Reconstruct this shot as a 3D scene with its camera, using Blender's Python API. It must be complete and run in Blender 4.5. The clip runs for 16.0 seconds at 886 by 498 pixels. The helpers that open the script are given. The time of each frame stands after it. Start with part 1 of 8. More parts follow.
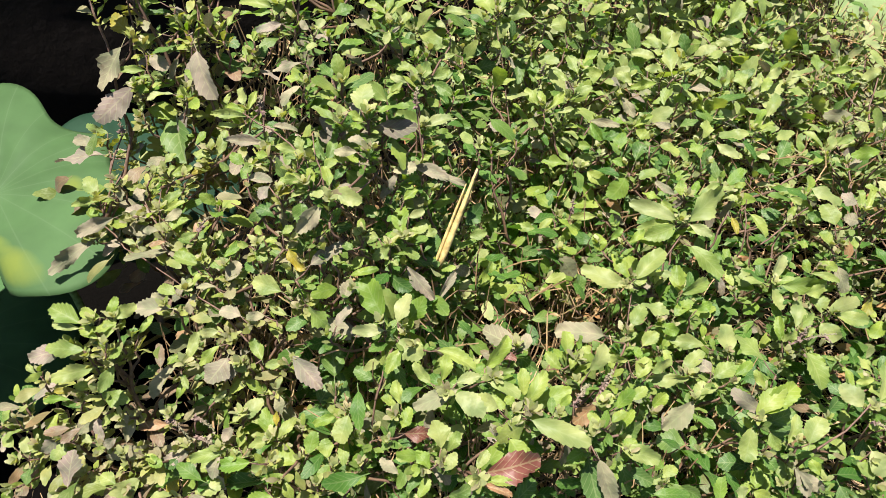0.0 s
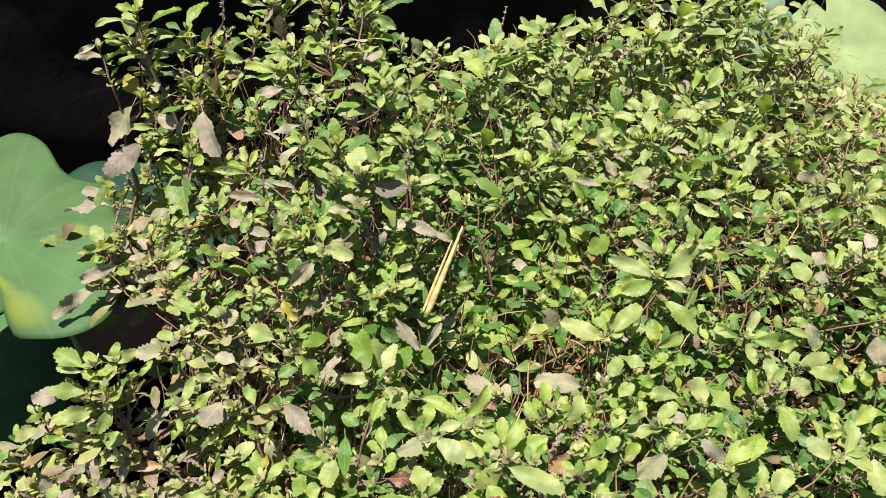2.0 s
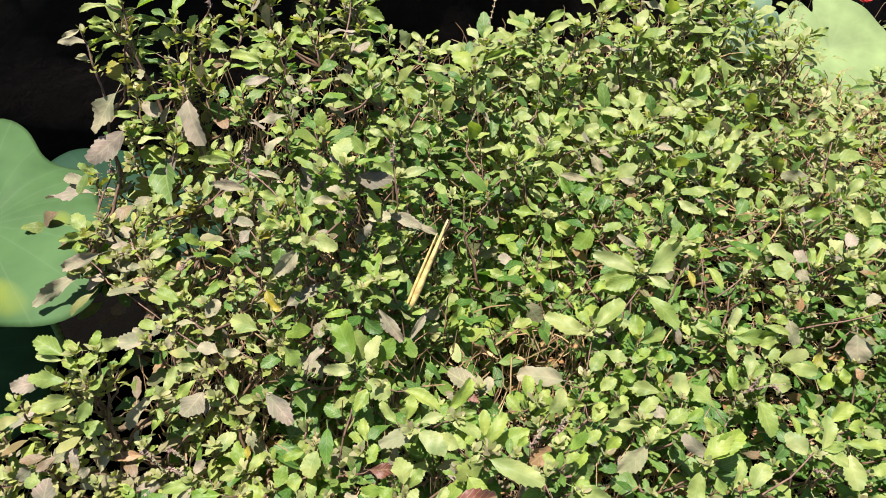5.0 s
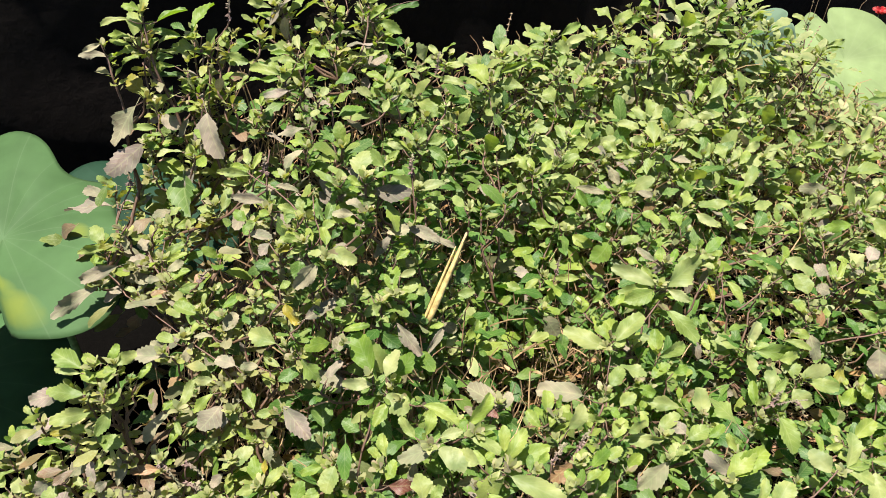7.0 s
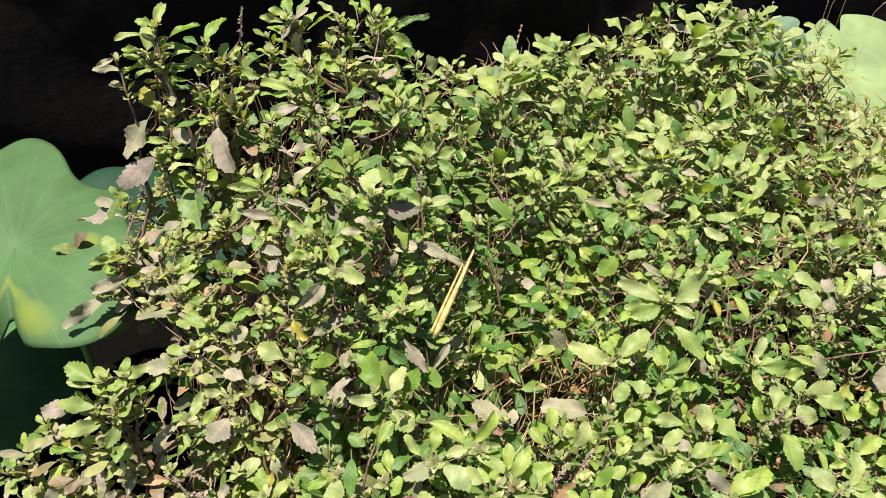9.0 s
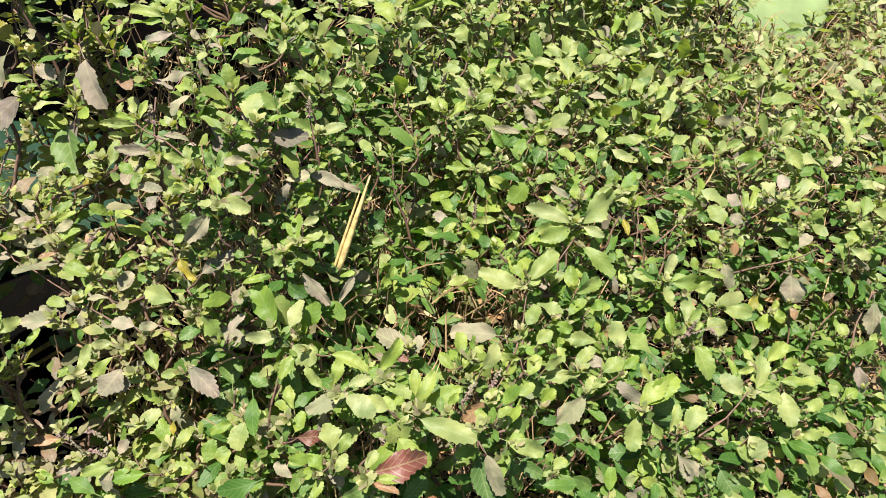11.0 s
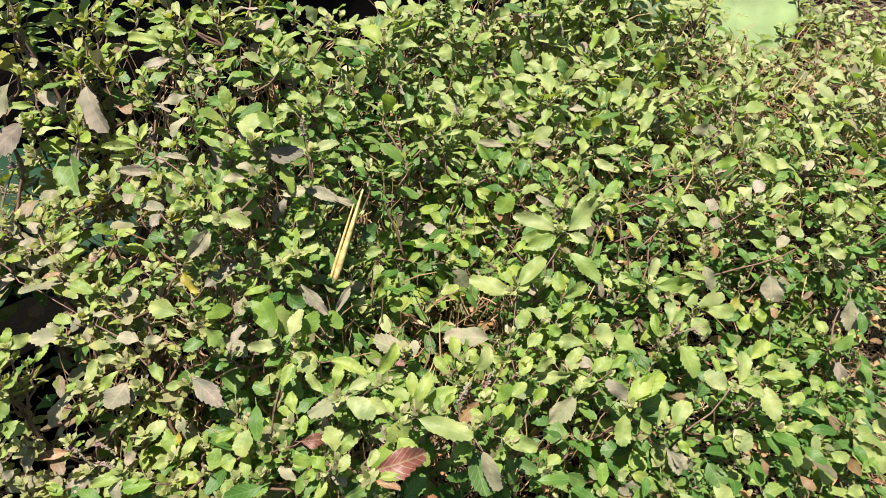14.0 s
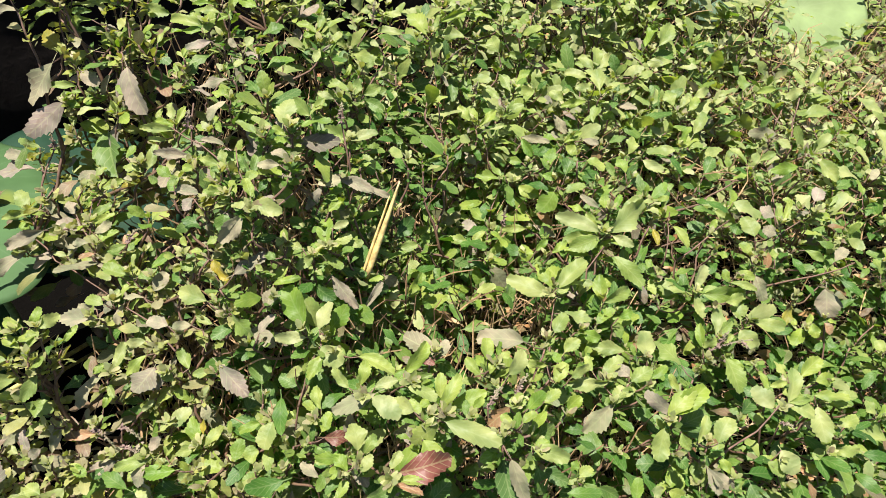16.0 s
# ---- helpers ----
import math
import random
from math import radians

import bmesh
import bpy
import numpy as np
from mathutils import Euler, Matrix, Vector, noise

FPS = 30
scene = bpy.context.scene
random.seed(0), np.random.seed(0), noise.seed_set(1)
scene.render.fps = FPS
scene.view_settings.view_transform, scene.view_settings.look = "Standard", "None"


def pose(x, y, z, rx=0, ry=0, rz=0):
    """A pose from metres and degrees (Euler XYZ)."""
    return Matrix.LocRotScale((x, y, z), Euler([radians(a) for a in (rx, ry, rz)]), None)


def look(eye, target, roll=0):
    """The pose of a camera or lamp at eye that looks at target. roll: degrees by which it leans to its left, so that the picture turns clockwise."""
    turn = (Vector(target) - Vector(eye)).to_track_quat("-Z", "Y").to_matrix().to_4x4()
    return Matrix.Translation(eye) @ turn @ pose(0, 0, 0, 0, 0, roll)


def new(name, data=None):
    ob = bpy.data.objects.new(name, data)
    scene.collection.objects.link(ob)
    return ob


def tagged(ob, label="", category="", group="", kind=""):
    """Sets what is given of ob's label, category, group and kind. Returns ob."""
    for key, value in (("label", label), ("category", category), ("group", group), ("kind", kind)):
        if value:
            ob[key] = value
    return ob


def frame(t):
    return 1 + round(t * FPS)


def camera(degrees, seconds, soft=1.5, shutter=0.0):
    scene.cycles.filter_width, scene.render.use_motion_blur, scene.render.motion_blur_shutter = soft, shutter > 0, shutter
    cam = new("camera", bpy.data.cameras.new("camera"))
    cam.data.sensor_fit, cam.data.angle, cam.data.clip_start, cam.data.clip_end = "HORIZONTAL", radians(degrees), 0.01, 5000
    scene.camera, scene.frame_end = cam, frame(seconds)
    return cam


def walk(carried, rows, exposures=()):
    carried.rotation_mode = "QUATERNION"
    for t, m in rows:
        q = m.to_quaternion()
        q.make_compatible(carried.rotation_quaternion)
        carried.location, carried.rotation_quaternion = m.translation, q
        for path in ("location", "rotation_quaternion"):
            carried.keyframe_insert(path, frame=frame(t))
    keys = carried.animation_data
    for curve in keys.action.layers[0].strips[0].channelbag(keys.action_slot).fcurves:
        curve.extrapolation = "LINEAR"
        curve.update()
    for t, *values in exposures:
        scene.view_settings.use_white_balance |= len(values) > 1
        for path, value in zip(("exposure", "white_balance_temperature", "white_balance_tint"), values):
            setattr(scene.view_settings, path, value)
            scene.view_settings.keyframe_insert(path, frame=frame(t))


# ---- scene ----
cam = camera(64.2, 16.0, soft=0.8)
METRES, EYE, TILT, LEAN, TURN = 0.55, 1.15, -38.0, 0.0, 0.0
PATH = [
    (0, (0.0750, -0.0114, 1.2158), (-0.0580, 1.4708, -0.1203), -1.16),
    (0.5, (0.0770, 0.0045, 1.2142), (-0.0680, 1.4592, -0.1507), -0.74),
    (1, (0.0970, -0.0096, 1.2327), (-0.0380, 1.5053, -0.0660), -0.15),
    (1.5, (0.1030, -0.0357, 1.2526), (-0.0200, 1.4983, -0.0248), 0.42),
    (2, (0.0890, -0.0408, 1.2611), (-0.0360, 1.5195, 0.0163), 0.23),
    (2.5, (0.0920, -0.0450, 1.2596), (-0.0040, 1.5096, 0.0050), 0.76),
    (3, (0.0960, -0.0480, 1.2599), (0.0090, 1.5005, -0.0029), 0.90),
    (3.5, (0.0940, -0.0437, 1.2625), (0.0080, 1.5198, 0.0182), 1.21),
    (4, (0.0900, -0.0386, 1.2539), (0.0060, 1.5191, 0.0022), 1.32),
    (4.2, (0.0920, -0.0404, 1.2561), (0.0060, 1.5132, -0.0005), 1.51),
    (6.3, (0.0840, -0.0429, 1.2604), (-0.0060, 1.5159, 0.0106), 2.19),
    (6.5, (0.0800, -0.0381, 1.2588), (-0.0370, 1.5294, 0.0221), 1.67),
    (7, (0.0790, -0.0372, 1.2577), (-0.0360, 1.5340, 0.0256), 1.38),
    (7.5, (0.0810, -0.0361, 1.2586), (-0.0390, 1.5299, 0.0203), 1.16),
    (8, (0.0760, -0.0314, 1.2551), (-0.0490, 1.5258, 0.0064), 1.43),
    (8.5, (0.0950, -0.0418, 1.2613), (0.0340, 1.5140, 0.0060), 1.12),
    (9, (0.0780, -0.0252, 1.2856), (-0.0580, 1.5343, 0.0408), 1.58),
    (9.5, (0.0840, -0.0070, 1.2676), (-0.0759, 1.5024, -0.0347), 1.43),
    (10, (0.1210, -0.0125, 1.2340), (0.0980, 1.4734, -0.1044), 2.69),
    (10.2, (0.1250, -0.0228, 1.2321), (0.1460, 1.4737, -0.0946), 2.80),
    (12.3, (0.1390, -0.0268, 1.2325), (0.1800, 1.4677, -0.0960), 1.80),
    (12.5, (0.1340, -0.0292, 1.2378), (0.1870, 1.4692, -0.0858), 2.36),
    (13, (0.1170, -0.0404, 1.2370), (0.1730, 1.4657, -0.0778), 2.17),
    (13.5, (0.1240, -0.0578, 1.2428), (0.2240, 1.4574, -0.0587), 2.58),
    (14, (0.1270, -0.0634, 1.2474), (0.1970, 1.4667, -0.0386), 1.13),
    (14.5, (0.1450, -0.0695, 1.2370), (0.2140, 1.4559, -0.0546), -0.17),
    (15, (0.1920, -0.0948, 1.2165), (0.2340, 1.4316, -0.0751), -2.20),
    (15.5, (0.1890, -0.0861, 1.2227), (0.1550, 1.4459, -0.0625), -1.76),
    (16, (0.1360, -0.0384, 1.2267), (0.0850, 1.4846, -0.0686), 0.66),
]
walk(cam, [(t, look(eye, target, roll)) for t, eye, target, roll in PATH])

# ---- world, sun, exposure ----
SUN_DIR = Vector((-0.13, -0.13, 0.98)).normalized()
world = bpy.data.worlds.new("world")
scene.world = world
world.use_nodes = True
wn = world.node_tree.nodes
sky = wn.new("ShaderNodeTexSky")
sky.sky_type = "NISHITA"
sky.sun_disc = False
sky.sun_elevation = math.asin(SUN_DIR.z)
sky.sun_rotation = math.atan2(SUN_DIR.x, SUN_DIR.y)
wn["Background"].inputs["Strength"].default_value = 0.060
world.node_tree.links.new(sky.outputs["Color"], wn["Background"].inputs["Color"])
sun = new("sun", bpy.data.lights.new("sun", "SUN"))
sun.data.energy = 5.5
sun.data.angle = radians(0.55)
sun.data.color = (1.0, 0.935, 0.85)
sun.matrix_world = look(SUN_DIR * 20, (0, 0, 0))
scene.view_settings.exposure = 1.23


# ---- materials ----
def nodes_of(name):
    m = bpy.data.materials.new(name)
    m.use_nodes = True
    t = m.node_tree
    return m, t, t.nodes["Principled BSDF"], t.nodes["Material Output"]


def add(t, kind, **sets):
    n = t.nodes.new(kind)
    for k, v in sets.items():
        n.inputs[k].default_value = v
    return n


def maths(t, op, a, b=None):
    n = t.nodes.new("ShaderNodeMath")
    n.operation = op
    for i, v in enumerate((a, b)):
        if v is None:
            continue
        if isinstance(v, (int, float)):
            n.inputs[i].default_value = v
        else:
            t.links.new(v, n.inputs[i])
    return n.outputs[0]


def ramp(t, src, stops):
    n = t.nodes.new("ShaderNodeValToRGB")
    e = n.color_ramp.elements
    while len(e) < len(stops):
        e.new(0.5)
    for el, (p, c) in zip(e, stops):
        el.position, el.color = p, (*c, 1)
    t.links.new(src, n.inputs[0])
    return n.outputs[0]


def blend(t, fac, a, b, kind="MIX"):
    n = t.nodes.new("ShaderNodeMix")
    n.data_type, n.blend_type = "RGBA", kind
    for i, v in ((0, fac), (6, a), (7, b)):
        if isinstance(v, (int, float)):
            n.inputs[i].default_value = v
        elif isinstance(v, tuple):
            n.inputs[i].default_value = (*v, 1)
        else:
            t.links.new(v, n.inputs[i])
    return n.outputs[2]


def leaf_material(name, stops, single=True, shine=0.45, warm=(1.0, 1.0, 0.55), rough=0.5, spots=0.0, gloss=0.36):
    """A thin leaf: colour by its own random number, pinnate veins, blotches, light that shines through."""
    m, t, bsdf, out = nodes_of(name)
    if single:
        rnd = t.nodes.new("ShaderNodeObjectInfo").outputs["Random"]
    else:
        rnd = t.nodes.new("ShaderNodeNewGeometry").outputs["Random Per Island"]
    base = ramp(t, rnd, stops)
    uv = t.nodes.new("ShaderNodeUVMap")
    sep = t.nodes.new("ShaderNodeSeparateXYZ")
    t.links.new(uv.outputs[0], sep.inputs[0])
    u, v = sep.outputs[0], sep.outputs[1]
    off = maths(t, "ABSOLUTE", maths(t, "SUBTRACT", v, 0.5))
    wave = maths(t, "FRACT", maths(t, "SUBTRACT", maths(t, "MULTIPLY", u, 6.0), maths(t, "MULTIPLY", off, 4.2)))
    side = maths(t, "ABSOLUTE", maths(t, "SUBTRACT", wave, 0.5))
    vein = maths(t, "LESS_THAN", side, 0.07)
    mid = maths(t, "LESS_THAN", off, 0.03)
    veins = maths(t, "MAXIMUM", vein, mid)
    tc = t.nodes.new("ShaderNodeTexCoord")
    fine = add(t, "ShaderNodeTexNoise", Scale=160.0, Detail=3.0)
    coarse = add(t, "ShaderNodeTexNoise", Scale=38.0, Detail=2.0)
    shift = t.nodes.new("ShaderNodeVectorMath")
    t.links.new(tc.outputs["Object"], shift.inputs[0])
    grow = t.nodes.new("ShaderNodeVectorMath")
    grow.operation = "SCALE"
    grow.inputs[0].default_value = (37.0, 11.0, 23.0)
    t.links.new(rnd, grow.inputs["Scale"])
    t.links.new(grow.outputs[0], shift.inputs[1])
    for n in (fine, coarse):
        if single:
            n.inputs["Scale"].default_value *= 0.04
        t.links.new(shift.outputs[0], n.inputs["Vector"])
    c = blend(t, maths(t, "MULTIPLY", veins, 0.18), base, (0.42, 0.46, 0.24))
    dark = ramp(t, coarse.outputs[0], [(0.3, (0.62, 0.72, 0.62)), (0.65, (1.14, 1.08, 1.06))])
    c = blend(t, 1.0, c, dark, "MULTIPLY")
    if spots:
        sp = ramp(t, fine.outputs[0], [(0.55, (0, 0, 0)), (0.68, (1, 1, 1))])
        c = blend(t, maths(t, "MULTIPLY", sp, spots), c, (0.12, 0.07, 0.04))
    t.links.new(c, bsdf.inputs["Base Color"])
    bsdf.inputs["Roughness"].default_value = rough
    bsdf.inputs["Specular IOR Level"].default_value = gloss
    bsdf.inputs["Sheen Weight"].default_value = 0.14
    bsdf.inputs["Sheen Roughness"].default_value = 0.45
    bump = add(t, "ShaderNodeBump", Strength=0.75, Distance=0.002)
    h = maths(t, "SUBTRACT", maths(t, "MULTIPLY", fine.outputs[0], 0.6), maths(t, "MULTIPLY", side, 0.09))
    t.links.new(h, bump.inputs["Height"])
    t.links.new(bump.outputs[0], bsdf.inputs["Normal"])
    if shine:
        tr = t.nodes.new("ShaderNodeBsdfTranslucent")
        t.links.new(blend(t, 1.0, c, warm, "MULTIPLY"), tr.inputs[0])
        mix = t.nodes.new("ShaderNodeMixShader")
        mix.inputs[0].default_value = shine
        t.links.new(bsdf.outputs[0], mix.inputs[1])
        t.links.new(tr.outputs[0], mix.inputs[2])
        t.links.new(mix.outputs[0], out.inputs[0])
    return m


FRESH = [(0.0, (0.22, 0.31, 0.04)), (0.25, (0.275, 0.34, 0.075)), (0.5, (0.14, 0.255, 0.03)), (0.75, (0.245, 0.325, 0.055)), (1.0, (0.305, 0.36, 0.105))]
# deeper leaf greens; shade on inner leaves is put into this colour too
SHADE_GREEN = [(0.0, (0.06, 0.135, 0.028)), (0.4, (0.095, 0.185, 0.035)), (0.75, (0.14, 0.22, 0.05)), (1.0, (0.07, 0.145, 0.04))]
DULL = [(0.0, (0.22, 0.187, 0.15)), (0.4, (0.20, 0.19, 0.12)), (0.7, (0.26, 0.222, 0.185)), (1.0, (0.17, 0.138, 0.117))]
# pale leaf greens; their blue also stands in for haze further back
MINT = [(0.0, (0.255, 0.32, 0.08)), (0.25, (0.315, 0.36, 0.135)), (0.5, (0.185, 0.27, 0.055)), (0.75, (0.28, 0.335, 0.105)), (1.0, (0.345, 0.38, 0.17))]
LEAF = {
    "worn": leaf_material("basil_leaves_worn", [(0.0, (0.20, 0.275, 0.04)), (0.25, (0.33, 0.345, 0.10)), (0.45, (0.29, 0.27, 0.15)), (0.7, (0.33, 0.36, 0.10)), (0.85, (0.26, 0.225, 0.13)), (1.0, (0.34, 0.31, 0.18))], single=False, warm=(1.05, 1.05, 0.3)),
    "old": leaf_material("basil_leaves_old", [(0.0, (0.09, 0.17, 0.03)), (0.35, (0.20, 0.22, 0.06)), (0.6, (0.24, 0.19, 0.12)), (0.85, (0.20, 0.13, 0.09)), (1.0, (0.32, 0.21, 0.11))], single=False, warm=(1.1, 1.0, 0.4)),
    # filler greens deepened in colour to read as shaded between shoots
    "mid": leaf_material("basil_leaves_mid", [(0.0, (0.06, 0.155, 0.022)), (0.25, (0.13, 0.23, 0.037)), (0.5, (0.24, 0.30, 0.075)), (0.75, (0.085, 0.185, 0.027)), (0.9, (0.19, 0.19, 0.085)), (1.0, (0.18, 0.13, 0.085))], single=False, warm=(1.0, 1.15, 0.24)),
    "bud": leaf_material("basil_buds", [(0.0, (0.34, 0.37, 0.13)), (0.3, (0.42, 0.42, 0.22)), (0.55, (0.28, 0.34, 0.08)), (0.8, (0.40, 0.37, 0.22)), (1.0, (0.30, 0.24, 0.15))], single=False, warm=(1.0, 1.08, 0.3)),
    "mint": leaf_material("basil_leaf_mint", MINT, warm=(1.0, 1.1, 0.28)),
    "fresh": leaf_material("basil_leaf_fresh", FRESH, warm=(0.98, 1.12, 0.2)),
    "green": leaf_material("basil_leaf_shade_green", SHADE_GREEN, shine=0.4, warm=(1.1, 1.1, 0.4)),
    "dull": leaf_material("basil_leaf_mauve", DULL, shine=0.2, warm=(1, 0.95, 0.8), spots=0.3, rough=0.7, gloss=0.15),
    "yellow": leaf_material("basil_leaf_yellow", [(0.0, (0.34, 0.28, 0.03)), (1.0, (0.26, 0.26, 0.04))], warm=(1, 0.9, 0.3), spots=0.2),
    "dry": leaf_material("basil_leaf_dry", [(0.0, (0.20, 0.10, 0.05)), (1.0, (0.28, 0.17, 0.09))], shine=0.2, warm=(1, 0.8, 0.6), spots=0.3),
    "red": leaf_material("basil_leaf_red", [(0.0, (0.13, 0.042, 0.028)), (1.0, (0.115, 0.042, 0.032))], shine=0.15, warm=(1, 0.7, 0.6), spots=0.3),
    "pale": leaf_material("basil_leaf_pale", [(0.0, (0.305, 0.27, 0.205)), (0.5, (0.28, 0.27, 0.165)), (1.0, (0.265, 0.225, 0.18))], shine=0.3, warm=(1, 0.95, 0.8), spots=0.1, rough=0.7, gloss=0.15),
    # paler, bluer greens: haze over the far plants is put into the colour
    "far": leaf_material("basil_leaves_far_haze", [(0.0, (0.09, 0.20, 0.035)), (0.2, (0.27, 0.33, 0.10)), (0.55, (0.38, 0.395, 0.21)), (0.82, (0.20, 0.265, 0.065)), (0.93, (0.25, 0.22, 0.16)), (1.0, (0.16, 0.14, 0.10))], single=False, warm=(0.98, 1.12, 0.22)),
    # darker greens carry the shade low inside the plants
    "under": leaf_material("basil_leaves_low_shade", [(0.0, (0.05, 0.14, 0.02)), (0.5, (0.09, 0.20, 0.03)), (0.85, (0.17, 0.26, 0.05)), (0.93, (0.17, 0.13, 0.10)), (1.0, (0.26, 0.15, 0.07))], single=False, shine=0.5, warm=(1.1, 1.2, 0.3)),
}


def rough_material(name, stops, scale, bump_scale, strength, distance, rough=0.9, spec=0.2, stretch=None):
    m, t, bsdf, out = nodes_of(name)
    tc = t.nodes.new("ShaderNodeTexCoord")
    src = tc.outputs["Object"]
    if stretch:
        mp = t.nodes.new("ShaderNodeMapping")
        mp.inputs["Scale"].default_value = stretch
        t.links.new(src, mp.inputs[0])
        src = mp.outputs[0]
    big = add(t, "ShaderNodeTexNoise", Scale=scale, Detail=6.0, Roughness=0.65)
    small = add(t, "ShaderNodeTexNoise", Scale=bump_scale, Detail=8.0, Roughness=0.7)
    t.links.new(src, big.inputs["Vector"])
    t.links.new(src, small.inputs["Vector"])
    c = ramp(t, big.outputs[0], stops)
    sp = ramp(t, small.outputs[0], [(0.3, (0.6, 0.6, 0.6)), (0.7, (1.25, 1.25, 1.25))])
    t.links.new(blend(t, 1.0, c, sp, "MULTIPLY"), bsdf.inputs["Base Color"])
    bsdf.inputs["Roughness"].default_value = rough
    bsdf.inputs["Specular IOR Level"].default_value = spec
    b = add(t, "ShaderNodeBump", Strength=strength, Distance=distance)
    t.links.new(small.outputs[0], b.inputs["Height"])
    t.links.new(b.outputs[0], bsdf.inputs["Normal"])
    return m


# near black: shade on the ground is put into the soil colour
SOIL = rough_material("shade_dark_soil", [(0.3, (0.0018, 0.0015, 0.0012)), (0.6, (0.003, 0.0025, 0.002)), (0.8, (0.008, 0.006, 0.004))], 5.0, 90.0, 0.8, 0.02, spec=0.05)
# the wall's shade is put into its near-black colour
WALL = rough_material("shade_black_wall", [(0.3, (0.005, 0.004, 0.0035)), (0.6, (0.011, 0.008, 0.0065)), (0.85, (0.022, 0.015, 0.012))], 3.0, 40.0, 0.6, 0.01, spec=0.1)


def stalk_material(name, low, high):
    """Along a stalk, from its foot to its tip."""
    m, t, bsdf, out = nodes_of(name)
    uv = t.nodes.new("ShaderNodeUVMap")
    sep = t.nodes.new("ShaderNodeSeparateXYZ")
    t.links.new(uv.outputs[0], sep.inputs[0])
    c = ramp(t, sep.outputs[0], [(0.15, low), (0.8, high)])
    tc = t.nodes.new("ShaderNodeTexCoord")
    n = add(t, "ShaderNodeTexNoise", Scale=120.0, Detail=4.0)
    t.links.new(tc.outputs["Object"], n.inputs["Vector"])
    c = blend(t, 1.0, c, ramp(t, n.outputs[0], [(0.3, (0.6, 0.6, 0.6)), (0.7, (1.3, 1.3, 1.3))]), "MULTIPLY")
    t.links.new(c, bsdf.inputs["Base Color"])
    bsdf.inputs["Roughness"].default_value = 0.7
    b = add(t, "ShaderNodeBump", Strength=0.6, Distance=0.001)
    t.links.new(n.outputs[0], b.inputs["Height"])
    t.links.new(b.outputs[0], bsdf.inputs["Normal"])
    return m


STEM = stalk_material("basil_stem", (0.10, 0.055, 0.030), (0.135, 0.078, 0.055))
FLOWER = stalk_material("basil_flower", (0.17, 0.11, 0.095), (0.19, 0.18, 0.10))
DRY = stalk_material("dry_stalk", (0.20, 0.13, 0.06), (0.30, 0.21, 0.13))
GREENSTALK = stalk_material("lotus_stalk", (0.12, 0.20, 0.05), (0.16, 0.25, 0.08))


def island_material(name, stops, rough=0.8):
    m, t, bsdf, out = nodes_of(name)
    r = t.nodes.new("ShaderNodeNewGeometry").outputs["Random Per Island"]
    c = ramp(t, r, stops)
    tc = t.nodes.new("ShaderNodeTexCoord")
    n = add(t, "ShaderNodeTexNoise", Scale=150.0, Detail=3.0)
    t.links.new(tc.outputs["Object"], n.inputs["Vector"])
    c = blend(t, 1.0, c, ramp(t, n.outputs[0], [(0.3, (0.7, 0.7, 0.7)), (0.7, (1.2, 1.2, 1.2))]), "MULTIPLY")
    t.links.new(c, bsdf.inputs["Base Color"])
    bsdf.inputs["Roughness"].default_value = rough
    return m


STRAW = island_material("dry_litter", [(0.0, (0.10, 0.06, 0.038)), (0.35, (0.19, 0.125, 0.065)), (0.7, (0.33, 0.24, 0.13)), (1.0, (0.08, 0.045, 0.03))])
DEADWOOD = island_material("dead_twig", [(0.0, (0.14, 0.08, 0.045)), (0.35, (0.25, 0.155, 0.075)), (0.7, (0.40, 0.28, 0.14)), (1.0, (0.14, 0.07, 0.04))])


BRUSH = island_material("brushwood", [(0.0, (0.06, 0.035, 0.022)), (0.6, (0.14, 0.085, 0.05)), (1.0, (0.22, 0.15, 0.08))])


# ---- mesh helpers ----
def mesh_of(name, verts, faces, uvs, material, smooth=True):
    me = bpy.data.meshes.new(name)
    me.from_pydata(verts, [], faces)
    lay = me.uv_layers.new(name="UVMap")
    idx = np.zeros(len(me.loops), dtype=np.int32)
    me.loops.foreach_get("vertex_index", idx)
    lay.data.foreach_set("uv", np.asarray(uvs, dtype=np.float32)[idx].ravel())
    me.materials.append(material)
    if smooth:
        me.polygons.foreach_set("use_smooth", [True] * len(me.polygons))
    me.update()
    return me


def part(name, mesh, parent, label="", m=None):
    ob = new(name, mesh)
    ob.parent = parent
    if m is not None:
        ob.matrix_basis = m
    if label:
        ob["label"] = label
    return ob


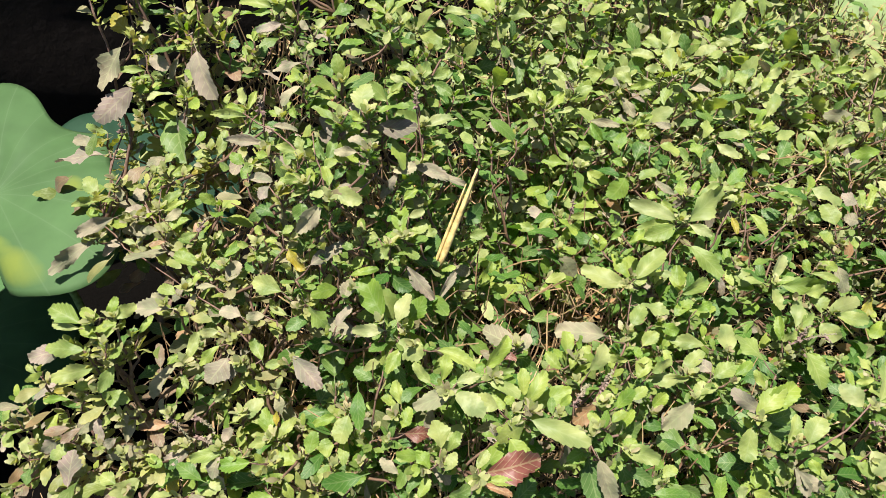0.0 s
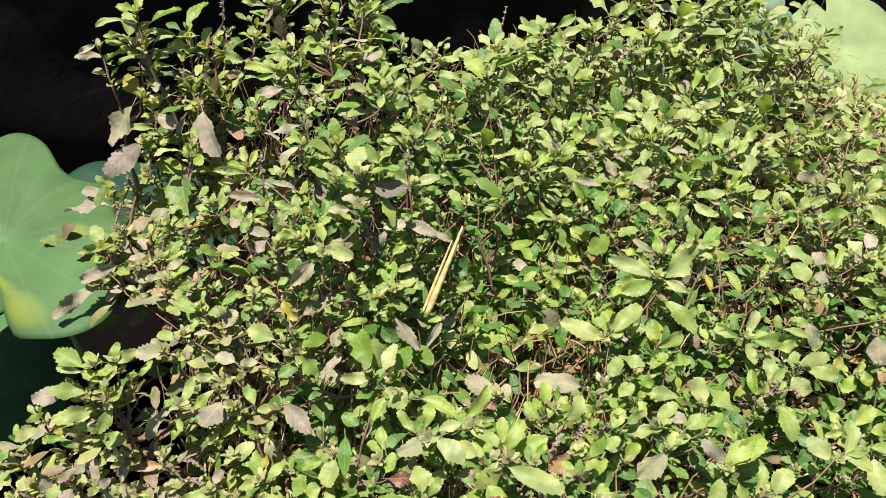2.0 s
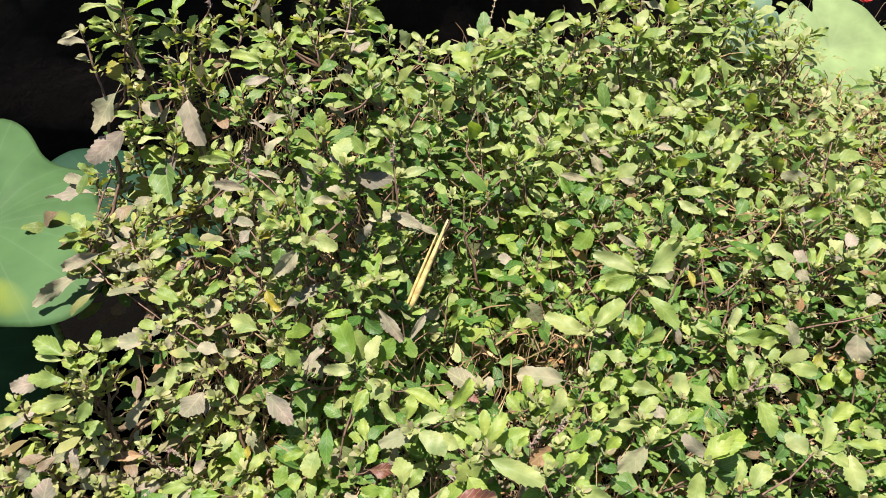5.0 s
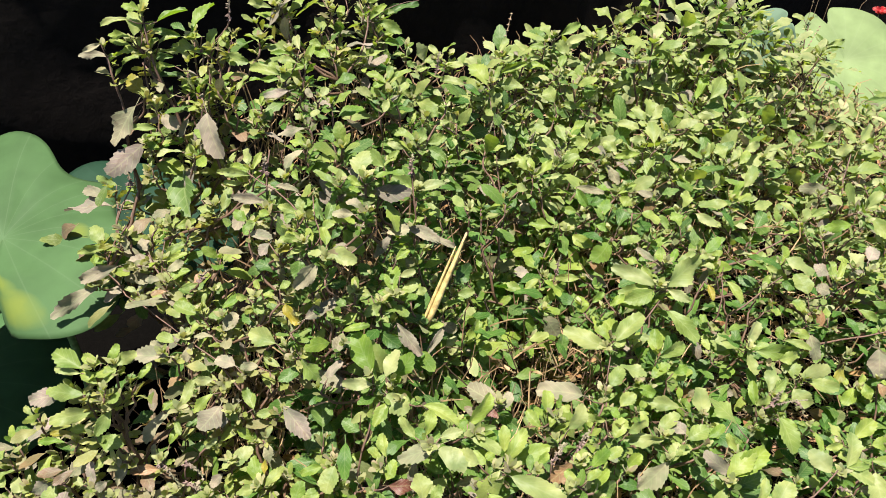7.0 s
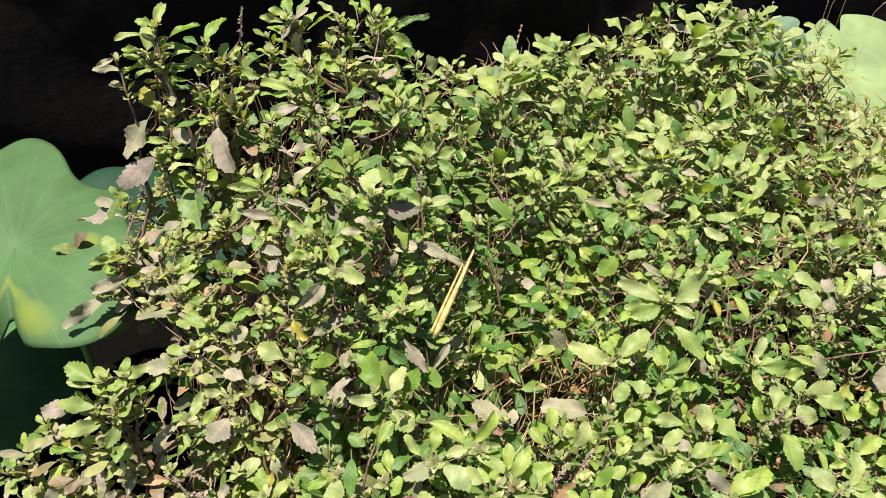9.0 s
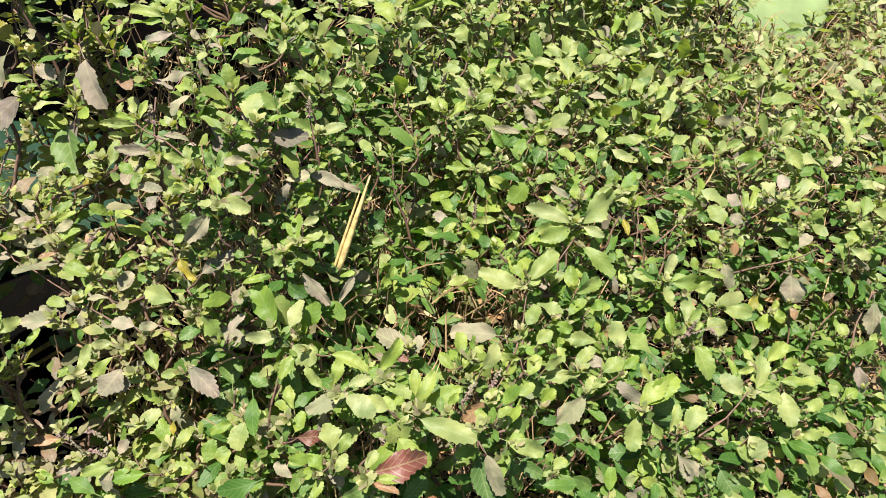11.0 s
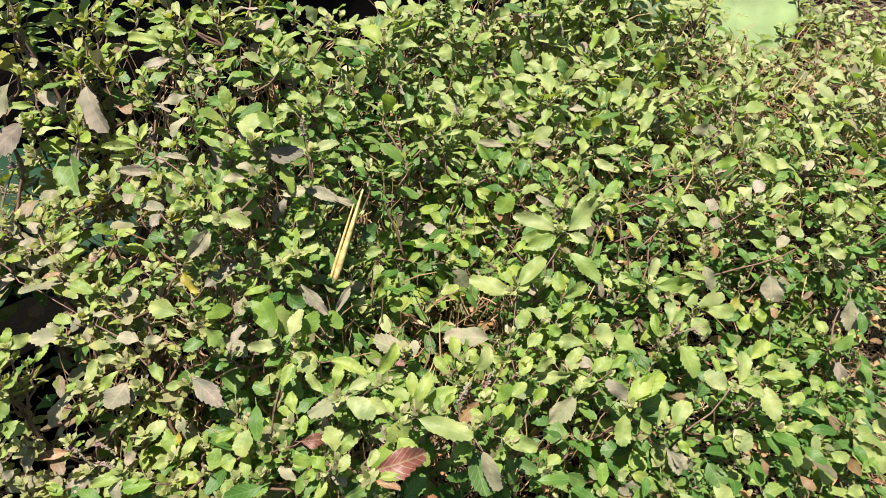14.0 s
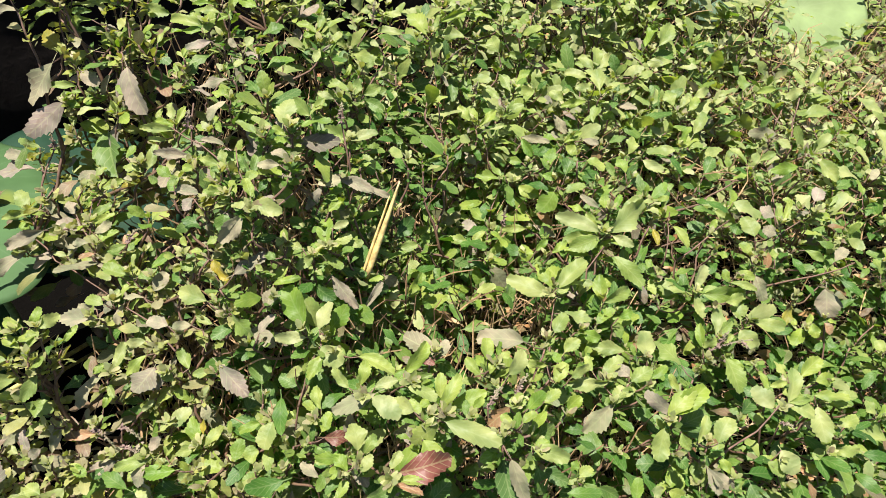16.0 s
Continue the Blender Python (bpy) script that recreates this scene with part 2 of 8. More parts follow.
def leaf_shape(rows, width, fold, curl, wave, blunt, seed, teeth=0.05, cols=(1.0, 0.55)):
    """A blunt, crenate elliptic leaf of length 1 along +x, its face to +z, on a short stalk.
    Each half rises from the midrib and bends over again, with hollows at the side veins."""
    r = random.Random(seed)
    verts, uvs, faces = [(-0.24, 0.012, 0.02), (-0.24, -0.012, 0.02)], [(0, 0.51), (0, 0.49)], []
    skew = r.uniform(-0.16, 0.16)
    ph = r.uniform(0, 6)
    lobes = {1: (r.uniform(1, 2.2), r.uniform(0, 6)), -1: (r.uniform(1, 2.2), r.uniform(0, 6))}
    across = [c for c in cols] + [0.0] + [-c for c in reversed(cols)]
    n = len(across)
    for i in range(rows + 1):
        u = i / rows
        full = max(0.0, 1 - abs(2 * u ** 0.96 - 1) ** 1.85) ** (blunt - 0.28 * u * u) * (0.78 + 0.22 * min(1.0, u / 0.5))
        w = max(width * 0.5 * full, 0.014 if i == 0 else 0.03)
        z = curl * (0.9 * u - 1.0 * u * u)
        for c in across:
            edge = abs(c) == 1.0
            tooth = (1 + (teeth if i % 2 else -teeth) * (0.5 + 0.6 * u)) * (1 + 0.04 * r.uniform(-1, 1)) if edge and 1 < i < rows else 1.0
            side = 1 if c > 0 else -1
            ww = w * abs(c) * tooth * (1 + 0.07 * math.sin(6.28 * u * lobes[side][0] + lobes[side][1]))
            q = ww / (width * 0.5)
            zz = z + fold * ww - 0.6 * fold * ww * q + wave * math.sin(u * 7 + ph + side * 1.3) * ww * q
            if 0 < abs(c) < 1:
                zz += 0.012 * math.cos(2 * math.pi * (u * 5 - abs(c))) * full
            x = u + (0.026 if i % 2 else -0.010) * (edge and 1 < i < rows) + (0.02 if i == rows and c == 0 else 0.0)
            verts.append((x, side * ww + skew * u * u, zz))
            uvs.append((u, 0.5 + side * 0.5 * abs(c) * w / (width * 0.5)))
    for i in range(rows):
        a, b = 2 + n * i, 2 + n * (i + 1)
        faces += [(a + k + 1, b + k + 1, b + k, a + k) for k in range(n - 1)]
    mid = 2 + n // 2
    faces.append((0, 1, mid + 1, mid - 1))
    return np.array(verts), faces, np.array(uvs)


SHAPES = [leaf_shape(14, r.uniform(0.40, 0.58), r.uniform(-0.1, 0.6), r.uniform(0.05, 0.5), r.uniform(0.1, 0.35), r.uniform(0.68, 0.85), k, 0.05)
          for k, r in ((k, random.Random(40 + k)) for k in range(14))]
COARSE = [leaf_shape(10, r.uniform(0.40, 0.58), r.uniform(-0.1, 0.6), r.uniform(0.05, 0.5), r.uniform(0.1, 0.45), r.uniform(0.66, 0.82), k, 0.045, (1.0,))
          for k, r in ((k, random.Random(80 + k)) for k in range(10))]
SINGLE = [leaf_shape(16, 0.6, r.uniform(-0.2, 1.0), r.uniform(0.05, 0.42), r.uniform(0.15, 0.5), r.uniform(0.66, 0.84), 900 + k, r.uniform(0.05, 0.09))
          for k, r in ((k, random.Random(140 + k)) for k in range(14))]
LEAF_MESH = {}


def leaf_mesh(kind, k):
    if (kind, k) not in LEAF_MESH:
        v, f, uv = (SHAPES + SINGLE)[k]
        LEAF_MESH[kind, k] = mesh_of("leaf", v.tolist(), f, uv, LEAF[kind])
    return LEAF_MESH[kind, k]


def leaf_pose(at, out, up, size, roll=0.0):
    """x along out, z as near to up as can be."""
    x = Vector(out).normalized()
    y = Vector(up).cross(x)
    if y.length < 1e-3:
        y = Vector((0, 1, 0)).cross(x)
    y.normalize()
    z = x.cross(y)
    m = Matrix((x, y, z)).transposed().to_4x4()
    return Matrix.Translation(at) @ m @ Matrix.Rotation(roll, 4, "X") @ Matrix.Diagonal((size, size, size, 1))


class Joined:
    """Many small pieces in one mesh."""

    def __init__(self):
        self.v, self.f, self.uv, self.n = [], [], [], 0

    def add(self, v, f, uv, m=None):
        if m is not None:
            a = np.array(m)
            v = np.asarray(v) @ a[:3, :3].T + a[:3, 3]
        self.v.append(np.asarray(v))
        self.uv.append(np.asarray(uv))
        self.f += [tuple(i + self.n for i in q) for q in f]
        self.n += len(v)

    def mesh(self, name, material, smooth=True):
        return mesh_of(name, np.concatenate(self.v).tolist(), self.f, np.concatenate(self.uv), material, smooth)


def tube(points, radii, sides=5, u0=0.0, u1=1.0):
    """A tapering round stalk through the points."""
    n = len(points)
    verts, uvs, faces = [], [], []
    for i, p in enumerate(points):
        d = (Vector(points[min(i + 1, n - 1)]) - Vector(points[max(i - 1, 0)])).normalized()
        a = d.cross(Vector((0.3, 1, 0.1))).normalized()
        b = d.cross(a)
        for k in range(sides):
            an = 2 * math.pi * k / sides
            q = Vector(p) + (a * math.cos(an) + b * math.sin(an)) * radii[i]
            verts.append(tuple(q))
            uvs.append((u0 + (u1 - u0) * i / (n - 1), k / sides))
    for i in range(n - 1):
        for k in range(sides):
            k2 = (k + 1) % sides
            faces.append((i * sides + k, i * sides + k2, (i + 1) * sides + k2, (i + 1) * sides + k))
    faces.append(tuple(range((n - 1) * sides, n * sides)))
    faces.append(tuple(reversed(range(sides))))
    return verts, faces, uvs


# ---- the large structure ----
def ground_height(x, y):
    return 0.025 * noise.noise((x * 1.3, y * 1.3, 0.0)) + 0.012 * noise.noise((x * 6, y * 6, 3.0))


def build_ground():
    xs = [-400, -60, -12, -6, -4] + [-3 + 0.06 * i for i in range(117)] + [6, 12, 60, 400]
    ys = [-400, -60, -12, -5, -2] + [-1 + 0.06 * i for i in range(92)] + [6, 12, 60, 400]
    verts = [(x, y, ground_height(x, y) if abs(x) < 5 and abs(y) < 5 else -0.01) for y in ys for x in xs]
    w = len(xs)
    faces = [(j * w + i, j * w + i + 1, (j + 1) * w + i + 1, (j + 1) * w + i) for j in range(len(ys) - 1) for i in range(w - 1)]
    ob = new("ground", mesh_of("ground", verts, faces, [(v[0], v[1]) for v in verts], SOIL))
    tagged(ob, "bare garden soil under the plants, coloured near black for shade, strewn with litter", "ground", kind="structure")


def build_wall():
    """A dark wall behind the bed, running slightly away to one side."""
    a, b = Vector((-1.9, 0.52, 0)), Vector((4.5, 5.09, 0))
    d = (b - a).normalized()
    n = Vector((-d.y, d.x, 0))
    cols, rows = 90, 24
    verts, faces = [], []
    for side in (0.0, 0.2):
        for j in range(rows + 1):
            for i in range(cols + 1):
                p = a + (b - a) * i / cols + n * side
                p.z = -0.1 + 1.45 * j / rows
                if side == 0.0:
                    p -= n * 0.02 * noise.noise((i * 0.35, j * 0.35, 1.7))
                verts.append(tuple(p))
    s = (rows + 1) * (cols + 1)
    w = cols + 1
    for j in range(rows):
        for i in range(cols):
            k = j * w + i
            faces += [(k, k + 1, k + w + 1, k + w), (s + k + 1, s + k, s + k + w, s + k + w + 1)]
    for i in range(cols):
        k = rows * w + i
        faces.append((k, k + 1, s + k + 1, s + k))
    for j in range(rows):
        k = j * w
        faces += [(k, k + w, s + k + w, s + k), (k + w - 1 + w, k + w - 1, s + k + w - 1, s + k + 2 * w - 1)]
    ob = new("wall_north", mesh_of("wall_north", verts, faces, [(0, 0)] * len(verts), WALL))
    tagged(ob, "rough wall behind the plants, coloured near black for the shade it stands in", "wall", kind="structure")


build_ground()
build_wall()

# ---- lotus ----


def lotus_material(name, base, pale, shine, blotches=()):
    m, t, bsdf, out = nodes_of(name)
    uv = t.nodes.new("ShaderNodeUVMap")
    sep = t.nodes.new("ShaderNodeSeparateXYZ")
    t.links.new(uv.outputs[0], sep.inputs[0])
    ang, rad = sep.outputs[0], sep.outputs[1]
    w = maths(t, "ABSOLUTE", maths(t, "SUBTRACT", maths(t, "FRACT", maths(t, "MULTIPLY", ang, 19.0)), 0.5))
    line = maths(t, "LESS_THAN", maths(t, "MULTIPLY", w, maths(t, "ADD", rad, 0.05)), 0.013)
    soft = ramp(t, maths(t, "MULTIPLY", w, rad), [(0.0, (1, 1, 1)), (0.10, (0, 0, 0))])
    tc = t.nodes.new("ShaderNodeTexCoord")
    n1 = add(t, "ShaderNodeTexNoise", Scale=9.0, Detail=6.0)
    n2 = add(t, "ShaderNodeTexNoise", Scale=120.0, Detail=4.0)
    for n in (n1, n2):
        t.links.new(tc.outputs["Object"], n.inputs["Vector"])
    c = ramp(t, n1.outputs[0], [(0.28, tuple(0.74 * x for x in base)), (0.72, tuple(1.22 * x for x in base))])
    c = blend(t, maths(t, "MULTIPLY", soft, 0.05), c, pale)
    c = blend(t, maths(t, "MULTIPLY", line, 0.15), c, pale)
    hub = ramp(t, rad, [(0.0, (1, 1, 1)), (0.16, (0.15, 0.15, 0.15)), (0.4, (0, 0, 0))])
    c = blend(t, maths(t, "MULTIPLY", hub, 0.25), c, pale)
    for ba, br, wa, wr in blotches:
        da = maths(t, "DIVIDE", maths(t, "SUBTRACT", ang, ba), wa)
        dr = maths(t, "DIVIDE", maths(t, "SUBTRACT", rad, br), wr)
        dd = maths(t, "ADD", maths(t, "MULTIPLY", da, da), maths(t, "MULTIPLY", dr, dr))
        dd = maths(t, "ADD", dd, maths(t, "MULTIPLY", maths(t, "SUBTRACT", n1.outputs[0], 0.5), 2.6))
        c = blend(t, maths(t, "MULTIPLY", ramp(t, dd, [(0.0, (1, 1, 1)), (1.2, (0, 0, 0))]), 0.68), c, (0.20, 0.24, 0.035))
    dots = ramp(t, n2.outputs[0], [(0.77, (0, 0, 0)), (0.79, (1, 1, 1))])
    c = blend(t, maths(t, "MULTIPLY", dots, 0.6), c, (0.03, 0.03, 0.02))
    t.links.new(c, bsdf.inputs["Base Color"])
    bsdf.inputs["Roughness"].default_value = 0.68
    bsdf.inputs["Specular IOR Level"].default_value = 0.2
    b = add(t, "ShaderNodeBump", Strength=0.5, Distance=0.004)
    t.links.new(maths(t, "ADD", maths(t, "MULTIPLY", n2.outputs[0], 0.12), maths(t, "MULTIPLY", soft, 0.12)), b.inputs["Height"])
    t.links.new(b.outputs[0], bsdf.inputs["Normal"])
    tr = t.nodes.new("ShaderNodeBsdfTranslucent")
    t.links.new(blend(t, 1.0, c, (1.1, 1.05, 0.4), "MULTIPLY"), tr.inputs[0])
    mix = t.nodes.new("ShaderNodeMixShader")
    mix.inputs[0].default_value = shine
    t.links.new(bsdf.outputs[0], mix.inputs[1])
    t.links.new(tr.outputs[0], mix.inputs[2])
    t.links.new(mix.outputs[0], out.inputs[0])
    return m


LOTUS_GREEN = lotus_material("lotus_leaf_green", (0.055, 0.125, 0.045), (0.11, 0.19, 0.09), 0.25)
LOTUS_BLOTCHED = lotus_material("lotus_leaf_blotched", (0.068, 0.137, 0.050), (0.145, 0.22, 0.115), 0.36, ((0.853, 0.76, 0.032, 0.17), (0.012, 0.66, 0.025, 0.10), (0.822, 0.58, 0.035, 0.11)))
LOTUS_LIGHT = lotus_material("lotus_leaf_light", (0.20, 0.27, 0.115), (0.255, 0.31, 0.165), 0.3)
# teal darkened to hold the shade this leaf stands in
LOTUS_SHADE_TEAL = lotus_material("lotus_leaf_shade_teal", (0.011, 0.039, 0.020), (0.022, 0.056, 0.031), 0.15)
LOTUS_PALE = lotus_material("lotus_leaf_pale_teal", (0.14, 0.22, 0.145), (0.19, 0.27, 0.18), 0.3)


def lotus(centre, normal, radius, turn, material, label, droop=0.1, waves=0.028, bites=(), seed=0, funnel=0.07, root=None):
    """A round shield leaf on a stalk that rises from the ground."""
    r = random.Random(seed)
    top = new("lotus_plant")
    foot = Vector((centre[0] + r.uniform(-0.05, 0.05), centre[1] + r.uniform(0.02, 0.1), 0))
    if root:
        foot = Vector((*root, 0))
    foot.z = ground_height(foot.x, foot.y) - 0.02
    top.location = foot
    tagged(top, label, "lotus", "lotus leaves")
    z = Vector(normal).normalized()
    x = Vector((1, 0, 0)) - z * z.x
    x.normalize()
    m = Matrix((x, z.cross(x), z)).transposed().to_4x4()
    m = Matrix.Translation(Vector(centre) - foot) @ m @ Matrix.Rotation(turn, 4, "Z")
    rings, segs = 22, 120
    ph = [r.uniform(0, 6.3) for _ in range(6)]
    verts, uvs, faces = [], [], []
    for i in range(rings + 1):
        q = i / rings
        for k in range(segs):
            a = 2 * math.pi * k / segs
            edge = 1 + 0.02 * math.sin(2 * a + ph[0]) + 0.02 * math.sin(3 * a + ph[1]) + 0.015 * math.sin(7 * a + ph[2])
            for at, wide, deep in bites:
                da = (a - at + math.pi) % (2 * math.pi) - math.pi
                edge -= deep * math.exp(-(da / wide) ** 2)
            rr = radius * q * edge
            h = funnel * radius * (min(1, q * 2.2) ** 0.7 - 1) - droop * radius * max(0, q - 0.55) ** 2 * 5
            h += waves * radius * q * q * (math.sin(3 * a + ph[3]) + 0.6 * math.sin(5 * a + ph[4]) + 0.25 * math.sin(11 * a + ph[5]))
            h -= 0.003 * radius * abs(math.sin(a * 9.5)) * q
            verts.append((rr * math.cos(a), rr * math.sin(a), h))
            uvs.append((k / segs, q))
    for i in range(rings):
        for k in range(segs):
            k2 = (k + 1) % segs
            faces.append((i * segs + k, (i + 1) * segs + k, (i + 1) * segs + k2, i * segs + k2))
    me = mesh_of("leaf", verts, faces, uvs, material)
    # the seam's last strip keeps its own angle
    lay = me.uv_layers["UVMap"].data
    for p in me.polygons:
        us = [lay[j].uv[0] for j in p.loop_indices]
        if max(us) - min(us) > 0.5:
            for j in p.loop_indices:
                if lay[j].uv[0] < 0.5:
                    lay[j].uv[0] += 1.0
    bm = bmesh.new()
    bm.from_mesh(me)
    bmesh.ops.remove_doubles(bm, verts=bm.verts, dist=1e-6)
    bm.to_mesh(me)
    bm.free()
    ob = part("leaf", me, top, m=m)
    so = ob.modifiers.new("thickness", "SOLIDIFY")
    so.thickness = 0.0012
    hub = m @ Vector((0, 0, -funnel * radius))
    pts = [Vector((0, 0, 0)).lerp(hub, s) + Vector((0.03 * math.sin(s * 3.1), 0.02 * math.sin(s * 3.1), 0)) for s in (k / 9 for k in range(10))]
    v, f, uv = tube(pts, [0.008 - 0.002 * k / 9 for k in range(10)], 8)
    part("stalk", mesh_of("stalk", v, f, uv, GREENSTALK), top, "prickly pale green stalk")
    return top


lotus((-0.688, 0.795, 0.579), (0.0, -0.2, 0.98), 0.258, 0.0, LOTUS_BLOTCHED, "large round blue-green lotus leaf with yellow blotches and a torn rim",
      bites=((1.32, 0.4, 0.33), (0.45, 0.5, 0.32), (5.77, 0.26, -0.05), (6.22, 0.35, 0.10), (5.2, 0.25, 0.17), (5.1, 0.09, 0.3)), seed=4, droop=0.07, waves=0.045)
lotus((-0.95, 0.775, 0.22), (0.10, -0.06, 0.98), 0.25, 1.3, LOTUS_GREEN, "round dark green lotus leaf lying below a larger one", seed=9, root=(-0.94, 0.82))
lotus((-0.57, 0.99, 0.465), (0.3, -0.2, 0.93), 0.18, 2.0, LOTUS_SHADE_TEAL, "teal green lotus leaf, coloured darker for shade, half hidden behind basil stems", seed=5)
lotus((1.215, 2.27, 0.355), (0.0, -0.52, 0.86), 0.21, 0.0, LOTUS_LIGHT, "large light green sunlit lotus leaf with a notched rim", bites=((1.88, 0.10, 0.34), (2.3, 0.3, 0.1), (3.6, 0.6, 0.32)), seed=6, droop=0.02)
lotus((0.80, 1.91, 0.53), (-0.7, -0.5, 0.35), 0.09, 0.2, LOTUS_PALE, "small blue-green lotus leaf with a ragged rim", bites=((0.4, 0.15, 0.2),), seed=8, waves=0.1)

# ---- holy basil ----
PLANTS = []


def basil(x, y, tips=()):
    PLANTS.append((x, y, list(tips)))

basil(0.03, 0.46, [(0.06, 0.52, 0.58), (0.03, 0.42, 0.61), (0.02, 0.41, 0.57), (-0.08, 0.43, 0.48), (0.08, 0.35, 0.58)])
basil(-0.38, 0.50, [(-0.35, 0.48, 0.63), (-0.38, 0.49, 0.64), (-0.38, 0.46, 0.58), (-0.33, 0.47, 0.51), (-0.43, 0.46, 0.53), (-0.41, 0.45, 0.49)])
basil(0.16, 0.50, [(0.09, 0.50, 0.59), (0.12, 0.46, 0.60), (0.15, 0.40, 0.60), (0.18, 0.55, 0.54), (0.23, 0.56, 0.52), (0.11, 0.41, 0.59), (0.22, 0.43, 0.59)])
basil(-0.18, 0.50, [(-0.20, 0.51, 0.52), (-0.18, 0.47, 0.47), (-0.15, 0.48, 0.49), (-0.22, 0.48, 0.46), (-0.08, 0.46, 0.51), (-0.26, 0.48, 0.45), (-0.18, 0.45, 0.43)])
basil(0.41, 0.52, [(0.41, 0.52, 0.48), (0.46, 0.51, 0.48), (0.33, 0.46, 0.44), (0.46, 0.48, 0.36), (0.40, 0.46, 0.36)])
basil(-0.08, 0.59, [(-0.10, 0.61, 0.77), (-0.13, 0.55, 0.64), (-0.09, 0.57, 0.68), (-0.05, 0.56, 0.67), (-0.02, 0.53, 0.63), (-0.06, 0.52, 0.64), (-0.03, 0.51, 0.60), (-0.09, 0.58, 0.72), (-0.10, 0.59, 0.76), (-0.13, 0.57, 0.69)])
basil(-0.21, 0.61, [(-0.18, 0.56, 0.62), (-0.30, 0.59, 0.59), (-0.25, 0.56, 0.57), (-0.23, 0.54, 0.55), (-0.15, 0.62, 0.76), (-0.16, 0.60, 0.73), (-0.19, 0.59, 0.67), (-0.21, 0.59, 0.63), (-0.25, 0.60, 0.62)])
basil(0.37, 0.62, [(0.35, 0.59, 0.46), (0.39, 0.58, 0.47)])
basil(0.64, 0.63, [(0.58, 0.58, 0.45), (0.60, 0.64, 0.40), (0.66, 0.63, 0.40), (0.68, 0.61, 0.38), (0.59, 0.55, 0.39), (0.73, 0.57, 0.24)])
basil(-0.02, 0.68, [(-0.04, 0.63, 0.71), (-0.03, 0.64, 0.67), (0.00, 0.67, 0.60)])
basil(0.34, 0.73, [(0.26, 0.70, 0.57), (0.30, 0.73, 0.54), (0.35, 0.72, 0.48), (0.38, 0.75, 0.47), (0.42, 0.66, 0.45), (0.39, 0.69, 0.45), (0.32, 0.65, 0.47)])
basil(0.86, 0.73, [(0.75, 0.80, 0.26), (0.76, 0.66, 0.29), (0.84, 0.63, 0.21), (0.93, 0.63, 0.18), (0.79, 0.57, 0.20), (0.92, 0.72, 0.22), (0.98, 0.76, 0.22), (0.91, 0.85, 0.26)])
basil(-0.30, 0.73, [(-0.25, 0.77, 0.76), (-0.23, 0.74, 0.76), (-0.37, 0.72, 0.67), (-0.30, 0.73, 0.72), (-0.34, 0.73, 0.69), (-0.29, 0.75, 0.74), (-0.28, 0.65, 0.65), (-0.31, 0.65, 0.63), (-0.27, 0.67, 0.69), (-0.33, 0.68, 0.65), (-0.34, 0.67, 0.63)])
basil(-0.11, 0.74, [(-0.07, 0.69, 0.81), (-0.04, 0.71, 0.79), (-0.10, 0.68, 0.80), (-0.15, 0.72, 0.80), (-0.09, 0.66, 0.77), (-0.20, 0.70, 0.76), (-0.16, 0.76, 0.81), (-0.11, 0.74, 0.83)])
basil(0.03, 0.78, [(0.04, 0.77, 0.55), (0.10, 0.77, 0.47), (-0.01, 0.71, 0.67), (0.01, 0.80, 0.70), (-0.02, 0.77, 0.72), (0.07, 0.72, 0.50), (0.03, 0.70, 0.55)])
basil(-0.44, 0.80, [(-0.40, 0.81, 0.78), (-0.38, 0.79, 0.76), (-0.54, 0.76, 0.58), (-0.47, 0.79, 0.68), (-0.44, 0.77, 0.66), (-0.43, 0.73, 0.62), (-0.47, 0.71, 0.58), (-0.41, 0.77, 0.72)])
basil(0.56, 0.84, [(0.52, 0.84, 0.42), (0.54, 0.86, 0.43), (0.56, 0.79, 0.39), (0.61, 0.80, 0.39), (0.56, 0.74, 0.38)])
basil(-0.13, 0.86, [(-0.19, 0.81, 0.82), (-0.15, 0.86, 0.83), (-0.11, 0.85, 0.82), (-0.07, 0.81, 0.81)])
basil(-0.33, 0.88, [(-0.39, 0.86, 0.93), (-0.40, 0.85, 0.87), (-0.32, 0.87, 0.88), (-0.28, 0.90, 0.88), (-0.27, 0.84, 0.83), (-0.24, 0.82, 0.81), (-0.36, 0.86, 0.91), (-0.35, 0.86, 0.87), (-0.32, 0.89, 0.90), (-0.31, 0.85, 0.85), (-0.34, 0.85, 0.84), (-0.40, 0.85, 0.82), (-0.33, 0.78, 0.78), (-0.30, 0.80, 0.80), (-0.37, 0.81, 0.79)])
basil(0.11, 0.88, [(0.19, 0.85, 0.49), (0.14, 0.84, 0.46), (0.06, 0.83, 0.52), (0.04, 0.83, 0.69), (0.07, 0.90, 0.64), (0.10, 0.84, 0.48), (0.17, 0.80, 0.46), (0.09, 0.93, 0.48)])
basil(0.36, 0.89, [(0.36, 0.84, 0.55), (0.35, 0.82, 0.53), (0.41, 0.82, 0.50), (0.34, 0.95, 0.56), (0.34, 0.87, 0.55)])
basil(-0.04, 0.97, [(-0.10, 0.95, 0.80), (-0.03, 0.91, 0.74), (-0.05, 0.96, 0.75), (0.01, 0.96, 0.69)])
basil(-0.21, 0.99, [(-0.25, 0.91, 0.88), (-0.22, 0.87, 0.85), (-0.23, 0.95, 0.89), (-0.18, 0.98, 0.87), (-0.17, 1.03, 0.87), (-0.20, 0.92, 0.86), (-0.27, 0.94, 0.91), (-0.24, 0.99, 0.91), (-0.16, 1.00, 0.85)])
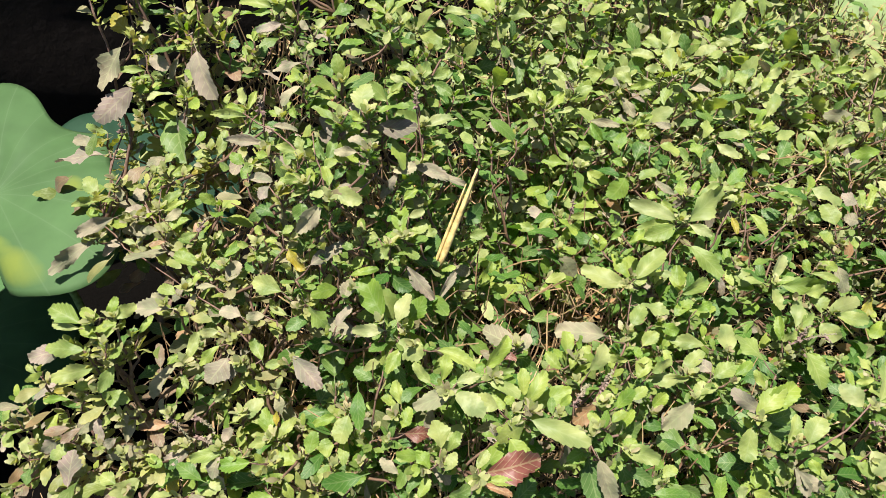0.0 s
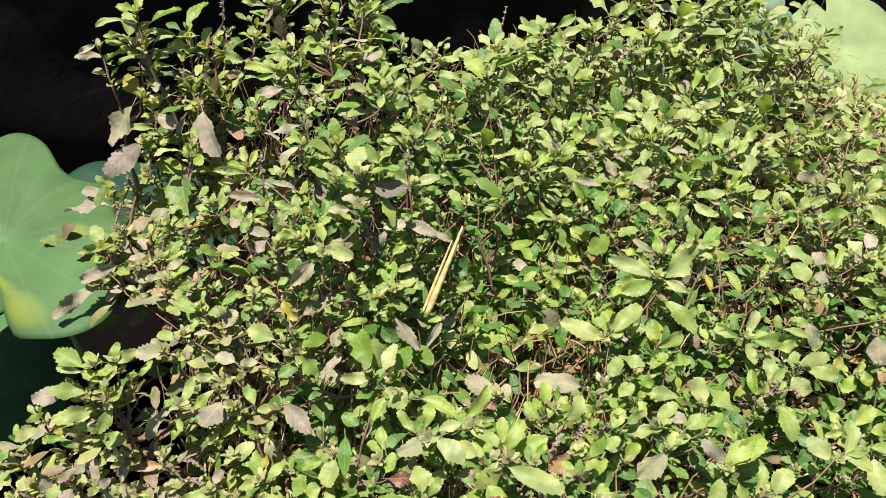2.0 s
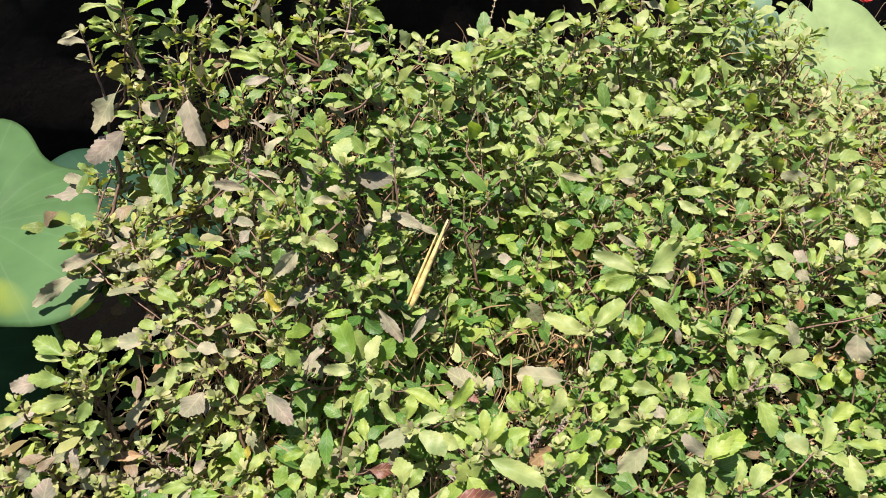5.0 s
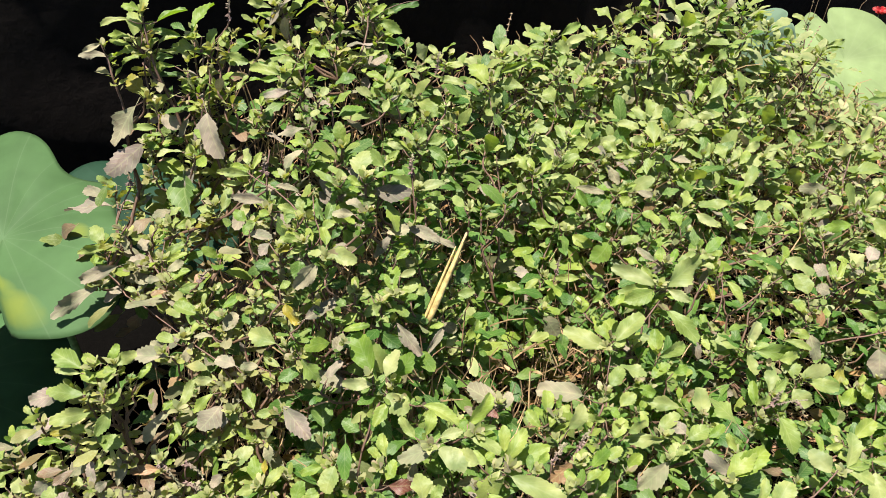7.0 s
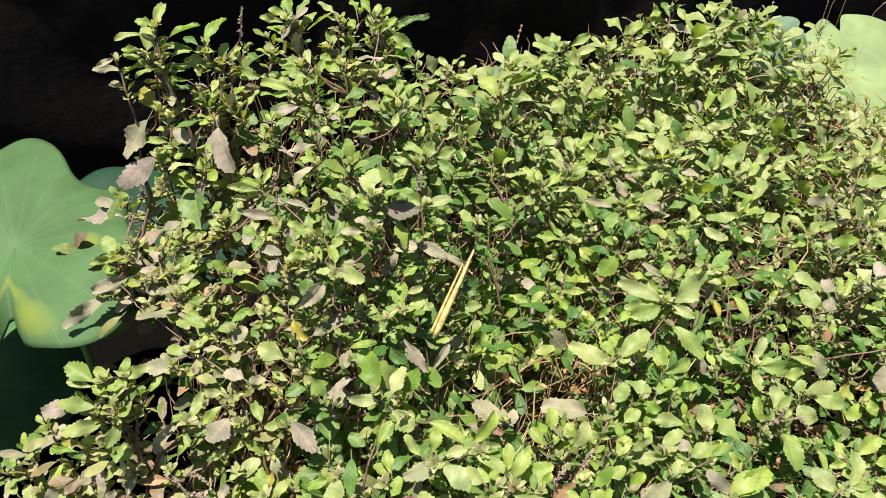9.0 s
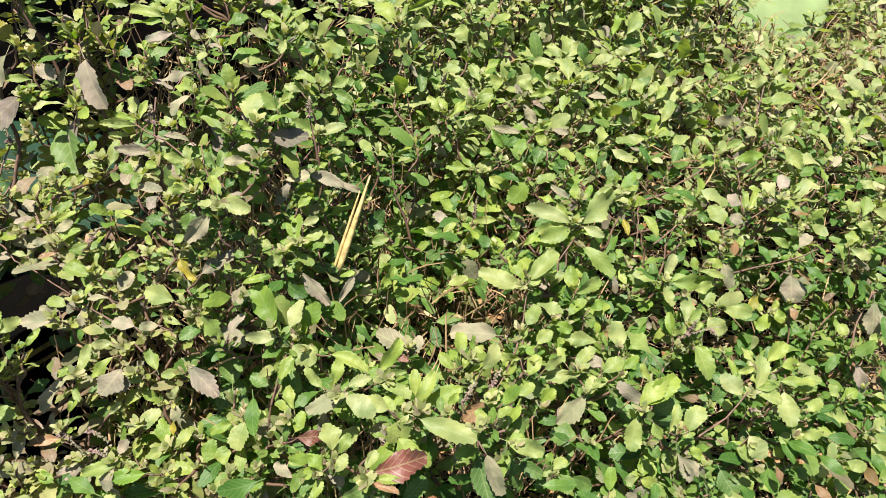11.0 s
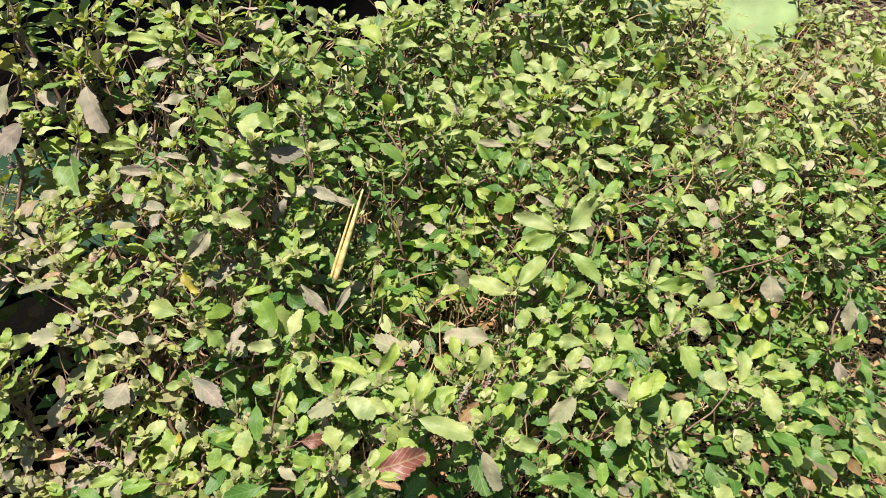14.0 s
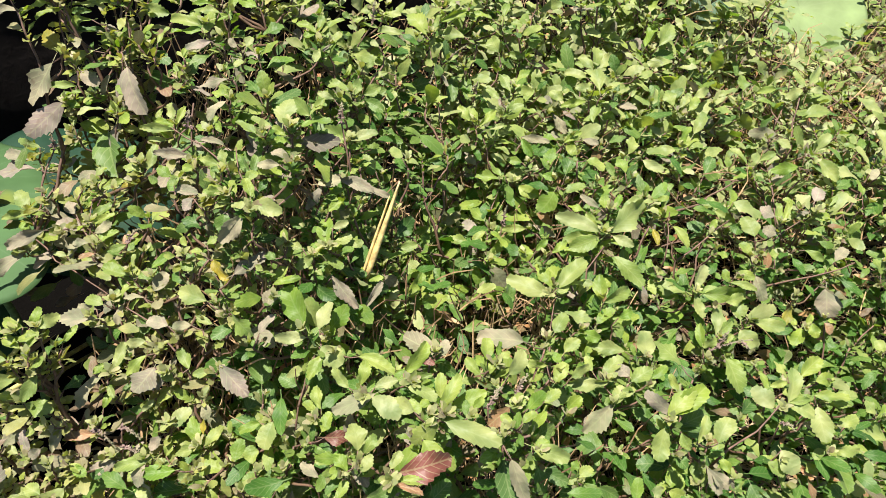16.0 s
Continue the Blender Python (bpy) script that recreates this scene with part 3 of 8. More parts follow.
basil(0.20, 1.00, [(0.18, 1.00, 0.51), (0.19, 0.97, 0.49), (0.15, 0.96, 0.45), (0.23, 0.98, 0.54), (0.26, 0.96, 0.49)])
basil(0.73, 1.03, [(0.76, 0.90, 0.28), (0.65, 0.96, 0.48), (0.69, 0.98, 0.50), (0.77, 1.02, 0.46), (0.83, 0.96, 0.37), (0.75, 1.16, 0.45), (0.71, 1.01, 0.50), (0.63, 1.00, 0.49)])
basil(0.13, 1.05, [(0.15, 1.03, 0.62), (0.19, 1.03, 0.60), (0.13, 1.01, 0.45), (0.11, 0.98, 0.61), (0.07, 1.04, 0.67)])
basil(0.49, 1.07, [(0.58, 1.08, 0.48), (0.45, 0.96, 0.54), (0.40, 0.98, 0.56), (0.53, 1.09, 0.51), (0.49, 1.09, 0.53)])
basil(-0.09, 1.10, [(-0.14, 1.07, 0.87), (-0.11, 1.08, 0.84), (-0.10, 1.05, 0.81), (-0.04, 1.12, 0.78), (-0.12, 1.11, 0.86), (-0.13, 1.00, 0.83), (-0.06, 1.04, 0.76), (-0.03, 1.05, 0.73)])
basil(0.95, 1.10, [(0.87, 1.14, 0.45), (0.85, 1.01, 0.43), (1.00, 0.92, 0.35), (0.95, 0.98, 0.40), (1.05, 1.06, 0.45), (1.11, 1.21, 0.49), (0.96, 1.19, 0.47), (0.83, 1.07, 0.45)])
basil(0.05, 1.14, [(0.00, 1.14, 0.77), (0.04, 1.11, 0.74), (0.07, 1.13, 0.75), (0.02, 1.08, 0.72), (0.06, 1.09, 0.72), (0.10, 1.11, 0.71), (0.05, 1.17, 0.76), (0.01, 1.04, 0.70)])
basil(0.19, 1.15, [(0.24, 1.14, 0.61), (0.13, 1.13, 0.69), (0.15, 1.09, 0.66), (0.21, 1.16, 0.64), (0.20, 1.08, 0.62)])
basil(0.41, 1.19, [(0.41, 1.16, 0.63), (0.35, 1.14, 0.59), (0.32, 1.08, 0.57), (0.46, 1.15, 0.55), (0.54, 1.21, 0.52), (0.47, 1.19, 0.57), (0.36, 1.24, 0.60), (0.38, 1.13, 0.62)])
basil(0.26, 1.26, [(0.26, 1.25, 0.61), (0.21, 1.22, 0.67), (0.24, 1.27, 0.64), (0.27, 1.21, 0.60), (0.32, 1.22, 0.59)])
basil(0.12, 1.30, [(0.08, 1.22, 0.74), (0.14, 1.30, 0.74), (0.18, 1.27, 0.72), (0.09, 1.27, 0.74)])
basil(0.64, 1.36, [(0.57, 1.28, 0.51), (0.64, 1.33, 0.50), (0.61, 1.39, 0.54), (0.72, 1.19, 0.43), (0.62, 1.24, 0.46), (0.72, 1.35, 0.43), (0.61, 1.30, 0.51), (0.70, 1.24, 0.41), (0.69, 1.44, 0.55), (0.58, 1.41, 0.55), (0.64, 1.45, 0.58), (0.55, 1.32, 0.53)])
basil(0.23, 1.38, [(0.24, 1.35, 0.74), (0.17, 1.36, 0.73), (0.21, 1.35, 0.71), (0.26, 1.37, 0.73), (0.28, 1.33, 0.69)])
basil(0.85, 1.40, [(0.91, 1.40, 0.49), (0.93, 1.30, 0.48), (0.88, 1.41, 0.49), (0.86, 1.24, 0.46), (0.78, 1.38, 0.43), (0.74, 1.40, 0.49), (0.83, 1.48, 0.49), (0.86, 1.35, 0.50)])
basil(0.42, 1.40, [(0.40, 1.42, 0.73), (0.36, 1.37, 0.72), (0.49, 1.33, 0.58)])
basil(0.31, 1.46, [(0.29, 1.43, 0.74), (0.29, 1.42, 0.65), (0.30, 1.40, 0.77), (0.36, 1.45, 0.54), (0.31, 1.44, 0.60)])
basil(0.46, 1.51, [(0.36, 1.53, 0.70), (0.39, 1.47, 0.53), (0.46, 1.51, 0.53), (0.53, 1.44, 0.58), (0.41, 1.47, 0.77), (0.50, 1.50, 0.71), (0.46, 1.45, 0.70), (0.48, 1.51, 0.74), (0.47, 1.45, 0.55), (0.51, 1.47, 0.57)])
basil(1.21, 1.52, [(1.14, 1.42, 0.48), (1.21, 1.52, 0.49), (1.26, 1.51, 0.53)])
basil(0.55, 1.58, [(0.52, 1.56, 0.70), (0.59, 1.55, 0.68), (0.52, 1.56, 0.65), (0.51, 1.58, 0.59), (0.56, 1.56, 0.72), (0.57, 1.59, 0.74), (0.61, 1.55, 0.65), (0.53, 1.53, 0.62), (0.57, 1.46, 0.61)])
basil(0.44, 1.66, [(0.45, 1.63, 0.61), (0.38, 1.58, 0.64), (0.41, 1.63, 0.53), (0.43, 1.66, 0.55), (0.50, 1.64, 0.56), (0.48, 1.62, 0.49)])
basil(0.69, 1.69, [(0.64, 1.65, 0.73), (0.68, 1.68, 0.72), (0.74, 1.66, 0.64), (0.64, 1.61, 0.68), (0.72, 1.68, 0.68)])
basil(0.85, 1.72, [(0.76, 1.67, 0.57), (0.87, 1.55, 0.47), (0.89, 1.74, 0.60), (0.79, 1.70, 0.64), (0.92, 1.79, 0.44)])
basil(1.13, 2.10, [(0.97, 2.07, 0.51), (1.12, 2.26, 0.40), (1.16, 2.04, 0.30), (1.27, 1.96, 0.34), (1.14, 2.01, 0.32)])

# low plants at the near side and to the far side, without taller shoots
for px, py in ((-0.32, 0.38), (-0.15, 0.33), (0.02, 0.28), (0.18, 0.28), (0.34, 0.34), (0.50, 0.40), (-0.47, 0.38), (0.1, 0.18), (-0.2, 0.2),
               (1.05, 1.45), (1.25, 1.65), (0.95, 1.75), (1.15, 1.9), (1.45, 1.5), (1.5, 1.85), (1.4, 1.25), (1.65, 1.65), (0.75, 1.9), (0.55, 1.85),
               (1.7, 2.0), (1.2, 1.1), (1.0, 1.25), (1.6, 1.25), (0.3, 1.65), (0.1, 1.45), (1.45, 2.1), (1.6, 2.25), (1.75, 2.35), (1.85, 1.95), (1.9, 2.2), (1.5, 2.4)):
    basil(px, py)

basil(-0.55, 0.52, [(-0.54, 0.51, 0.47), (-0.48, 0.50, 0.45), (-0.52, 0.47, 0.41), (-0.46, 0.47, 0.42), (-0.58, 0.49, 0.44)])
basil(-0.40, 0.88, [(-0.409, 0.838, 0.910), (-0.396, 0.854, 0.912), (-0.368, 0.873, 0.918), (-0.323, 0.891, 0.905)])
basil(0.55, 1.62, [(0.547, 1.647, 0.732), (0.622, 1.675, 0.713), (0.709, 1.717, 0.676), (0.520, 1.584, 0.687)])
basil(0.25, 1.42, [(0.162, 1.401, 0.730), (0.226, 1.396, 0.717), (0.322, 1.494, 0.753), (0.404, 1.559, 0.747)])
basil(0.95, 1.9, [(0.894, 1.886, 0.550), (0.940, 1.880, 0.539), (0.846, 1.805, 0.533), (1.033, 1.869, 0.435), (1.115, 1.838, 0.387)])
basil(-0.39, 0.79, [(-0.513, 0.761, 0.586), (-0.476, 0.765, 0.616), (-0.436, 0.754, 0.642), (-0.519, 0.740, 0.575), (-0.448, 0.723, 0.600), (-0.400, 0.736, 0.654), (-0.402, 0.692, 0.609), (-0.367, 0.709, 0.649), (-0.372, 0.772, 0.702), (-0.441, 0.794, 0.683), (-0.322, 0.728, 0.707)])
for px, py in ((0.95, 0.92), (0.86, 0.80)):
    basil(px, py)
basil(-0.34, 0.94, [(-0.417, 0.881, 0.844), (-0.371, 0.881, 0.868), (-0.341, 0.875, 0.839), (-0.401, 0.868, 0.810), (-0.315, 0.889, 0.853)])
basil(-0.32, 0.54, [(-0.330, 0.485, 0.626), (-0.318, 0.529, 0.600), (-0.295, 0.509, 0.544), (-0.335, 0.464, 0.571), (-0.319, 0.474, 0.523)])
basil(-0.31, 0.50, [(-0.364, 0.449, 0.492), (-0.299, 0.463, 0.455), (-0.347, 0.443, 0.437), (-0.271, 0.482, 0.476), (-0.246, 0.458, 0.435)])
basil(0.33, 1.44, [(0.230, 1.270, 0.702), (0.338, 1.482, 0.589), (0.439, 1.632, 0.569), (0.281, 1.288, 0.611), (0.353, 1.293, 0.590)])
basil(0.53, 1.46, [(0.502, 1.510, 0.563), (0.561, 1.458, 0.626), (0.624, 1.440, 0.607), (0.423, 1.240, 0.622), (0.530, 1.386, 0.565)])
SINGLES = []


def leaf_at(base, tip, wide, kind):
    """A leaf that stands out, from the foot of its blade to its tip."""
    SINGLES.append((Vector(base), Vector(tip), wide, kind))


leaf_at((0.291, 0.950, 0.522), (0.275, 0.916, 0.503), 0.79, "fresh")
leaf_at((0.232, 0.974, 0.516), (0.262, 0.954, 0.505), 0.58, "fresh")
leaf_at((0.351, 0.828, 0.537), (0.289, 0.852, 0.553), 0.34, "mint")
leaf_at((0.365, 0.826, 0.537), (0.420, 0.868, 0.562), 0.44, "mint")
leaf_at((0.371, 0.822, 0.533), (0.401, 0.808, 0.526), 0.48, "mint")
leaf_at((0.349, 0.821, 0.530), (0.309, 0.800, 0.518), 0.53, "mint")
leaf_at((0.341, 0.826, 0.533), (0.296, 0.817, 0.527), 0.35, "fresh")
leaf_at((0.348, 0.835, 0.540), (0.330, 0.851, 0.549), 0.57, "fresh")
leaf_at((0.376, 0.862, 0.555), (0.388, 0.883, 0.567), 0.43, "fresh")
leaf_at((0.362, 0.863, 0.556), (0.358, 0.882, 0.568), 0.68, "fresh")
leaf_at((0.386, 0.860, 0.555), (0.416, 0.878, 0.564), 0.37, "mint")
leaf_at((0.375, 0.802, 0.508), (0.417, 0.766, 0.490), 0.41, "mint")
leaf_at((0.339, 0.924, 0.553), (0.307, 0.917, 0.548), 0.63, "mint")
leaf_at((0.352, 0.868, 0.553), (0.325, 0.885, 0.562), 0.36, "dull")
leaf_at((0.333, 0.868, 0.544), (0.306, 0.874, 0.548), 0.39, "fresh")
leaf_at((0.267, 0.701, 0.517), (0.207, 0.720, 0.527), 0.41, "mint")
leaf_at((0.271, 0.703, 0.527), (0.244, 0.732, 0.544), 0.34, "fresh")
leaf_at((0.278, 0.706, 0.527), (0.316, 0.742, 0.548), 0.49, "mint")
leaf_at((0.275, 0.704, 0.523), (0.293, 0.706, 0.525), 0.72, "mint")
leaf_at((0.294, 0.718, 0.525), (0.327, 0.718, 0.525), 0.35, "mint")
leaf_at((0.349, 0.728, 0.483), (0.347, 0.759, 0.505), 0.55, "fresh")
leaf_at((0.353, 0.727, 0.482), (0.387, 0.749, 0.496), 0.49, "mint")
leaf_at((0.232, 0.773, 0.515), (0.236, 0.796, 0.528), 0.85, "fresh")
leaf_at((0.248, 0.773, 0.539), (0.262, 0.788, 0.550), 0.52, "fresh")
leaf_at((0.268, 0.745, 0.560), (0.290, 0.760, 0.568), 0.42, "fresh")
leaf_at((0.174, 0.833, 0.467), (0.209, 0.826, 0.463), 0.58, "fresh")
leaf_at((0.185, 0.816, 0.464), (0.210, 0.800, 0.443), 0.85, "dull")
leaf_at((0.128, 0.894, 0.437), (0.144, 0.847, 0.412), 0.71, "green")
leaf_at((0.102, 0.814, 0.440), (0.082, 0.834, 0.452), 0.73, "green")
leaf_at((0.060, 0.715, 0.490), (0.080, 0.744, 0.509), 0.43, "fresh")
leaf_at((0.243, 0.891, 0.487), (0.206, 0.893, 0.488), 0.37, "fresh")
leaf_at((0.184, 0.879, 0.488), (0.213, 0.859, 0.478), 0.42, "fresh")
leaf_at((0.176, 0.942, 0.460), (0.149, 0.966, 0.474), 0.62, "fresh")
leaf_at((0.176, 0.900, 0.472), (0.153, 0.884, 0.462), 0.45, "fresh")
leaf_at((0.147, 0.868, 0.472), (0.113, 0.875, 0.476), 0.44, "fresh")
leaf_at((0.148, 0.960, 0.451), (0.123, 0.968, 0.456), 0.47, "fresh")
leaf_at((0.133, 0.937, 0.451), (0.161, 0.939, 0.451), 0.82, "dull")
leaf_at((0.093, 0.890, 0.478), (0.059, 0.888, 0.476), 0.37, "fresh")
leaf_at((0.082, 0.835, 0.490), (0.072, 0.851, 0.499), 0.77, "fresh")
leaf_at((0.123, 0.797, 0.418), (0.103, 0.814, 0.427), 0.69, "green")
leaf_at((0.163, 0.783, 0.439), (0.191, 0.795, 0.447), 0.48, "fresh")
leaf_at((0.210, 0.767, 0.431), (0.219, 0.793, 0.444), 0.72, "green")
leaf_at((0.413, 0.874, 0.545), (0.447, 0.878, 0.547), 0.40, "mint")
leaf_at((0.404, 0.871, 0.549), (0.437, 0.883, 0.557), 0.41, "mint")
leaf_at((0.468, 0.955, 0.509), (0.489, 0.958, 0.511), 0.50, "fresh")
leaf_at((0.493, 0.912, 0.485), (0.517, 0.883, 0.468), 0.40, "fresh")
leaf_at((0.441, 0.854, 0.524), (0.447, 0.832, 0.511), 0.42, "yellow")
leaf_at((0.583, 0.997, 0.423), (0.552, 0.993, 0.421), 0.73, "green")
leaf_at((0.591, 1.041, 0.429), (0.609, 1.057, 0.440), 0.65, "mint")
leaf_at((0.624, 1.022, 0.444), (0.632, 1.057, 0.464), 0.51, "fresh")
leaf_at((0.627, 1.014, 0.466), (0.670, 0.991, 0.451), 0.53, "mint")
leaf_at((0.611, 1.042, 0.424), (0.647, 1.020, 0.413), 0.49, "mint")
leaf_at((0.629, 1.000, 0.422), (0.652, 0.992, 0.416), 0.84, "green")
leaf_at((0.572, 0.946, 0.452), (0.584, 0.963, 0.463), 0.49, "fresh")
leaf_at((0.654, 0.949, 0.440), (0.645, 0.979, 0.460), 0.81, "mint")
leaf_at((0.693, 0.960, 0.460), (0.697, 0.996, 0.477), 0.41, "mint")
leaf_at((0.702, 0.963, 0.460), (0.719, 1.000, 0.481), 0.25, "fresh")
leaf_at((0.692, 0.951, 0.447), (0.668, 0.956, 0.450), 0.85, "dull")
leaf_at((0.684, 0.967, 0.473), (0.660, 0.975, 0.477), 0.85, "dull")
leaf_at((0.767, 1.015, 0.453), (0.747, 1.038, 0.467), 0.85, "mint")
leaf_at((0.778, 1.027, 0.464), (0.795, 1.047, 0.476), 0.85, "dull")
leaf_at((0.774, 1.010, 0.448), (0.797, 1.027, 0.459), 0.54, "mint")
leaf_at((0.778, 1.008, 0.446), (0.803, 1.005, 0.444), 0.74, "fresh")
leaf_at((0.730, 0.999, 0.476), (0.709, 1.003, 0.479), 0.65, "fresh")
leaf_at((0.783, 1.009, 0.446), (0.812, 0.998, 0.440), 0.53, "mint")
leaf_at((0.799, 0.996, 0.410), (0.765, 0.996, 0.410), 0.54, "fresh")
leaf_at((0.633, 0.903, 0.437), (0.620, 0.920, 0.447), 0.82, "fresh")
leaf_at((0.569, 0.886, 0.452), (0.585, 0.881, 0.449), 0.85, "fresh")
leaf_at((0.691, 0.925, 0.409), (0.687, 0.943, 0.418), 0.72, "fresh")
leaf_at((0.762, 0.966, 0.398), (0.790, 0.949, 0.388), 0.43, "mint")
leaf_at((0.825, 0.967, 0.374), (0.849, 0.988, 0.385), 0.62, "pale")
leaf_at((0.810, 0.963, 0.358), (0.791, 0.951, 0.351), 0.58, "fresh")
leaf_at((0.813, 0.959, 0.356), (0.837, 0.962, 0.358), 0.60, "fresh")
leaf_at((0.821, 0.950, 0.351), (0.835, 0.943, 0.348), 0.85, "fresh")
leaf_at((0.638, 0.867, 0.419), (0.651, 0.843, 0.387), 0.55, "dull")
leaf_at((0.528, 0.836, 0.417), (0.543, 0.870, 0.438), 0.58, "mint")
leaf_at((0.513, 0.831, 0.411), (0.466, 0.841, 0.417), 0.56, "mint")
leaf_at((0.449, 0.788, 0.443), (0.440, 0.809, 0.453), 0.51, "fresh")
leaf_at((0.529, 0.829, 0.408), (0.534, 0.796, 0.388), 0.50, "mint")
leaf_at((0.542, 0.827, 0.411), (0.608, 0.829, 0.412), 0.43, "mint")
leaf_at((0.582, 0.833, 0.433), (0.622, 0.822, 0.427), 0.30, "mint")
leaf_at((0.598, 0.852, 0.442), (0.623, 0.843, 0.436), 0.55, "fresh")
leaf_at((0.579, 0.834, 0.434), (0.571, 0.850, 0.444), 0.65, "fresh")
leaf_at((0.442, 0.839, 0.444), (0.425, 0.851, 0.451), 0.84, "green")
leaf_at((0.445, 0.819, 0.476), (0.432, 0.825, 0.479), 0.85, "fresh")
leaf_at((0.575, 0.811, 0.410), (0.604, 0.819, 0.414), 0.63, "fresh")
leaf_at((0.074, 0.492, 0.584), (0.099, 0.523, 0.601), 0.44, "fresh")
leaf_at((0.073, 0.484, 0.583), (0.106, 0.489, 0.586), 0.26, "mint")
leaf_at((0.081, 0.472, 0.584), (0.114, 0.466, 0.580), 0.50, "mint")
leaf_at((0.112, 0.521, 0.588), (0.071, 0.532, 0.595), 0.61, "dull")
leaf_at((0.118, 0.519, 0.587), (0.124, 0.534, 0.596), 0.74, "pale")
leaf_at((0.088, 0.512, 0.592), (0.109, 0.506, 0.588), 0.43, "red")
leaf_at((0.113, 0.538, 0.558), (0.132, 0.519, 0.548), 0.60, "green")
leaf_at((0.221, 0.587, 0.541), (0.164, 0.591, 0.543), 0.47, "pale")
leaf_at((0.173, 0.551, 0.545), (0.173, 0.575, 0.557), 0.65, "fresh")
leaf_at((0.186, 0.555, 0.550), (0.189, 0.569, 0.559), 0.55, "fresh")
leaf_at((0.190, 0.550, 0.545), (0.199, 0.561, 0.552), 0.63, "fresh")
leaf_at((0.177, 0.533, 0.539), (0.182, 0.548, 0.550), 0.52, "fresh")
leaf_at((0.201, 0.535, 0.537), (0.222, 0.556, 0.552), 0.64, "mint")
leaf_at((0.252, 0.566, 0.521), (0.226, 0.569, 0.523), 0.46, "fresh")
leaf_at((0.256, 0.585, 0.521), (0.272, 0.578, 0.518), 0.68, "fresh")
leaf_at((0.164, 0.525, 0.548), (0.145, 0.538, 0.556), 0.54, "fresh")
leaf_at((0.119, 0.440, 0.590), (0.140, 0.470, 0.608), 0.37, "fresh")
leaf_at((0.090, 0.437, 0.586), (0.066, 0.445, 0.592), 0.73, "mint")
leaf_at((0.126, 0.421, 0.591), (0.182, 0.402, 0.580), 0.39, "mint")
leaf_at((0.118, 0.418, 0.594), (0.094, 0.399, 0.581), 0.67, "mint")
leaf_at((0.103, 0.401, 0.585), (0.116, 0.384, 0.577), 0.85, "fresh")
leaf_at((0.108, 0.442, 0.591), (0.098, 0.447, 0.593), 0.85, "fresh")
leaf_at((0.155, 0.441, 0.591), (0.166, 0.450, 0.597), 0.62, "fresh")
leaf_at((0.197, 0.463, 0.566), (0.176, 0.450, 0.549), 0.65, "dry")
leaf_at((0.202, 0.450, 0.574), (0.205, 0.468, 0.586), 0.75, "fresh")
leaf_at((0.210, 0.431, 0.581), (0.224, 0.441, 0.587), 0.63, "fresh")
leaf_at((0.198, 0.431, 0.573), (0.190, 0.444, 0.579), 0.65, "fresh")
leaf_at((0.231, 0.451, 0.530), (0.251, 0.461, 0.536), 0.85, "green")
leaf_at((0.227, 0.424, 0.544), (0.240, 0.431, 0.549), 0.83, "fresh")
leaf_at((0.272, 0.651, 0.492), (0.289, 0.675, 0.504), 0.68, "mint")
leaf_at((0.287, 0.633, 0.472), (0.303, 0.651, 0.483), 0.73, "fresh")
leaf_at((0.272, 0.497, 0.521), (0.285, 0.512, 0.531), 0.77, "fresh")
leaf_at((0.240, 0.483, 0.554), (0.259, 0.493, 0.559), 0.63, "fresh")
leaf_at((0.217, 0.449, 0.583), (0.233, 0.467, 0.592), 0.60, "fresh")
leaf_at((0.346, 0.594, 0.459), (0.289, 0.592, 0.458), 0.28, "mint")
leaf_at((0.262, 0.544, 0.514), (0.277, 0.563, 0.527), 0.65, "fresh")
leaf_at((0.290, 0.580, 0.482), (0.313, 0.594, 0.491), 0.54, "mint")
leaf_at((0.340, 0.604, 0.457), (0.361, 0.631, 0.472), 0.52, "mint")
leaf_at((0.378, 0.658, 0.451), (0.334, 0.661, 0.453), 0.42, "mint")
leaf_at((0.318, 0.674, 0.471), (0.339, 0.664, 0.466), 0.72, "fresh")
leaf_at((0.382, 0.718, 0.414), (0.349, 0.727, 0.418), 0.41, "green")
leaf_at((0.289, 0.697, 0.487), (0.327, 0.687, 0.482), 0.48, "mint")
leaf_at((0.342, 0.697, 0.466), (0.361, 0.719, 0.479), 0.59, "fresh")
leaf_at((0.375, 0.711, 0.466), (0.395, 0.721, 0.472), 0.60, "fresh")
leaf_at((0.349, 0.569, 0.441), (0.319, 0.544, 0.407), 0.52, "pale")
leaf_at((0.353, 0.569, 0.442), (0.365, 0.589, 0.455), 0.65, "mint")
leaf_at((0.325, 0.612, 0.458), (0.316, 0.630, 0.467), 0.52, "fresh")
leaf_at((0.375, 0.604, 0.460), (0.360, 0.617, 0.468), 0.83, "dull")
leaf_at((0.357, 0.574, 0.447), (0.381, 0.586, 0.453), 0.43, "mint")
leaf_at((0.334, 0.516, 0.419), (0.300, 0.521, 0.421), 0.85, "green")
leaf_at((0.410, 0.650, 0.449), (0.408, 0.684, 0.465), 0.80, "mint")
leaf_at((0.462, 0.650, 0.435), (0.426, 0.676, 0.448), 0.61, "mint")
leaf_at((0.376, 0.593, 0.462), (0.402, 0.607, 0.472), 0.72, "mint")
leaf_at((0.401, 0.591, 0.471), (0.425, 0.605, 0.478), 0.44, "fresh")
leaf_at((0.434, 0.574, 0.468), (0.427, 0.595, 0.478), 0.49, "fresh")
leaf_at((0.554, 0.764, 0.382), (0.564, 0.806, 0.405), 0.42, "mint")
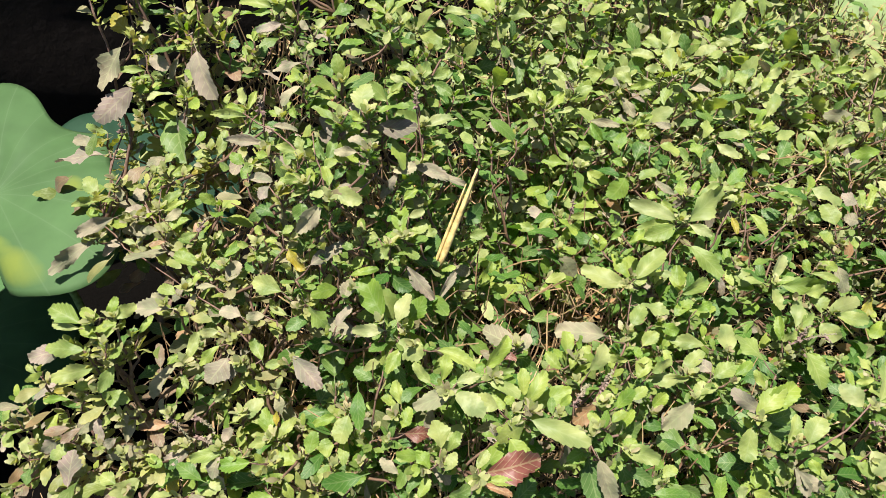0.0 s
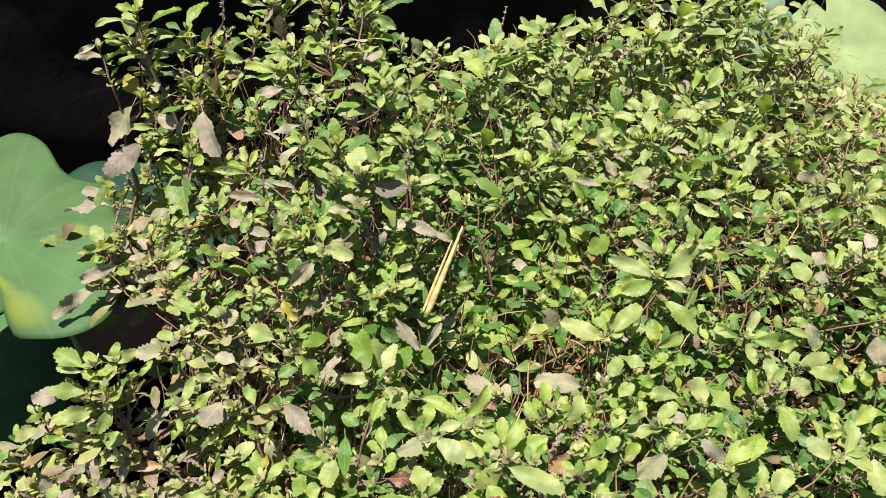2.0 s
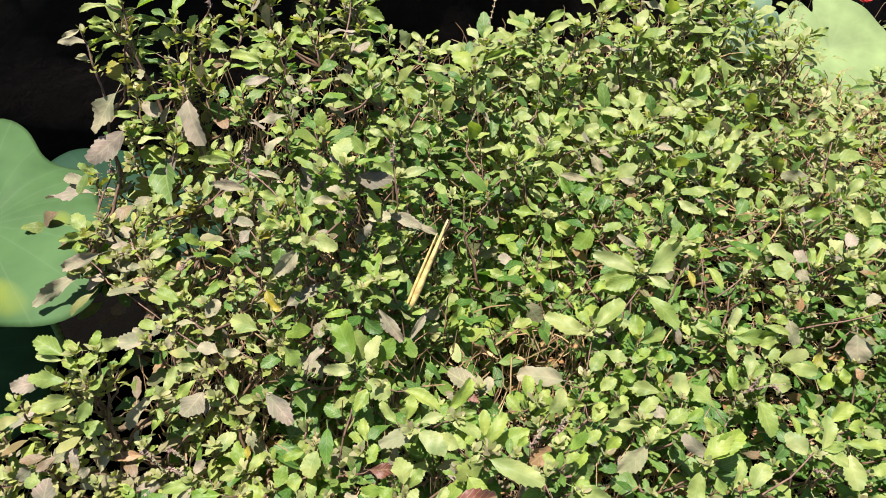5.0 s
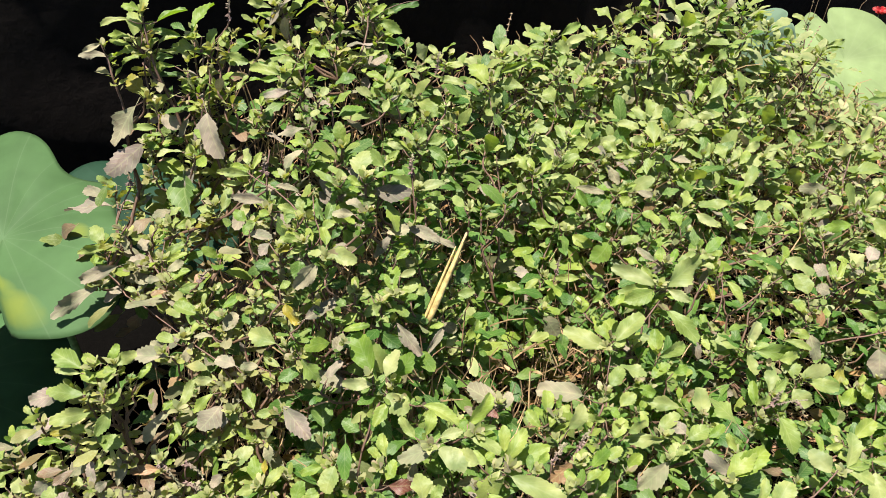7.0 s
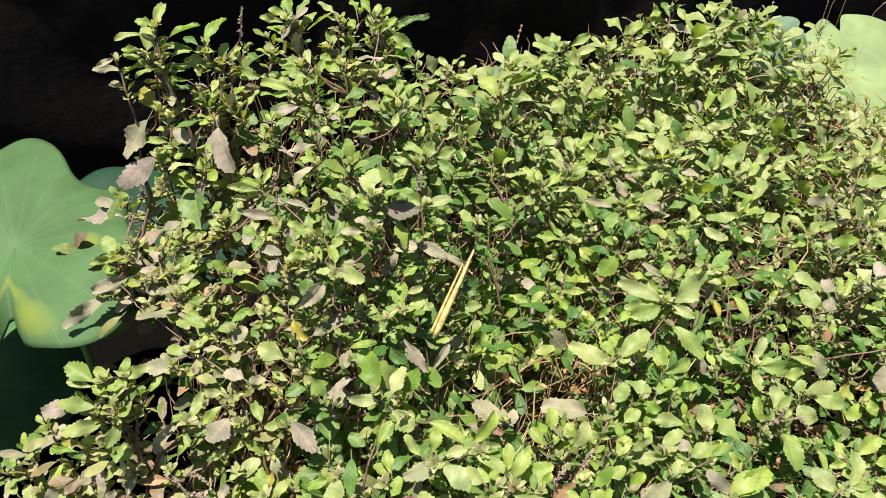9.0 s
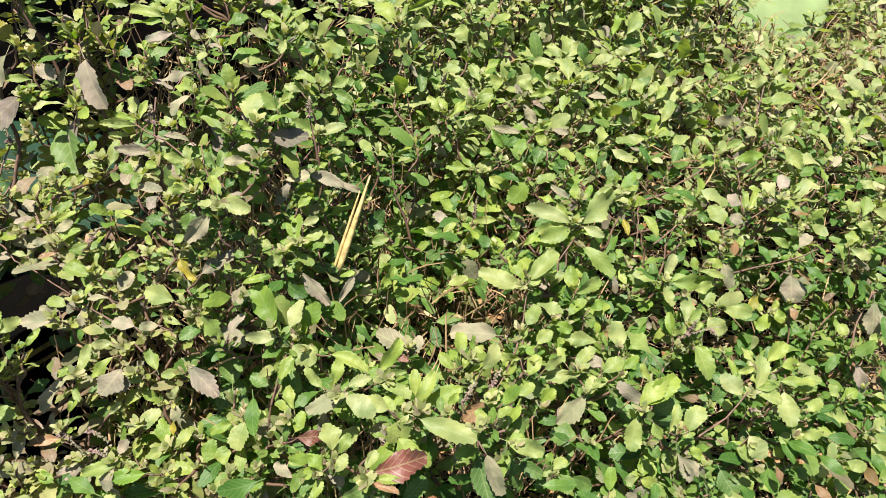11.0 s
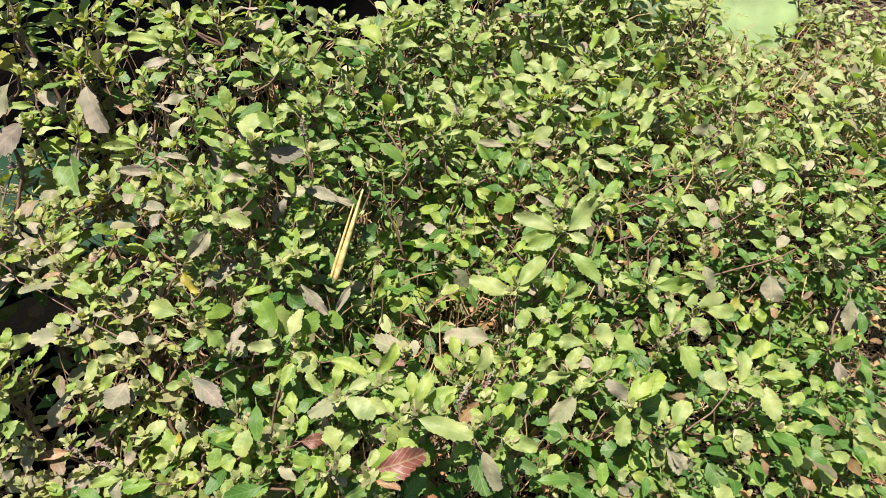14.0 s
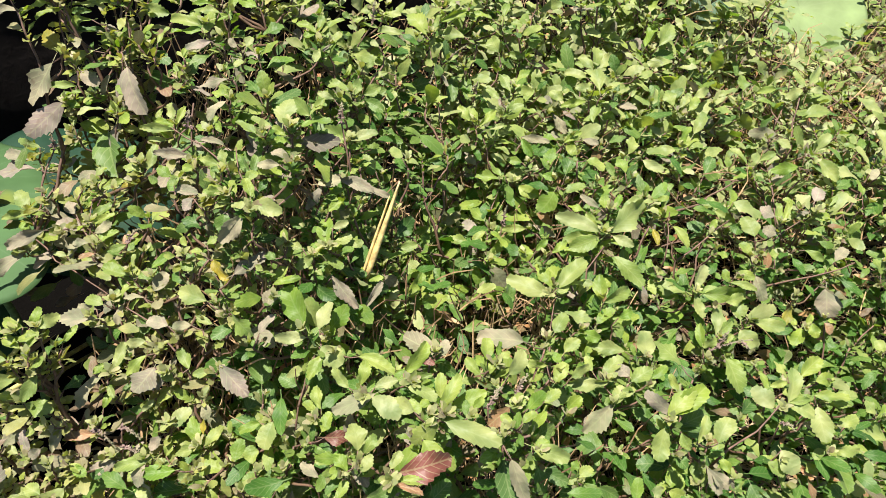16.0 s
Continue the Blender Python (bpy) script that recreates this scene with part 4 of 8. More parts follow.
leaf_at((0.556, 0.763, 0.383), (0.580, 0.781, 0.395), 0.51, "mint")
leaf_at((0.531, 0.743, 0.372), (0.524, 0.773, 0.392), 0.40, "fresh")
leaf_at((0.558, 0.753, 0.383), (0.530, 0.744, 0.377), 0.49, "mint")
leaf_at((0.560, 0.743, 0.382), (0.575, 0.758, 0.390), 0.51, "fresh")
leaf_at((0.602, 0.796, 0.384), (0.602, 0.823, 0.400), 0.77, "mint")
leaf_at((0.613, 0.797, 0.388), (0.658, 0.815, 0.400), 0.53, "mint")
leaf_at((0.627, 0.797, 0.379), (0.671, 0.785, 0.374), 0.49, "mint")
leaf_at((0.599, 0.780, 0.377), (0.619, 0.758, 0.362), 0.85, "mint")
leaf_at((0.563, 0.724, 0.369), (0.576, 0.677, 0.346), 0.60, "mint")
leaf_at((0.601, 0.734, 0.347), (0.625, 0.720, 0.339), 0.70, "green")
leaf_at((0.601, 0.688, 0.383), (0.607, 0.661, 0.370), 0.43, "fresh")
leaf_at((0.740, 0.903, 0.321), (0.715, 0.870, 0.302), 0.37, "yellow")
leaf_at((0.769, 0.881, 0.294), (0.781, 0.895, 0.303), 0.70, "fresh")
leaf_at((0.761, 0.892, 0.281), (0.747, 0.900, 0.286), 0.82, "fresh")
leaf_at((0.763, 0.879, 0.285), (0.750, 0.850, 0.270), 0.65, "fresh")
leaf_at((0.773, 0.871, 0.306), (0.778, 0.850, 0.293), 0.72, "fresh")
leaf_at((0.792, 0.868, 0.311), (0.803, 0.854, 0.302), 0.85, "dry")
leaf_at((0.797, 0.871, 0.315), (0.811, 0.867, 0.313), 0.81, "fresh")
leaf_at((0.720, 0.759, 0.291), (0.751, 0.791, 0.307), 0.57, "fresh")
leaf_at((0.693, 0.687, 0.366), (0.720, 0.693, 0.369), 0.70, "fresh")
leaf_at((0.660, 0.705, 0.351), (0.641, 0.724, 0.363), 0.54, "fresh")
leaf_at((0.641, 0.674, 0.377), (0.616, 0.667, 0.374), 0.43, "fresh")
leaf_at((0.598, 0.591, 0.432), (0.617, 0.631, 0.451), 0.46, "mint")
leaf_at((0.585, 0.596, 0.412), (0.562, 0.620, 0.427), 0.70, "mint")
leaf_at((0.598, 0.591, 0.432), (0.626, 0.595, 0.435), 0.39, "mint")
leaf_at((0.598, 0.589, 0.428), (0.632, 0.582, 0.425), 0.60, "mint")
leaf_at((0.660, 0.632, 0.398), (0.709, 0.630, 0.397), 0.34, "fresh")
leaf_at((0.682, 0.629, 0.381), (0.717, 0.631, 0.382), 0.29, "mint")
leaf_at((0.669, 0.626, 0.380), (0.670, 0.584, 0.357), 0.63, "mint")
leaf_at((0.607, 0.584, 0.409), (0.593, 0.568, 0.400), 0.76, "fresh")
leaf_at((0.414, 0.525, 0.482), (0.459, 0.555, 0.498), 0.45, "fresh")
leaf_at((0.435, 0.541, 0.435), (0.473, 0.559, 0.443), 0.50, "green")
leaf_at((0.417, 0.527, 0.483), (0.379, 0.542, 0.494), 0.45, "pale")
leaf_at((0.430, 0.540, 0.433), (0.471, 0.537, 0.430), 0.37, "green")
leaf_at((0.447, 0.501, 0.457), (0.463, 0.528, 0.474), 0.37, "fresh")
leaf_at((0.404, 0.513, 0.469), (0.392, 0.482, 0.447), 0.60, "mint")
leaf_at((0.426, 0.510, 0.465), (0.435, 0.493, 0.455), 0.66, "mint")
leaf_at((0.474, 0.504, 0.455), (0.485, 0.532, 0.471), 0.73, "mint")
leaf_at((0.407, 0.550, 0.426), (0.381, 0.566, 0.436), 0.58, "green")
leaf_at((0.543, 0.593, 0.402), (0.556, 0.611, 0.412), 0.85, "green")
leaf_at((0.719, 0.632, 0.330), (0.751, 0.642, 0.335), 0.58, "fresh")
leaf_at((-0.469, 0.727, 0.624), (-0.496, 0.747, 0.636), 0.55, "mint")
leaf_at((-0.450, 0.711, 0.632), (-0.493, 0.702, 0.626), 0.25, "mint")
leaf_at((-0.445, 0.712, 0.637), (-0.464, 0.706, 0.633), 0.43, "yellow")
leaf_at((-0.482, 0.720, 0.610), (-0.464, 0.704, 0.601), 0.45, "fresh")
leaf_at((-0.470, 0.689, 0.602), (-0.487, 0.683, 0.598), 0.61, "mint")
leaf_at((-0.428, 0.683, 0.623), (-0.486, 0.680, 0.600), 0.30, "pale")
leaf_at((-0.468, 0.686, 0.582), (-0.518, 0.637, 0.562), 0.25, "pale")
leaf_at((-0.466, 0.676, 0.593), (-0.483, 0.678, 0.594), 0.64, "pale")
leaf_at((-0.396, 0.713, 0.630), (-0.410, 0.727, 0.638), 0.81, "pale")
leaf_at((-0.424, 0.713, 0.653), (-0.419, 0.702, 0.639), 0.55, "pale")
leaf_at((-0.359, 0.691, 0.642), (-0.330, 0.710, 0.652), 0.39, "mint")
leaf_at((-0.358, 0.681, 0.638), (-0.325, 0.692, 0.646), 0.26, "fresh")
leaf_at((-0.350, 0.670, 0.632), (-0.331, 0.682, 0.639), 0.53, "pale")
leaf_at((-0.349, 0.660, 0.620), (-0.322, 0.675, 0.630), 0.48, "fresh")
leaf_at((-0.302, 0.651, 0.629), (-0.319, 0.643, 0.624), 0.50, "mint")
leaf_at((-0.306, 0.652, 0.631), (-0.289, 0.664, 0.637), 0.72, "dry")
leaf_at((-0.347, 0.648, 0.614), (-0.365, 0.641, 0.610), 0.55, "dry")
leaf_at((-0.361, 0.665, 0.619), (-0.381, 0.665, 0.619), 0.51, "pale")
leaf_at((-0.406, 0.679, 0.578), (-0.406, 0.702, 0.591), 0.41, "pale")
leaf_at((-0.411, 0.681, 0.579), (-0.428, 0.685, 0.582), 0.48, "mint")
leaf_at((-0.288, 0.612, 0.611), (-0.324, 0.618, 0.614), 0.53, "mint")
leaf_at((-0.284, 0.615, 0.614), (-0.285, 0.636, 0.626), 0.44, "mint")
leaf_at((-0.271, 0.602, 0.618), (-0.250, 0.610, 0.623), 0.59, "mint")
leaf_at((-0.252, 0.607, 0.630), (-0.231, 0.621, 0.639), 0.44, "fresh")
leaf_at((-0.247, 0.587, 0.610), (-0.235, 0.608, 0.620), 0.65, "pale")
leaf_at((-0.299, 0.588, 0.589), (-0.293, 0.609, 0.599), 0.42, "fresh")
leaf_at((-0.304, 0.582, 0.589), (-0.300, 0.598, 0.599), 0.49, "mint")
leaf_at((-0.311, 0.575, 0.595), (-0.332, 0.583, 0.600), 0.64, "mint")
leaf_at((-0.311, 0.560, 0.602), (-0.334, 0.564, 0.604), 0.40, "pale")
leaf_at((-0.308, 0.546, 0.599), (-0.349, 0.544, 0.598), 0.49, "pale")
leaf_at((-0.291, 0.586, 0.586), (-0.297, 0.570, 0.565), 0.43, "pale")
leaf_at((-0.260, 0.582, 0.602), (-0.284, 0.580, 0.601), 0.33, "pale")
leaf_at((-0.376, 0.485, 0.635), (-0.412, 0.498, 0.644), 0.54, "mint")
leaf_at((-0.356, 0.493, 0.638), (-0.380, 0.496, 0.639), 0.50, "fresh")
leaf_at((-0.349, 0.495, 0.636), (-0.342, 0.513, 0.649), 0.45, "fresh")
leaf_at((-0.345, 0.496, 0.635), (-0.321, 0.509, 0.643), 0.52, "mint")
leaf_at((-0.238, 0.598, 0.556), (-0.257, 0.610, 0.564), 0.72, "green")
leaf_at((-0.229, 0.561, 0.575), (-0.253, 0.569, 0.580), 0.68, "pale")
leaf_at((-0.132, 0.604, 0.753), (-0.159, 0.607, 0.754), 0.36, "mint")
leaf_at((-0.120, 0.598, 0.757), (-0.129, 0.613, 0.764), 0.50, "fresh")
leaf_at((-0.101, 0.591, 0.759), (-0.107, 0.609, 0.770), 0.54, "fresh")
leaf_at((-0.107, 0.638, 0.731), (-0.098, 0.648, 0.738), 0.66, "green")
leaf_at((-0.098, 0.589, 0.753), (-0.067, 0.579, 0.746), 0.55, "mint")
leaf_at((-0.105, 0.587, 0.750), (-0.122, 0.586, 0.749), 0.66, "mint")
leaf_at((-0.164, 0.601, 0.734), (-0.151, 0.608, 0.738), 0.82, "yellow")
leaf_at((-0.178, 0.615, 0.736), (-0.188, 0.606, 0.725), 0.85, "dull")
leaf_at((-0.150, 0.601, 0.732), (-0.135, 0.609, 0.737), 0.47, "mint")
leaf_at((-0.180, 0.630, 0.678), (-0.208, 0.642, 0.685), 0.56, "green")
leaf_at((-0.112, 0.586, 0.738), (-0.137, 0.567, 0.713), 0.49, "pale")
leaf_at((-0.053, 0.667, 0.662), (-0.048, 0.690, 0.677), 0.58, "green")
leaf_at((-0.062, 0.656, 0.663), (-0.082, 0.667, 0.669), 0.62, "green")
leaf_at((-0.032, 0.632, 0.659), (-0.040, 0.660, 0.673), 0.63, "fresh")
leaf_at((-0.032, 0.628, 0.653), (-0.051, 0.634, 0.656), 0.47, "fresh")
leaf_at((-0.031, 0.630, 0.654), (-0.015, 0.637, 0.659), 0.48, "fresh")
leaf_at((-0.032, 0.624, 0.641), (-0.013, 0.613, 0.635), 0.75, "mint")
leaf_at((-0.043, 0.605, 0.663), (-0.062, 0.591, 0.655), 0.51, "mint")
leaf_at((-0.067, 0.593, 0.695), (-0.075, 0.605, 0.701), 0.75, "fresh")
leaf_at((-0.118, 0.613, 0.676), (-0.090, 0.618, 0.679), 0.35, "green")
leaf_at((-0.025, 0.645, 0.674), (-0.007, 0.652, 0.678), 0.52, "mint")
leaf_at((-0.009, 0.675, 0.618), (0.004, 0.683, 0.622), 0.72, "mint")
leaf_at((-0.041, 0.682, 0.712), (-0.057, 0.664, 0.687), 0.32, "pale")
leaf_at((-0.009, 0.718, 0.687), (0.038, 0.711, 0.677), 0.25, "dull")
leaf_at((0.025, 0.801, 0.584), (0.007, 0.804, 0.586), 0.62, "mint")
leaf_at((-0.006, 0.751, 0.638), (0.005, 0.763, 0.644), 0.82, "green")
leaf_at((-0.129, 0.564, 0.665), (-0.095, 0.586, 0.676), 0.39, "dull")
leaf_at((-0.152, 0.616, 0.668), (-0.159, 0.593, 0.655), 0.68, "green")
leaf_at((-0.157, 0.580, 0.672), (-0.138, 0.561, 0.659), 0.46, "yellow")
leaf_at((-0.176, 0.611, 0.622), (-0.195, 0.623, 0.630), 0.62, "green")
leaf_at((-0.170, 0.561, 0.622), (-0.204, 0.572, 0.627), 0.65, "mint")
leaf_at((-0.141, 0.548, 0.637), (-0.126, 0.564, 0.647), 0.59, "mint")
leaf_at((-0.193, 0.597, 0.678), (-0.201, 0.606, 0.683), 0.72, "fresh")
leaf_at((-0.174, 0.591, 0.670), (-0.186, 0.597, 0.673), 0.72, "fresh")
leaf_at((-0.081, 0.553, 0.661), (-0.053, 0.563, 0.667), 0.32, "fresh")
leaf_at((-0.042, 0.522, 0.629), (-0.067, 0.557, 0.651), 0.62, "fresh")
leaf_at((-0.044, 0.597, 0.621), (-0.021, 0.580, 0.610), 0.57, "green")
leaf_at((-0.025, 0.610, 0.625), (0.006, 0.587, 0.594), 0.32, "dull")
leaf_at((0.008, 0.722, 0.527), (0.028, 0.712, 0.520), 0.74, "green")
leaf_at((0.029, 0.698, 0.546), (0.046, 0.688, 0.539), 0.85, "dull")
leaf_at((0.026, 0.715, 0.557), (0.054, 0.728, 0.564), 0.39, "fresh")
leaf_at((-0.086, 0.532, 0.644), (-0.086, 0.551, 0.654), 0.77, "dull")
leaf_at((-0.376, 0.481, 0.632), (-0.407, 0.486, 0.635), 0.33, "mint")
leaf_at((-0.355, 0.474, 0.624), (-0.376, 0.486, 0.631), 0.45, "fresh")
leaf_at((-0.347, 0.477, 0.622), (-0.342, 0.495, 0.632), 0.63, "mint")
leaf_at((-0.406, 0.478, 0.599), (-0.442, 0.466, 0.592), 0.52, "dull")
leaf_at((-0.374, 0.468, 0.610), (-0.417, 0.466, 0.608), 0.39, "mint")
leaf_at((-0.361, 0.503, 0.570), (-0.346, 0.526, 0.581), 0.66, "green")
leaf_at((-0.322, 0.497, 0.609), (-0.310, 0.515, 0.618), 0.37, "fresh")
leaf_at((-0.367, 0.466, 0.582), (-0.416, 0.455, 0.576), 0.35, "mint")
leaf_at((-0.347, 0.468, 0.585), (-0.358, 0.444, 0.569), 0.48, "mint")
leaf_at((-0.471, 0.497, 0.527), (-0.487, 0.485, 0.520), 0.43, "fresh")
leaf_at((-0.376, 0.461, 0.548), (-0.404, 0.463, 0.550), 0.35, "fresh")
leaf_at((-0.421, 0.477, 0.522), (-0.445, 0.472, 0.519), 0.35, "yellow")
leaf_at((-0.374, 0.460, 0.540), (-0.341, 0.454, 0.536), 0.52, "mint")
leaf_at((-0.433, 0.491, 0.462), (-0.469, 0.496, 0.464), 0.35, "green")
leaf_at((-0.297, 0.510, 0.546), (-0.332, 0.484, 0.512), 0.29, "pale")
leaf_at((-0.288, 0.512, 0.544), (-0.279, 0.540, 0.562), 0.38, "mint")
leaf_at((-0.308, 0.502, 0.548), (-0.297, 0.513, 0.553), 0.61, "fresh")
leaf_at((-0.351, 0.498, 0.521), (-0.329, 0.512, 0.529), 0.48, "green")
leaf_at((-0.302, 0.530, 0.480), (-0.282, 0.544, 0.487), 0.48, "green")
leaf_at((-0.293, 0.499, 0.532), (-0.281, 0.487, 0.526), 0.52, "mint")
leaf_at((-0.253, 0.533, 0.550), (-0.274, 0.514, 0.537), 0.38, "fresh")
leaf_at((-0.225, 0.528, 0.537), (-0.261, 0.509, 0.511), 0.49, "dull")
leaf_at((-0.218, 0.515, 0.525), (-0.232, 0.523, 0.530), 0.72, "mint")
leaf_at((-0.256, 0.547, 0.561), (-0.280, 0.544, 0.559), 0.54, "mint")
leaf_at((-0.302, 0.555, 0.519), (-0.322, 0.564, 0.524), 0.70, "green")
leaf_at((-0.280, 0.531, 0.458), (-0.307, 0.532, 0.458), 0.42, "green")
leaf_at((-0.313, 0.468, 0.493), (-0.324, 0.481, 0.500), 0.72, "pale")
leaf_at((-0.285, 0.523, 0.440), (-0.262, 0.531, 0.445), 0.85, "green")
leaf_at((-0.457, 0.468, 0.423), (-0.473, 0.495, 0.440), 0.43, "mint")
leaf_at((-0.488, 0.461, 0.423), (-0.488, 0.485, 0.440), 0.42, "mint")
leaf_at((-0.439, 0.463, 0.446), (-0.419, 0.485, 0.460), 0.58, "pale")
leaf_at((-0.465, 0.464, 0.440), (-0.487, 0.450, 0.421), 0.55, "dull")
leaf_at((-0.393, 0.447, 0.462), (-0.409, 0.464, 0.472), 0.68, "dull")
leaf_at((-0.361, 0.444, 0.465), (-0.360, 0.470, 0.482), 0.42, "pale")
leaf_at((-0.354, 0.459, 0.510), (-0.379, 0.445, 0.503), 0.36, "mint")
leaf_at((-0.341, 0.450, 0.452), (-0.389, 0.437, 0.434), 0.36, "pale")
leaf_at((-0.312, 0.465, 0.476), (-0.348, 0.463, 0.475), 0.36, "dry")
leaf_at((-0.333, 0.451, 0.457), (-0.314, 0.464, 0.465), 0.39, "fresh")
leaf_at((-0.283, 0.462, 0.452), (-0.319, 0.450, 0.435), 0.42, "pale")
leaf_at((-0.414, 0.451, 0.448), (-0.430, 0.456, 0.451), 0.58, "mint")
leaf_at((-0.515, 0.456, 0.407), (-0.506, 0.470, 0.415), 0.85, "mint")
leaf_at((-0.247, 0.506, 0.498), (-0.259, 0.493, 0.491), 0.46, "mint")
leaf_at((-0.220, 0.492, 0.473), (-0.239, 0.485, 0.468), 0.54, "mint")
leaf_at((-0.239, 0.480, 0.456), (-0.254, 0.470, 0.444), 0.59, "pale")
leaf_at((-0.231, 0.462, 0.439), (-0.229, 0.478, 0.449), 0.57, "fresh")
leaf_at((-0.249, 0.449, 0.432), (-0.228, 0.457, 0.436), 0.66, "mint")
leaf_at((-0.193, 0.550, 0.590), (-0.215, 0.549, 0.589), 0.53, "pale")
leaf_at((-0.164, 0.547, 0.596), (-0.185, 0.552, 0.599), 0.46, "mint")
leaf_at((-0.131, 0.536, 0.626), (-0.105, 0.515, 0.614), 0.55, "mint")
leaf_at((-0.095, 0.514, 0.619), (-0.081, 0.532, 0.630), 0.52, "pale")
leaf_at((-0.041, 0.515, 0.614), (-0.076, 0.517, 0.615), 0.43, "mint")
leaf_at((-0.026, 0.522, 0.621), (-0.011, 0.547, 0.637), 0.65, "mint")
leaf_at((-0.024, 0.512, 0.602), (-0.000, 0.494, 0.592), 0.81, "mint")
leaf_at((-0.020, 0.504, 0.597), (-0.034, 0.479, 0.584), 0.48, "fresh")
leaf_at((0.021, 0.503, 0.597), (0.063, 0.491, 0.589), 0.37, "fresh")
leaf_at((0.029, 0.459, 0.601), (0.034, 0.481, 0.615), 0.49, "fresh")
leaf_at((0.045, 0.461, 0.595), (0.067, 0.471, 0.600), 0.53, "mint")
leaf_at((0.017, 0.452, 0.604), (-0.001, 0.471, 0.613), 0.50, "mint")
leaf_at((-0.161, 0.529, 0.542), (-0.127, 0.507, 0.513), 0.47, "dull")
leaf_at((-0.114, 0.530, 0.505), (-0.120, 0.563, 0.522), 0.75, "green")
leaf_at((-0.136, 0.519, 0.463), (-0.121, 0.544, 0.475), 0.85, "green")
leaf_at((-0.059, 0.505, 0.537), (-0.081, 0.513, 0.542), 0.70, "green")
leaf_at((-0.094, 0.510, 0.479), (-0.113, 0.537, 0.496), 0.40, "green")
leaf_at((-0.083, 0.473, 0.515), (-0.062, 0.478, 0.519), 0.59, "fresh")
leaf_at((-0.121, 0.507, 0.462), (-0.158, 0.502, 0.459), 0.38, "green")
leaf_at((-0.101, 0.470, 0.506), (-0.125, 0.462, 0.501), 0.48, "fresh")
leaf_at((-0.084, 0.467, 0.514), (-0.092, 0.441, 0.499), 0.78, "mint")
leaf_at((-0.185, 0.462, 0.458), (-0.199, 0.495, 0.476), 0.43, "fresh")
leaf_at((-0.178, 0.465, 0.461), (-0.162, 0.487, 0.474), 0.41, "fresh")
leaf_at((-0.181, 0.463, 0.458), (-0.212, 0.455, 0.453), 0.35, "mint")
leaf_at((-0.179, 0.474, 0.472), (-0.179, 0.493, 0.482), 0.48, "yellow")
leaf_at((-0.201, 0.527, 0.534), (-0.215, 0.549, 0.546), 0.51, "mint")
leaf_at((-0.174, 0.528, 0.528), (-0.196, 0.525, 0.526), 0.53, "mint")
leaf_at((-0.182, 0.501, 0.500), (-0.174, 0.490, 0.486), 0.67, "pale")
leaf_at((-0.015, 0.444, 0.574), (-0.022, 0.467, 0.585), 0.47, "fresh")
leaf_at((-0.023, 0.447, 0.564), (-0.037, 0.456, 0.570), 0.70, "fresh")
leaf_at((0.046, 0.451, 0.597), (0.002, 0.438, 0.579), 0.36, "pale")
leaf_at((0.044, 0.439, 0.603), (0.077, 0.429, 0.598), 0.63, "mint")
leaf_at((0.032, 0.398, 0.566), (0.023, 0.421, 0.579), 0.76, "mint")
leaf_at((-0.013, 0.425, 0.558), (-0.002, 0.441, 0.569), 0.64, "fresh")
leaf_at((-0.009, 0.418, 0.558), (0.020, 0.420, 0.558), 0.53, "red")
leaf_at((-0.107, 0.435, 0.473), (-0.114, 0.452, 0.483), 0.81, "fresh")
leaf_at((-0.059, 0.430, 0.486), (-0.047, 0.438, 0.491), 0.70, "fresh")
leaf_at((0.039, 0.394, 0.567), (0.050, 0.410, 0.577), 0.55, "mint")
leaf_at((-0.396, 0.855, 0.923), (-0.421, 0.863, 0.927), 0.45, "fresh")
leaf_at((-0.378, 0.860, 0.907), (-0.343, 0.876, 0.918), 0.34, "fresh")
leaf_at((-0.408, 0.843, 0.914), (-0.441, 0.832, 0.907), 0.29, "mint")
leaf_at((-0.408, 0.846, 0.892), (-0.418, 0.880, 0.910), 0.49, "mint")
leaf_at((-0.399, 0.853, 0.893), (-0.390, 0.870, 0.903), 0.46, "fresh")
leaf_at((-0.412, 0.842, 0.891), (-0.442, 0.845, 0.892), 0.30, "fresh")
leaf_at((-0.417, 0.845, 0.880), (-0.445, 0.848, 0.881), 0.29, "fresh")
leaf_at((-0.406, 0.896, 0.882), (-0.366, 0.886, 0.876), 0.25, "green")
leaf_at((-0.410, 0.854, 0.869), (-0.447, 0.836, 0.858), 0.37, "fresh")
leaf_at((-0.411, 0.866, 0.855), (-0.438, 0.853, 0.847), 0.34, "fresh")
leaf_at((-0.442, 0.831, 0.867), (-0.483, 0.831, 0.867), 0.26, "dull")
leaf_at((-0.446, 0.825, 0.887), (-0.463, 0.812, 0.879), 0.37, "pale")
leaf_at((-0.403, 0.855, 0.868), (-0.422, 0.868, 0.876), 0.54, "mint")
leaf_at((-0.403, 0.856, 0.871), (-0.386, 0.867, 0.878), 0.50, "fresh")
leaf_at((-0.400, 0.869, 0.859), (-0.360, 0.872, 0.861), 0.32, "mint")
leaf_at((-0.428, 0.915, 0.832), (-0.397, 0.916, 0.833), 0.32, "green")
leaf_at((-0.388, 0.868, 0.872), (-0.367, 0.881, 0.878), 0.44, "mint")
leaf_at((-0.367, 0.859, 0.845), (-0.398, 0.854, 0.842), 0.35, "fresh")
leaf_at((-0.370, 0.891, 0.816), (-0.415, 0.886, 0.812), 0.27, "green")
leaf_at((-0.373, 0.850, 0.805), (-0.407, 0.831, 0.795), 0.36, "fresh")
